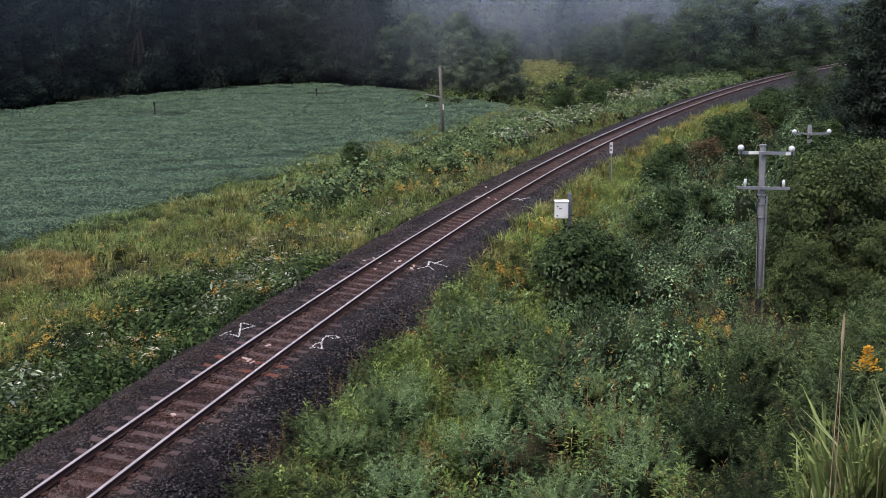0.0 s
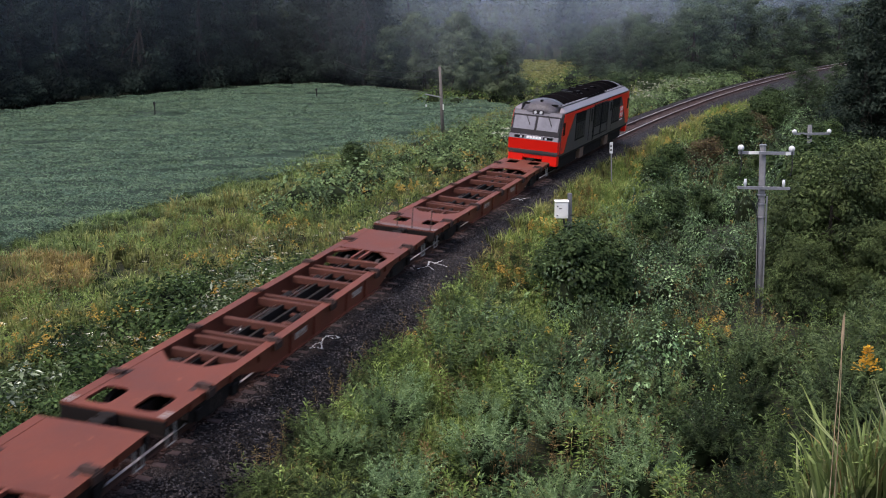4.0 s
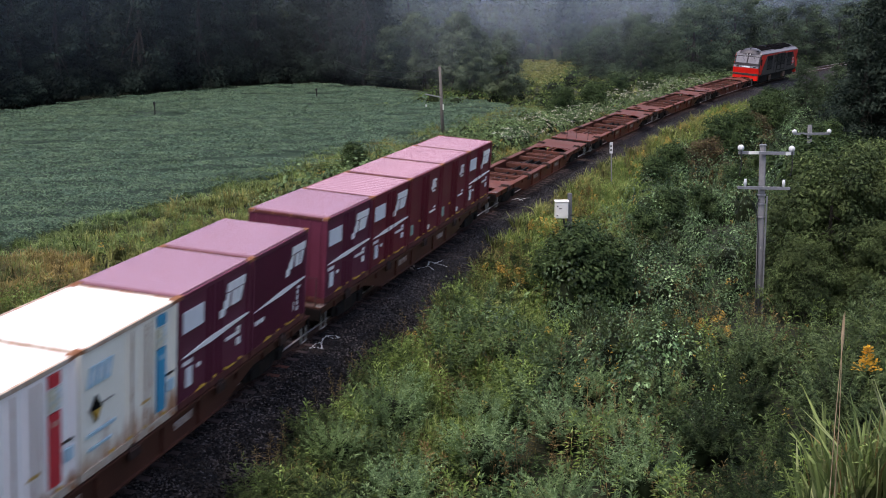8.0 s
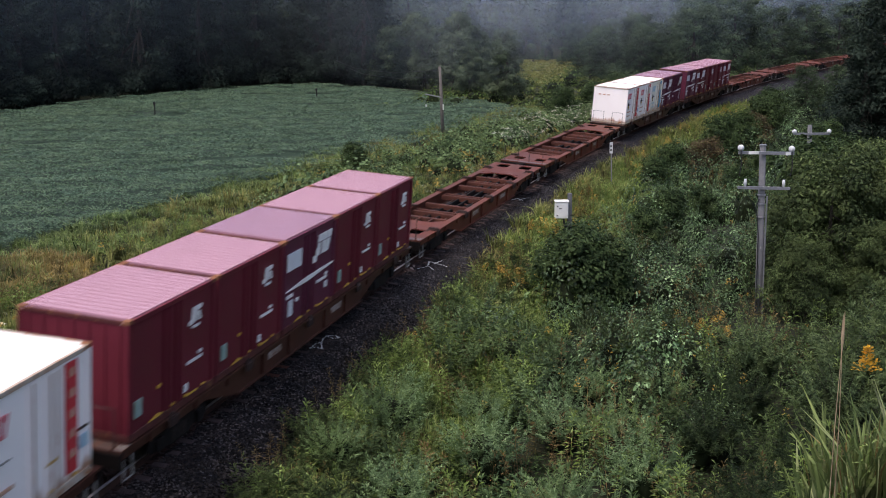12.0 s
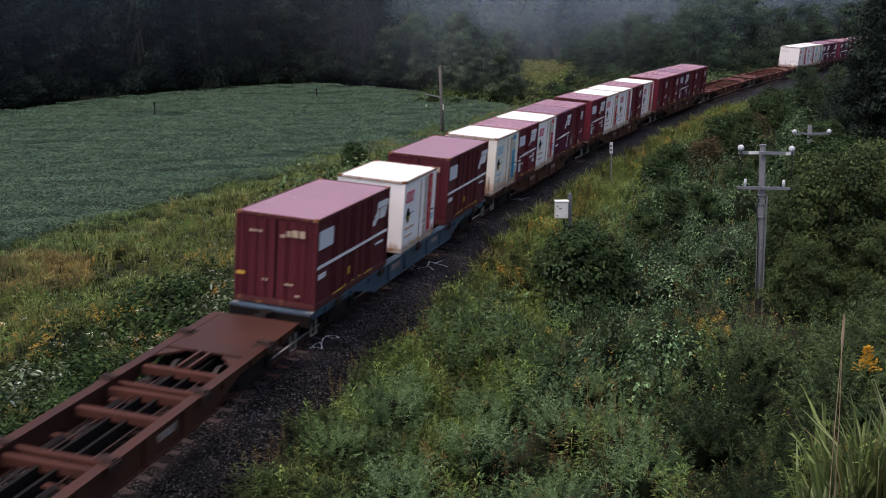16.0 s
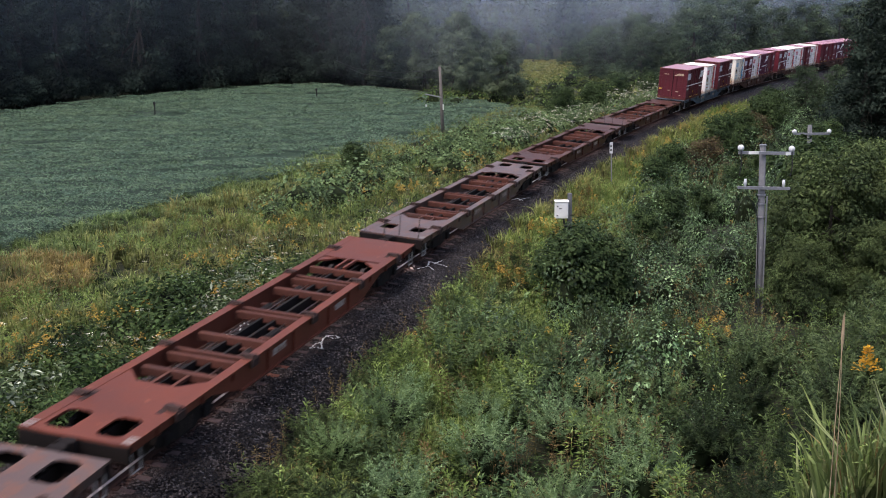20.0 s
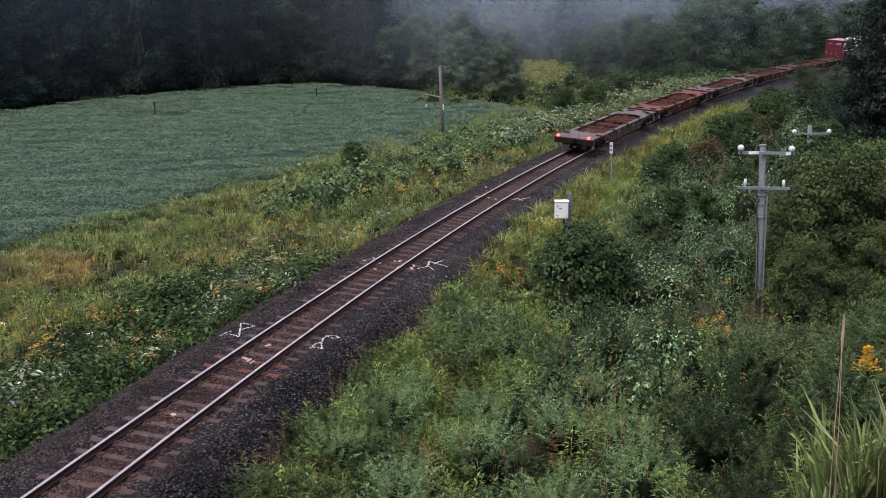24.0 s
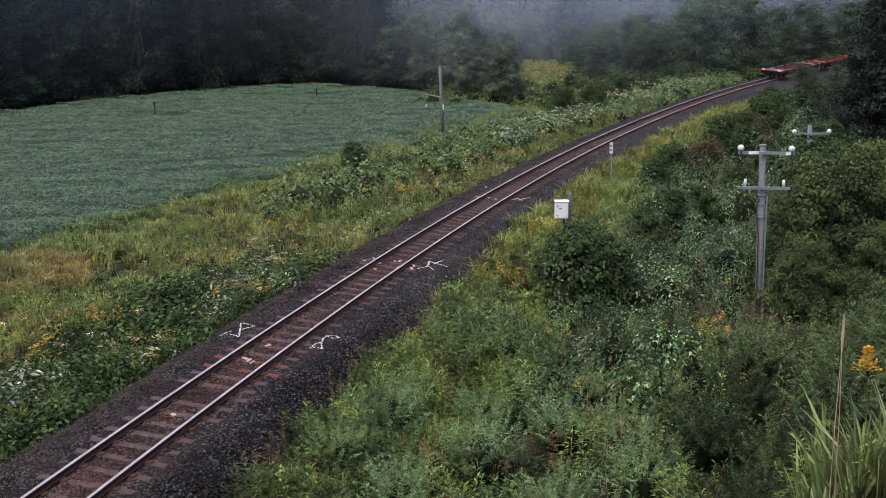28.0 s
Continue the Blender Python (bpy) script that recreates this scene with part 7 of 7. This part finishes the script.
            for k in range(5):
                shape("stripe_emblem", [(x1 + 0.1, 0.56 + 0.38 * k), (x1 + 0.26, 0.6 + 0.38 * k), (x1 + 0.24, 0.76 + 0.38 * k), (x1 + 0.12, 0.72 + 0.38 * k)], M_PINK, "", 0.004)
        else:
            slab(c, "stripe", x1, x1 + 0.34, 0.32, 1.66, y, mt, "coloured vertical stripe")
            slab(c, "stripe", x1, x1 + 0.34, 2.14, 2.36, y, mt, "coloured vertical stripe")
            slab(c, "picture_patch", x1 - 0.02, x1 + 0.36, 1.7, 2.1, y, M_PICTURE, "small printed yellow and blue picture")
            for k in range(3):
                slab(c, "stripe_emblem", x1 + 0.06 + 0.08 * k, x1 + 0.11 + 0.08 * k, 1.42, 1.52, y - 0.004, soft)
        leaning_strokes(-1.6, 1.72, 1.05, soft if style == "B" else M_ROSE)
        shape("hazard_diamond", [(-1.3, 1.0), (-1.12, 1.26), (-1.3, 1.52), (-1.48, 1.26)], M_BLACK, "black diamond sign")
        shape("hazard_colour", [(-1.3, 1.03), (-1.15, 1.25), (-1.45, 1.25)], M_YELLOW_MARK, "", 0.004)
        slab(c, "catch_rod", -1.08, -0.7, 1.3, 1.315, y, M_STIRRUP, "thin grey catch rod")
        dashes(-1.62, -0.6, 0.78, 0.06, 7, soft)
        dashes(-1.55, -0.75, 0.5, 0.05, 5, soft)
        dashes(0.35, 0.75, 0.72, 0.05, 2, M_YELLOW_MARK)
        slab(c, "label_plate", 1.46, 1.72, 0.62, 0.86, y, M_PALE_BLUE, "pale blue label")
        dashes(1.42, 1.76, 0.98, 0.04, 3, M_RAILING)
        e = -L + 0.02
        for yy in (0.78, 0.48, 0.18):
            part("number_bar", boxes((e - 0.012, e, yy - 0.1, yy + 0.08, 1.9, 1.98)), soft, c)
    return c


def loco_x(z):
    """How far forward the cab end reaches at height z."""
    return 9.45 - 0.40 * max(0.0, z - 2.15) - 0.9 * max(0.0, z - 3.5) + 0.05 * min(0.0, z - 1.6)


def build_loco():
    w = thing("diesel_locomotive", "red and grey diesel locomotive with a sooty dark roof", "locomotive")
    # body shell up to the gutter
    ring = [(-1.44, 1.18), (-1.47, 1.3), (-1.47, 2.15), (-1.455, 3.42), (-1.42, 3.5), (1.42, 3.5), (1.455, 3.42), (1.47, 2.15), (1.47, 1.3), (1.44, 1.18)]
    bm = bmesh.new()
    rings = []
    for k in (-1, -0.95, 0.95, 1):
        rings.append([bm.verts.new((math.copysign(loco_x(z) - (0.0 if abs(k) == 1 else 0.28), k), y * (0.95 if abs(k) == 1 else 1), z)) for y, z in ring])
    n = len(ring)
    for a, b in zip(rings, rings[1:]):
        for i in range(n):
            bm.faces.new((a[i], a[(i + 1) % n], b[(i + 1) % n], b[i]))
    bm.faces.new(rings[0]), bm.faces.new(rings[-1][::-1])
    part("body", bm, M_LOCO_GREY, w, "warm grey body shell")
    # pale sloping shoulders along both sides
    for sy in (-1, 1):
        bm = bmesh.new()
        sec = [(1.475, 3.5), (1.47, 3.56), (1.2, 3.79), (1.12, 3.8), (1.12, 3.5)]
        aa = [bm.verts.new((-8.62 + (0.3 if z > 3.7 else 0), sy * y, z)) for y, z in sec]
        bb = [bm.verts.new((8.62 - (0.3 if z > 3.7 else 0), sy * y, z)) for y, z in sec]
        bm.faces.new(aa), bm.faces.new(bb[::-1])
        for i in range(5):
            bm.faces.new((aa[i], aa[(i + 1) % 5], bb[(i + 1) % 5], bb[i]))
        part("roof_shoulder", bm, M_LOCO_SHOULDER, w, "pale grey sloping roof shoulder")
        part("gutter", boxes((-8.75, 8.75, *sorted((sy * 1.462, sy * 1.487)), 3.475, 3.505)), M_BLACK, w, "black gutter line")
        part("gutter", boxes((-8.5, 8.5, *sorted((sy * 1.12, sy * 1.185)), 3.8, 3.812)), M_BLACK, w, "black gutter line")
        for x0, x1 in ((-8.2, -2.2), (3.0, 8.2)):
            part("bolt_strip", boxes((x0, x1, *sorted((sy * 0.9, sy * 1.115)), 3.79, 3.85)), M_LOCO_PALE, w, "pale bolted strip")
        for i in range(22):
            x = -8.0 + 16 * i / 21
            part("bolt_head", boxes((x - 0.05, x + 0.05, *sorted((sy * 0.98, sy * 1.05)), 3.845, 3.885)), M_BLACK, w)
    # arched sooty roof between them; dusty half-domes round it down to both ends
    def arch(stations, name, mt, label):
        bm = bmesh.new()
        rings = []
        for x, ry, rz in stations:
            rings.append([bm.verts.new((x, 1.12 * ry * math.cos(a), 3.44 + 0.7 * rz * math.sin(a) ** 0.8)) for a in [math.pi * i / 14 for i in range(15)]])
        for a, b in zip(rings, rings[1:]):
            for i in range(14):
                bm.faces.new((a[i], a[i + 1], b[i + 1], b[i]))
        bm.faces.new(rings[0]), bm.faces.new(rings[-1][::-1])
        part(name, bm, mt, w, label, smooth=True)
    arch([(-7.4, 1, 1), (-2.4, 1, 1), (-2.35, 1.03, 1.04), (2.6, 1.03, 1.04), (2.65, 1, 1), (7.4, 1, 1)], "roof", M_LOCO_ROOF, "sooty black arched roof")
    for k in (-1, 1):
        arch([(k * 7.39, 1.0, 1.0), (k * 7.8, 1.0, 0.985), (k * 8.2, 0.97, 0.93), (k * 8.55, 0.9, 0.8), (k * 8.78, 0.8, 0.6), (k * 8.92, 0.66, 0.34), (k * 8.97, 0.5, 0.12)], "roof_dome", M_LOCO_DOME, "dusty grey rounded roof end")
    for x in (-1.9, 0.0, 1.9):
        bm = bmesh.new()
        for rr, z0, z1 in ((0.64, 3.9, 4.165), (0.54, 3.95, 4.165)):
            n = 24
            lo = [bm.verts.new((x + rr * math.cos(6.283 * i / n), rr * math.sin(6.283 * i / n), z0)) for i in range(n)]
            hi = [bm.verts.new((x + rr * math.cos(6.283 * i / n), rr * math.sin(6.283 * i / n), z1)) for i in range(n)]
            for i in range(n):
                bm.faces.new((lo[i], lo[(i + 1) % n], hi[(i + 1) % n], hi[i]))
            if rr > 0.6:
                rim = hi
        for i in range(n):
            bm.faces.new((rim[i], rim[(i + 1) % n], hi[(i + 1) % n], hi[i]))
        part("fan_ring", bm, M_LOCO_ROOF, w, "sooty raised fan ring", smooth=False)
        part("fan_opening", rod(bmesh.new(), [(x, 0, 4.0), (x, 0, 4.15)], 0.53, 20), M_BLACK, w, "black roof fan opening")
    for x in (-5.6, -3.6, 3.4, 5.4):
        part("roof_seam", rod(bmesh.new(), [(x, 1.13 * math.cos(math.pi * i / 12), 3.45 + 0.705 * math.sin(math.pi * i / 12) ** 0.8) for i in range(13)], 0.025, 5), M_BLACK, w)
    part("exhaust_box", boxes((-3.4, -2.85, -0.35, 0.35, 4.1, 4.2), bevel=0.03), M_BLACK, w, "black exhaust box")
    for x, y in ((-2.0, -0.62), (-2.35, -0.5), (3.1, 0.5)):
        part("roof_debris", boxes((x - 0.13, x + 0.1, y - 0.07, y + 0.07, 3.98, 4.07), bevel=0.02), M_LOCO_PALE, w)
    for k in (-1, 1):
        # cab end: windscreens, bands, red nose
        def face(name, y0, y1, z0, z1, off, mt, label=""):
            bm = bmesh.new()
            lo, hi = off if isinstance(off, tuple) else (off, off)
            f = [bm.verts.new((k * (loco_x(z) + o), y, z)) for y, z, o in ((y0, z0, lo), (y1, z0, lo), (y1, z1, hi), (y0, z1, hi))]
            g = [bm.verts.new((k * (loco_x(z) - 0.03), y, z)) for y, z in ((y0, z0), (y1, z0), (y1, z1), (y0, z1))]
            bm.faces.new(f), bm.faces.new(g[::-1])
            for i in range(4):
                bm.faces.new((f[i], g[i], g[(i + 1) % 4], f[(i + 1) % 4]))
            return part(name, bm, mt, w, label)
        face("nose_panel", -1.4, 1.4, 1.42, 2.02, (0.01, 0.12), M_LOCO_RED, "signal red nose panel")
        face("bumper_line", -1.42, 1.42, 1.28, 1.42, 0.05, M_LOCO_GREY, "dark grey line under the nose")
        face("lamp_band", -1.4, 1.4, 2.02, 2.24, (0.12, 0.05), M_LOCO_PALE, "pale grey lamp band")
        face("lower_window_band", -1.38, 1.38, 2.24, 2.5, 0.012, M_LOCO_SLATE, "dark slate band below the windscreens")
        face("window_frame", -1.37, 1.37, 2.5, 3.3, 0.008, M_LOCO_SLATE, "dark slate windscreen surround")
        face("brow", -1.35, 1.35, 3.3, 3.5, 0.014, M_LOCO_PALE, "pale grey brow above the windscreens")
        for y0, y1 in ((-1.28, -0.07), (0.07, 1.28)):
            face("windscreen", y0, y1, 2.52, 3.22, 0.022, M_GLASS, "windscreen coloured pale for the sky it reflects")
        for y in (-0.62, 0.62):
            zt, zb = 3.3, 2.78
            part("wiper", rod(bmesh.new(), [(k * (loco_x(zt) + 0.05), y, zt), (k * (loco_x(zb) + 0.06), y - 0.28, zb)], 0.022, 5), M_BLACK, w, "black wiper arm")
        part("top_lamp_box", boxes((*sorted((k * (loco_x(3.55) - 0.05), k * (loco_x(3.55) + 0.14))), -0.33, 0.33, 3.34, 3.58), bevel=0.02), M_LOCO_SLATE, w, "dark headlamp box")
        for y in (-0.16, 0.16):
            part("top_lamp", rod(bmesh.new(), [(k * (loco_x(3.55) + 0.1), y, 3.46), (k * (loco_x(3.55) + 0.155), y, 3.46)], 0.085, 12), M_LENS, w, "round headlamp glass")
        for y in (-0.82, 0.82):
            part("lamp_cluster", boxes((*sorted((k * 9.45, k * 9.565)), y - 0.27, y + 0.27, 2.05, 2.2), bevel=0.015), M_BLACK, w, "black lamp cluster")
            part("lamp", rod(bmesh.new(), [(k * 9.54, y * 0.86, 2.12), (k * 9.58, y * 0.86, 2.12)], 0.065, 10), M_LENS, w, "round lamp glass")
        for i in range(5):
            part("number_bar", boxes((*sorted((k * 9.5, k * 9.56)), -0.42 + 0.17 * i, -0.29 + 0.17 * i, 2.06, 2.19)), M_MARK, w)
        part("skirt", boxes((*sorted((k * 9.0, k * 9.42)), -1.4, -0.55, 0.62, 1.27), (*sorted((k * 9.0, k * 9.42)), 0.55, 1.4, 0.62, 1.27), (*sorted((k * 9.05, k * 9.4)), -0.55, 0.55, 0.95, 1.27), bevel=0.03), M_LOCO_RED, w, "red buffer skirt with a coupler gap")
        part("coupler", boxes((*sorted((k * 9.3, k * 9.9)), -0.12, 0.12, 0.72, 0.98), (*sorted((k * 9.6, k * 9.85)), -0.2, 0.2, 0.7, 1.0), bevel=0.02), M_UNDER, w, "cast knuckle coupler")
        part("whistle", boxes((*sorted((k * 8.3, k * 8.55)), -0.06, 0.06, 3.95, 4.12), bevel=0.02), M_BLACK, w)
        part("roof_grille", boxes((*sorted((k * 8.35, k * 8.6)), -0.95, -0.6, 3.82, 3.92), (*sorted((k * 8.35, k * 8.6)), 0.6, 0.95, 3.82, 3.92), bevel=0.02), M_BLACK, w)
        for sy in (-1, 1):
            # red wrap-round of the cab side, wide at the top and narrow at the sill
            bm = bmesh.new()
            o = 1.476
            prism(bm, [(k * 9.1, 1.3), (k * 8.35, 1.3), (k * 7.75, 2.1), (k * 6.2, 3.47), (k * 8.72, 3.47), (k * 9.14, 2.15)], sy * o, sy * (o - 0.012))
            part("cab_side_panel", bm, M_LOCO_RED, w, "signal red cab side")
            part("cab_corner", boxes((*sorted((k * 9.1, k * 9.4)), *sorted((sy * 1.39, sy * 1.452)), 1.3, 2.02), bevel=0.02), M_LOCO_RED, w)
            part("cab_window", boxes((*sorted((k * 8.45, k * 8.93)), *sorted((sy * 1.47, sy * 1.484)), 2.3, 3.0)), M_BLACK, w, "black cab side window")
    for sy in (-1, 1):
        def side(name, x0, x1, z0, z1, mt, label="", off=1.48):
            return part(name, boxes((x0, x1, *sorted((sy * (off - 0.03), sy * off)), z0, z1)), mt, w, label)
        for x0, x1 in ((-6.0, -3.7), (3.7, 6.0)):
            side("engine_window", x0, x1, 2.8, 3.3, M_BLACK, "black engine room intake", 1.482)
            side("grille_panel", x0 + 0.02, x1 - 0.02, 1.7, 2.78, M_BLACK, "dark framed grille panel", 1.479)
            for i in range(4):
                side("grille", x0 + 0.1 + 0.54 * i, x0 + 0.56 + 0.54 * i, 1.8, 2.7, M_LOCO_SLATE, "", 1.486)
        for x0 in (-1.3, 0.6):
            side("radiator_panel", x0, x0 + 1.7, 1.42, 3.3, M_BLACK, "tall dark radiator panel", 1.48)
            side("lower_panel", x0 + 0.08, x0 + 1.62, 1.5, 1.98, M_LOCO_GREY, "", 1.486)
            for i in range(17):
                side("louvre", x0 + 0.1, x0 + 1.6, 2.08 + 0.07 * i, 2.115 + 0.07 * i, M_LOCO_SLATE, "", 1.49)
        side("grille_post", 0.42, 0.58, 1.4, 3.4, M_BLACK, "black post between the grilles", 1.49)
        side("grille_post", -1.6, -1.32, 1.25, 3.4, M_BLACK, "black post beside the grilles", 1.484)
        side("side_door", -2.6, -1.75, 1.4, 3.3, M_LOCO_GREY, "grey engine room door", 1.484)
        side("door_window", -2.35, -1.95, 2.45, 3.2, M_BLACK, "dark door window", 1.49)
        side("side_door", 2.45, 3.6, 1.4, 3.3, M_LOCO_GREY, "grey engine room door", 1.483)
        side("door_window", 2.95, 3.4, 2.62, 3.2, M_BLACK, "dark door window", 1.489)
        for x in (2.36, 3.64, -2.68):
            side("panel_joint", x, x + 0.05, 1.3, 3.4, M_BLACK, "", 1.476)
        # red wedges under the gutter
        for x0, x1 in ((-6.9, -1.3), (2.2, 6.9)):
            bm = bmesh.new()
            prism(bm, [(x0, 3.3), (x1, 3.3), (x1 + 0.3 if x1 < 0 else x1, 3.475), (x0 if x1 < 0 else x0 - 0.3, 3.475)], sy * 1.474, sy * 1.465)
            part("red_stripe", bm, M_LOCO_RED, w, "red stripe below the gutter")
        side("red_stripe", -1.2, 2.1, 3.39, 3.47, M_LOCO_RED, "", 1.474)
        # emblem patch
        ex = 6.25 if sy < 0 else -7.2
        for z0 in (1.86, 2.26):
            side("emblem_patch", ex - 0.05, ex + 1.0, z0 - 0.01, z0 + 0.38, M_LOCO_RED, "red emblem patch", 1.478)
            for i in range(3):
                side("emblem_bar", ex + 0.08 + 0.28 * i, ex + 0.3 + 0.28 * i, z0 + 0.06, z0 + 0.31, M_MARK, "", 1.482)
                side("emblem_gap", ex + 0.13 + 0.28 * i, ex + 0.25 + 0.28 * i, z0 + (0.06 if i != 1 else 0.17), z0 + (0.2 if i != 1 else 0.26), M_RED_MARK, "", 1.486)
        side("emblem_bar", ex, ex + 0.95, 1.7, 1.76, M_MARK, "", 1.478)
        side("cab_number", *((-8.9, -8.8) if sy < 0 else (8.8, 8.9)), 1.5, 1.62, M_LOCO_PALE, "", 1.482)
        for x in (-3.5, 3.2):
            part("fuel_tank", boxes((x - 0.45, x + 0.45, *sorted((sy * 0.95, sy * 1.36)), 0.42, 1.12), bevel=0.03), M_TANK, w, "dusty brown under-floor box")
        # Dark boxes added beside the bogies to fill in the shade there.
        for x0, x1 in ((-8.3, -4.2), (-2.4, 2.4), (4.2, 8.3)):
            part("side_frame", boxes((x0, x1, *sorted((sy * 0.98, sy * 1.2)), 0.34, 0.86), bevel=0.04), M_UNDER, w, "bogie side frame kept black for the shade under the floor")
        part("sill", boxes((-9.05, 9.05, *sorted((sy * 1.3, sy * 1.45)), 1.08, 1.19)), M_UNDER, w, "dark underframe sill")
    part("underframe", boxes((-8.9, 8.9, -1.2, 1.2, 0.85, 1.17)), M_UNDER, w, "dark underframe")
    for x in (-6.3, 0.0, 6.3):
        bogie(w, x)
    return w


# containers on each wagon, from its front end to its rear
LOADS = {5: "NJJNP", 6: "QPBWV", 9: "JJPJJ", 10: "VJVWN", 11: "JQWNB", 12: "LVL"}


def build_train():
    loco = build_loco()
    MOVERS.append((loco, LOCO_REAR_S + 9.45, Matrix.Identity(4)))
    masters = {"red": wagon_master(M_WAGON_RED, "empty flat container wagon in rusty red-brown paint", "solid", "open", False),
               "railed": wagon_master(M_WAGON_RED, "empty rusty red wagon with a railing at its rear", "solid", "solid"),
               "dark": wagon_master(M_WAGON_DARK, "empty flat container wagon in dark rusty paint", "solid", "open", False),
               "brown": wagon_master(M_WAGON_DARK, "empty dark rusty wagon with a railing at its rear", "solid", "solid"),
               "grey": wagon_master(M_WAGON_GREY, "empty flat container wagon in worn grey-brown paint", "open", "inset"),
               "loaded": wagon_master(M_WAGON_DARK, "loaded flat container wagon in dark rusty paint"),
               "blue": wagon_master(M_WAGON_BLUE, "loaded flat container wagon in blue-grey paint", "solid", "solid", False),
               "first": wagon_master(M_WAGON_RED, "empty rusty red wagon with open-cornered end decks", "open", "inset"),
               "tail": wagon_master(M_WAGON_GREY, "last grey-brown container wagon with lit red tail lamps", "open", "solid")}
    for y in (-1.0, 1.0):
        part("tail_lamp", boxes((-9.93, -9.83, y - 0.07, y + 0.07, 1.0, 1.15), bevel=0.02), M_TAIL, masters["tail"], "lit red tail lamp")
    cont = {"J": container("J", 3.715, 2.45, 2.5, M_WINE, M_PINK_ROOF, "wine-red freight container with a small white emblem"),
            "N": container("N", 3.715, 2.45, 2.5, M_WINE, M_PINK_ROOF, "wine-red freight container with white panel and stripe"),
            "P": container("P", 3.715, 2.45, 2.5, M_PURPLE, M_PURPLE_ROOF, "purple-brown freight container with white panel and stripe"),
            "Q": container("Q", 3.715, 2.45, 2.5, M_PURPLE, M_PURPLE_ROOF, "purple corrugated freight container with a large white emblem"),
            "V": container("V", 3.715, 2.45, 2.5, M_WHITE_BOX, M_WHITE_ROOF, "white refrigerated container with a full-height red stripe"),
            "W": container("W", 3.715, 2.45, 2.5, M_WHITE_BOX, M_WHITE_ROOF, "white refrigerated container with a broken red stripe"),
            "B": container("B", 3.715, 2.45, 2.5, M_CREAM_BOX, M_WHITE_ROOF, "cream-white refrigerated container with a blue stripe"),
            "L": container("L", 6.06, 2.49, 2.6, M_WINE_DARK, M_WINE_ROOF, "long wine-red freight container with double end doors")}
    used = set()

    def take(pool, key):
        if key in used:
            return copy_thing(pool[key], Matrix.Identity(4))
        used.add(key)
        return pool[key]
    style = {1: "first", 3: "railed", 5: "loaded", 6: "loaded", 7: "first", 8: "first", 9: "loaded", 10: "loaded", 11: "loaded", 12: "blue", 13: "brown", 14: "dark", 15: "grey", 17: "tail"}
    for i in range(1, 18):
        mid = FIRST_END_S - WAGON_PITCH * (i - 0.5)
        MOVERS.append((take(masters, style.get(i, "red")), mid, Matrix.Identity(4)))
        load = LOADS.get(i, "")
        if load == "LVL":
            for key, x in (("L", 6.5), ("V", 0.0), ("L", -6.5)):
                MOVERS.append((take(cont, key), mid, Matrix.Translation((x, 0, 1.03))))
        else:
            for k, key in enumerate(load):
                MOVERS.append((take(cont, key), mid, Matrix.Translation((7.62 - 3.81 * k, 0, 1.03))))


def motions():
    """Everything on the train rolls along the track."""
    for ob, mid, local in MOVERS:
        walk(ob, [(t, vehicle_pose(gaining(mid + arc_at(t))) @ local) for t in TIMES])


build_ground()
bed = build_ballast()
build_rails()
build_stones()
build_field()
build_undergrowth()
build_clearing()
build_far_woods()
build_trees()
build_mist()
build_fixtures()
build_train()
build_sleepers(bed)
motions()
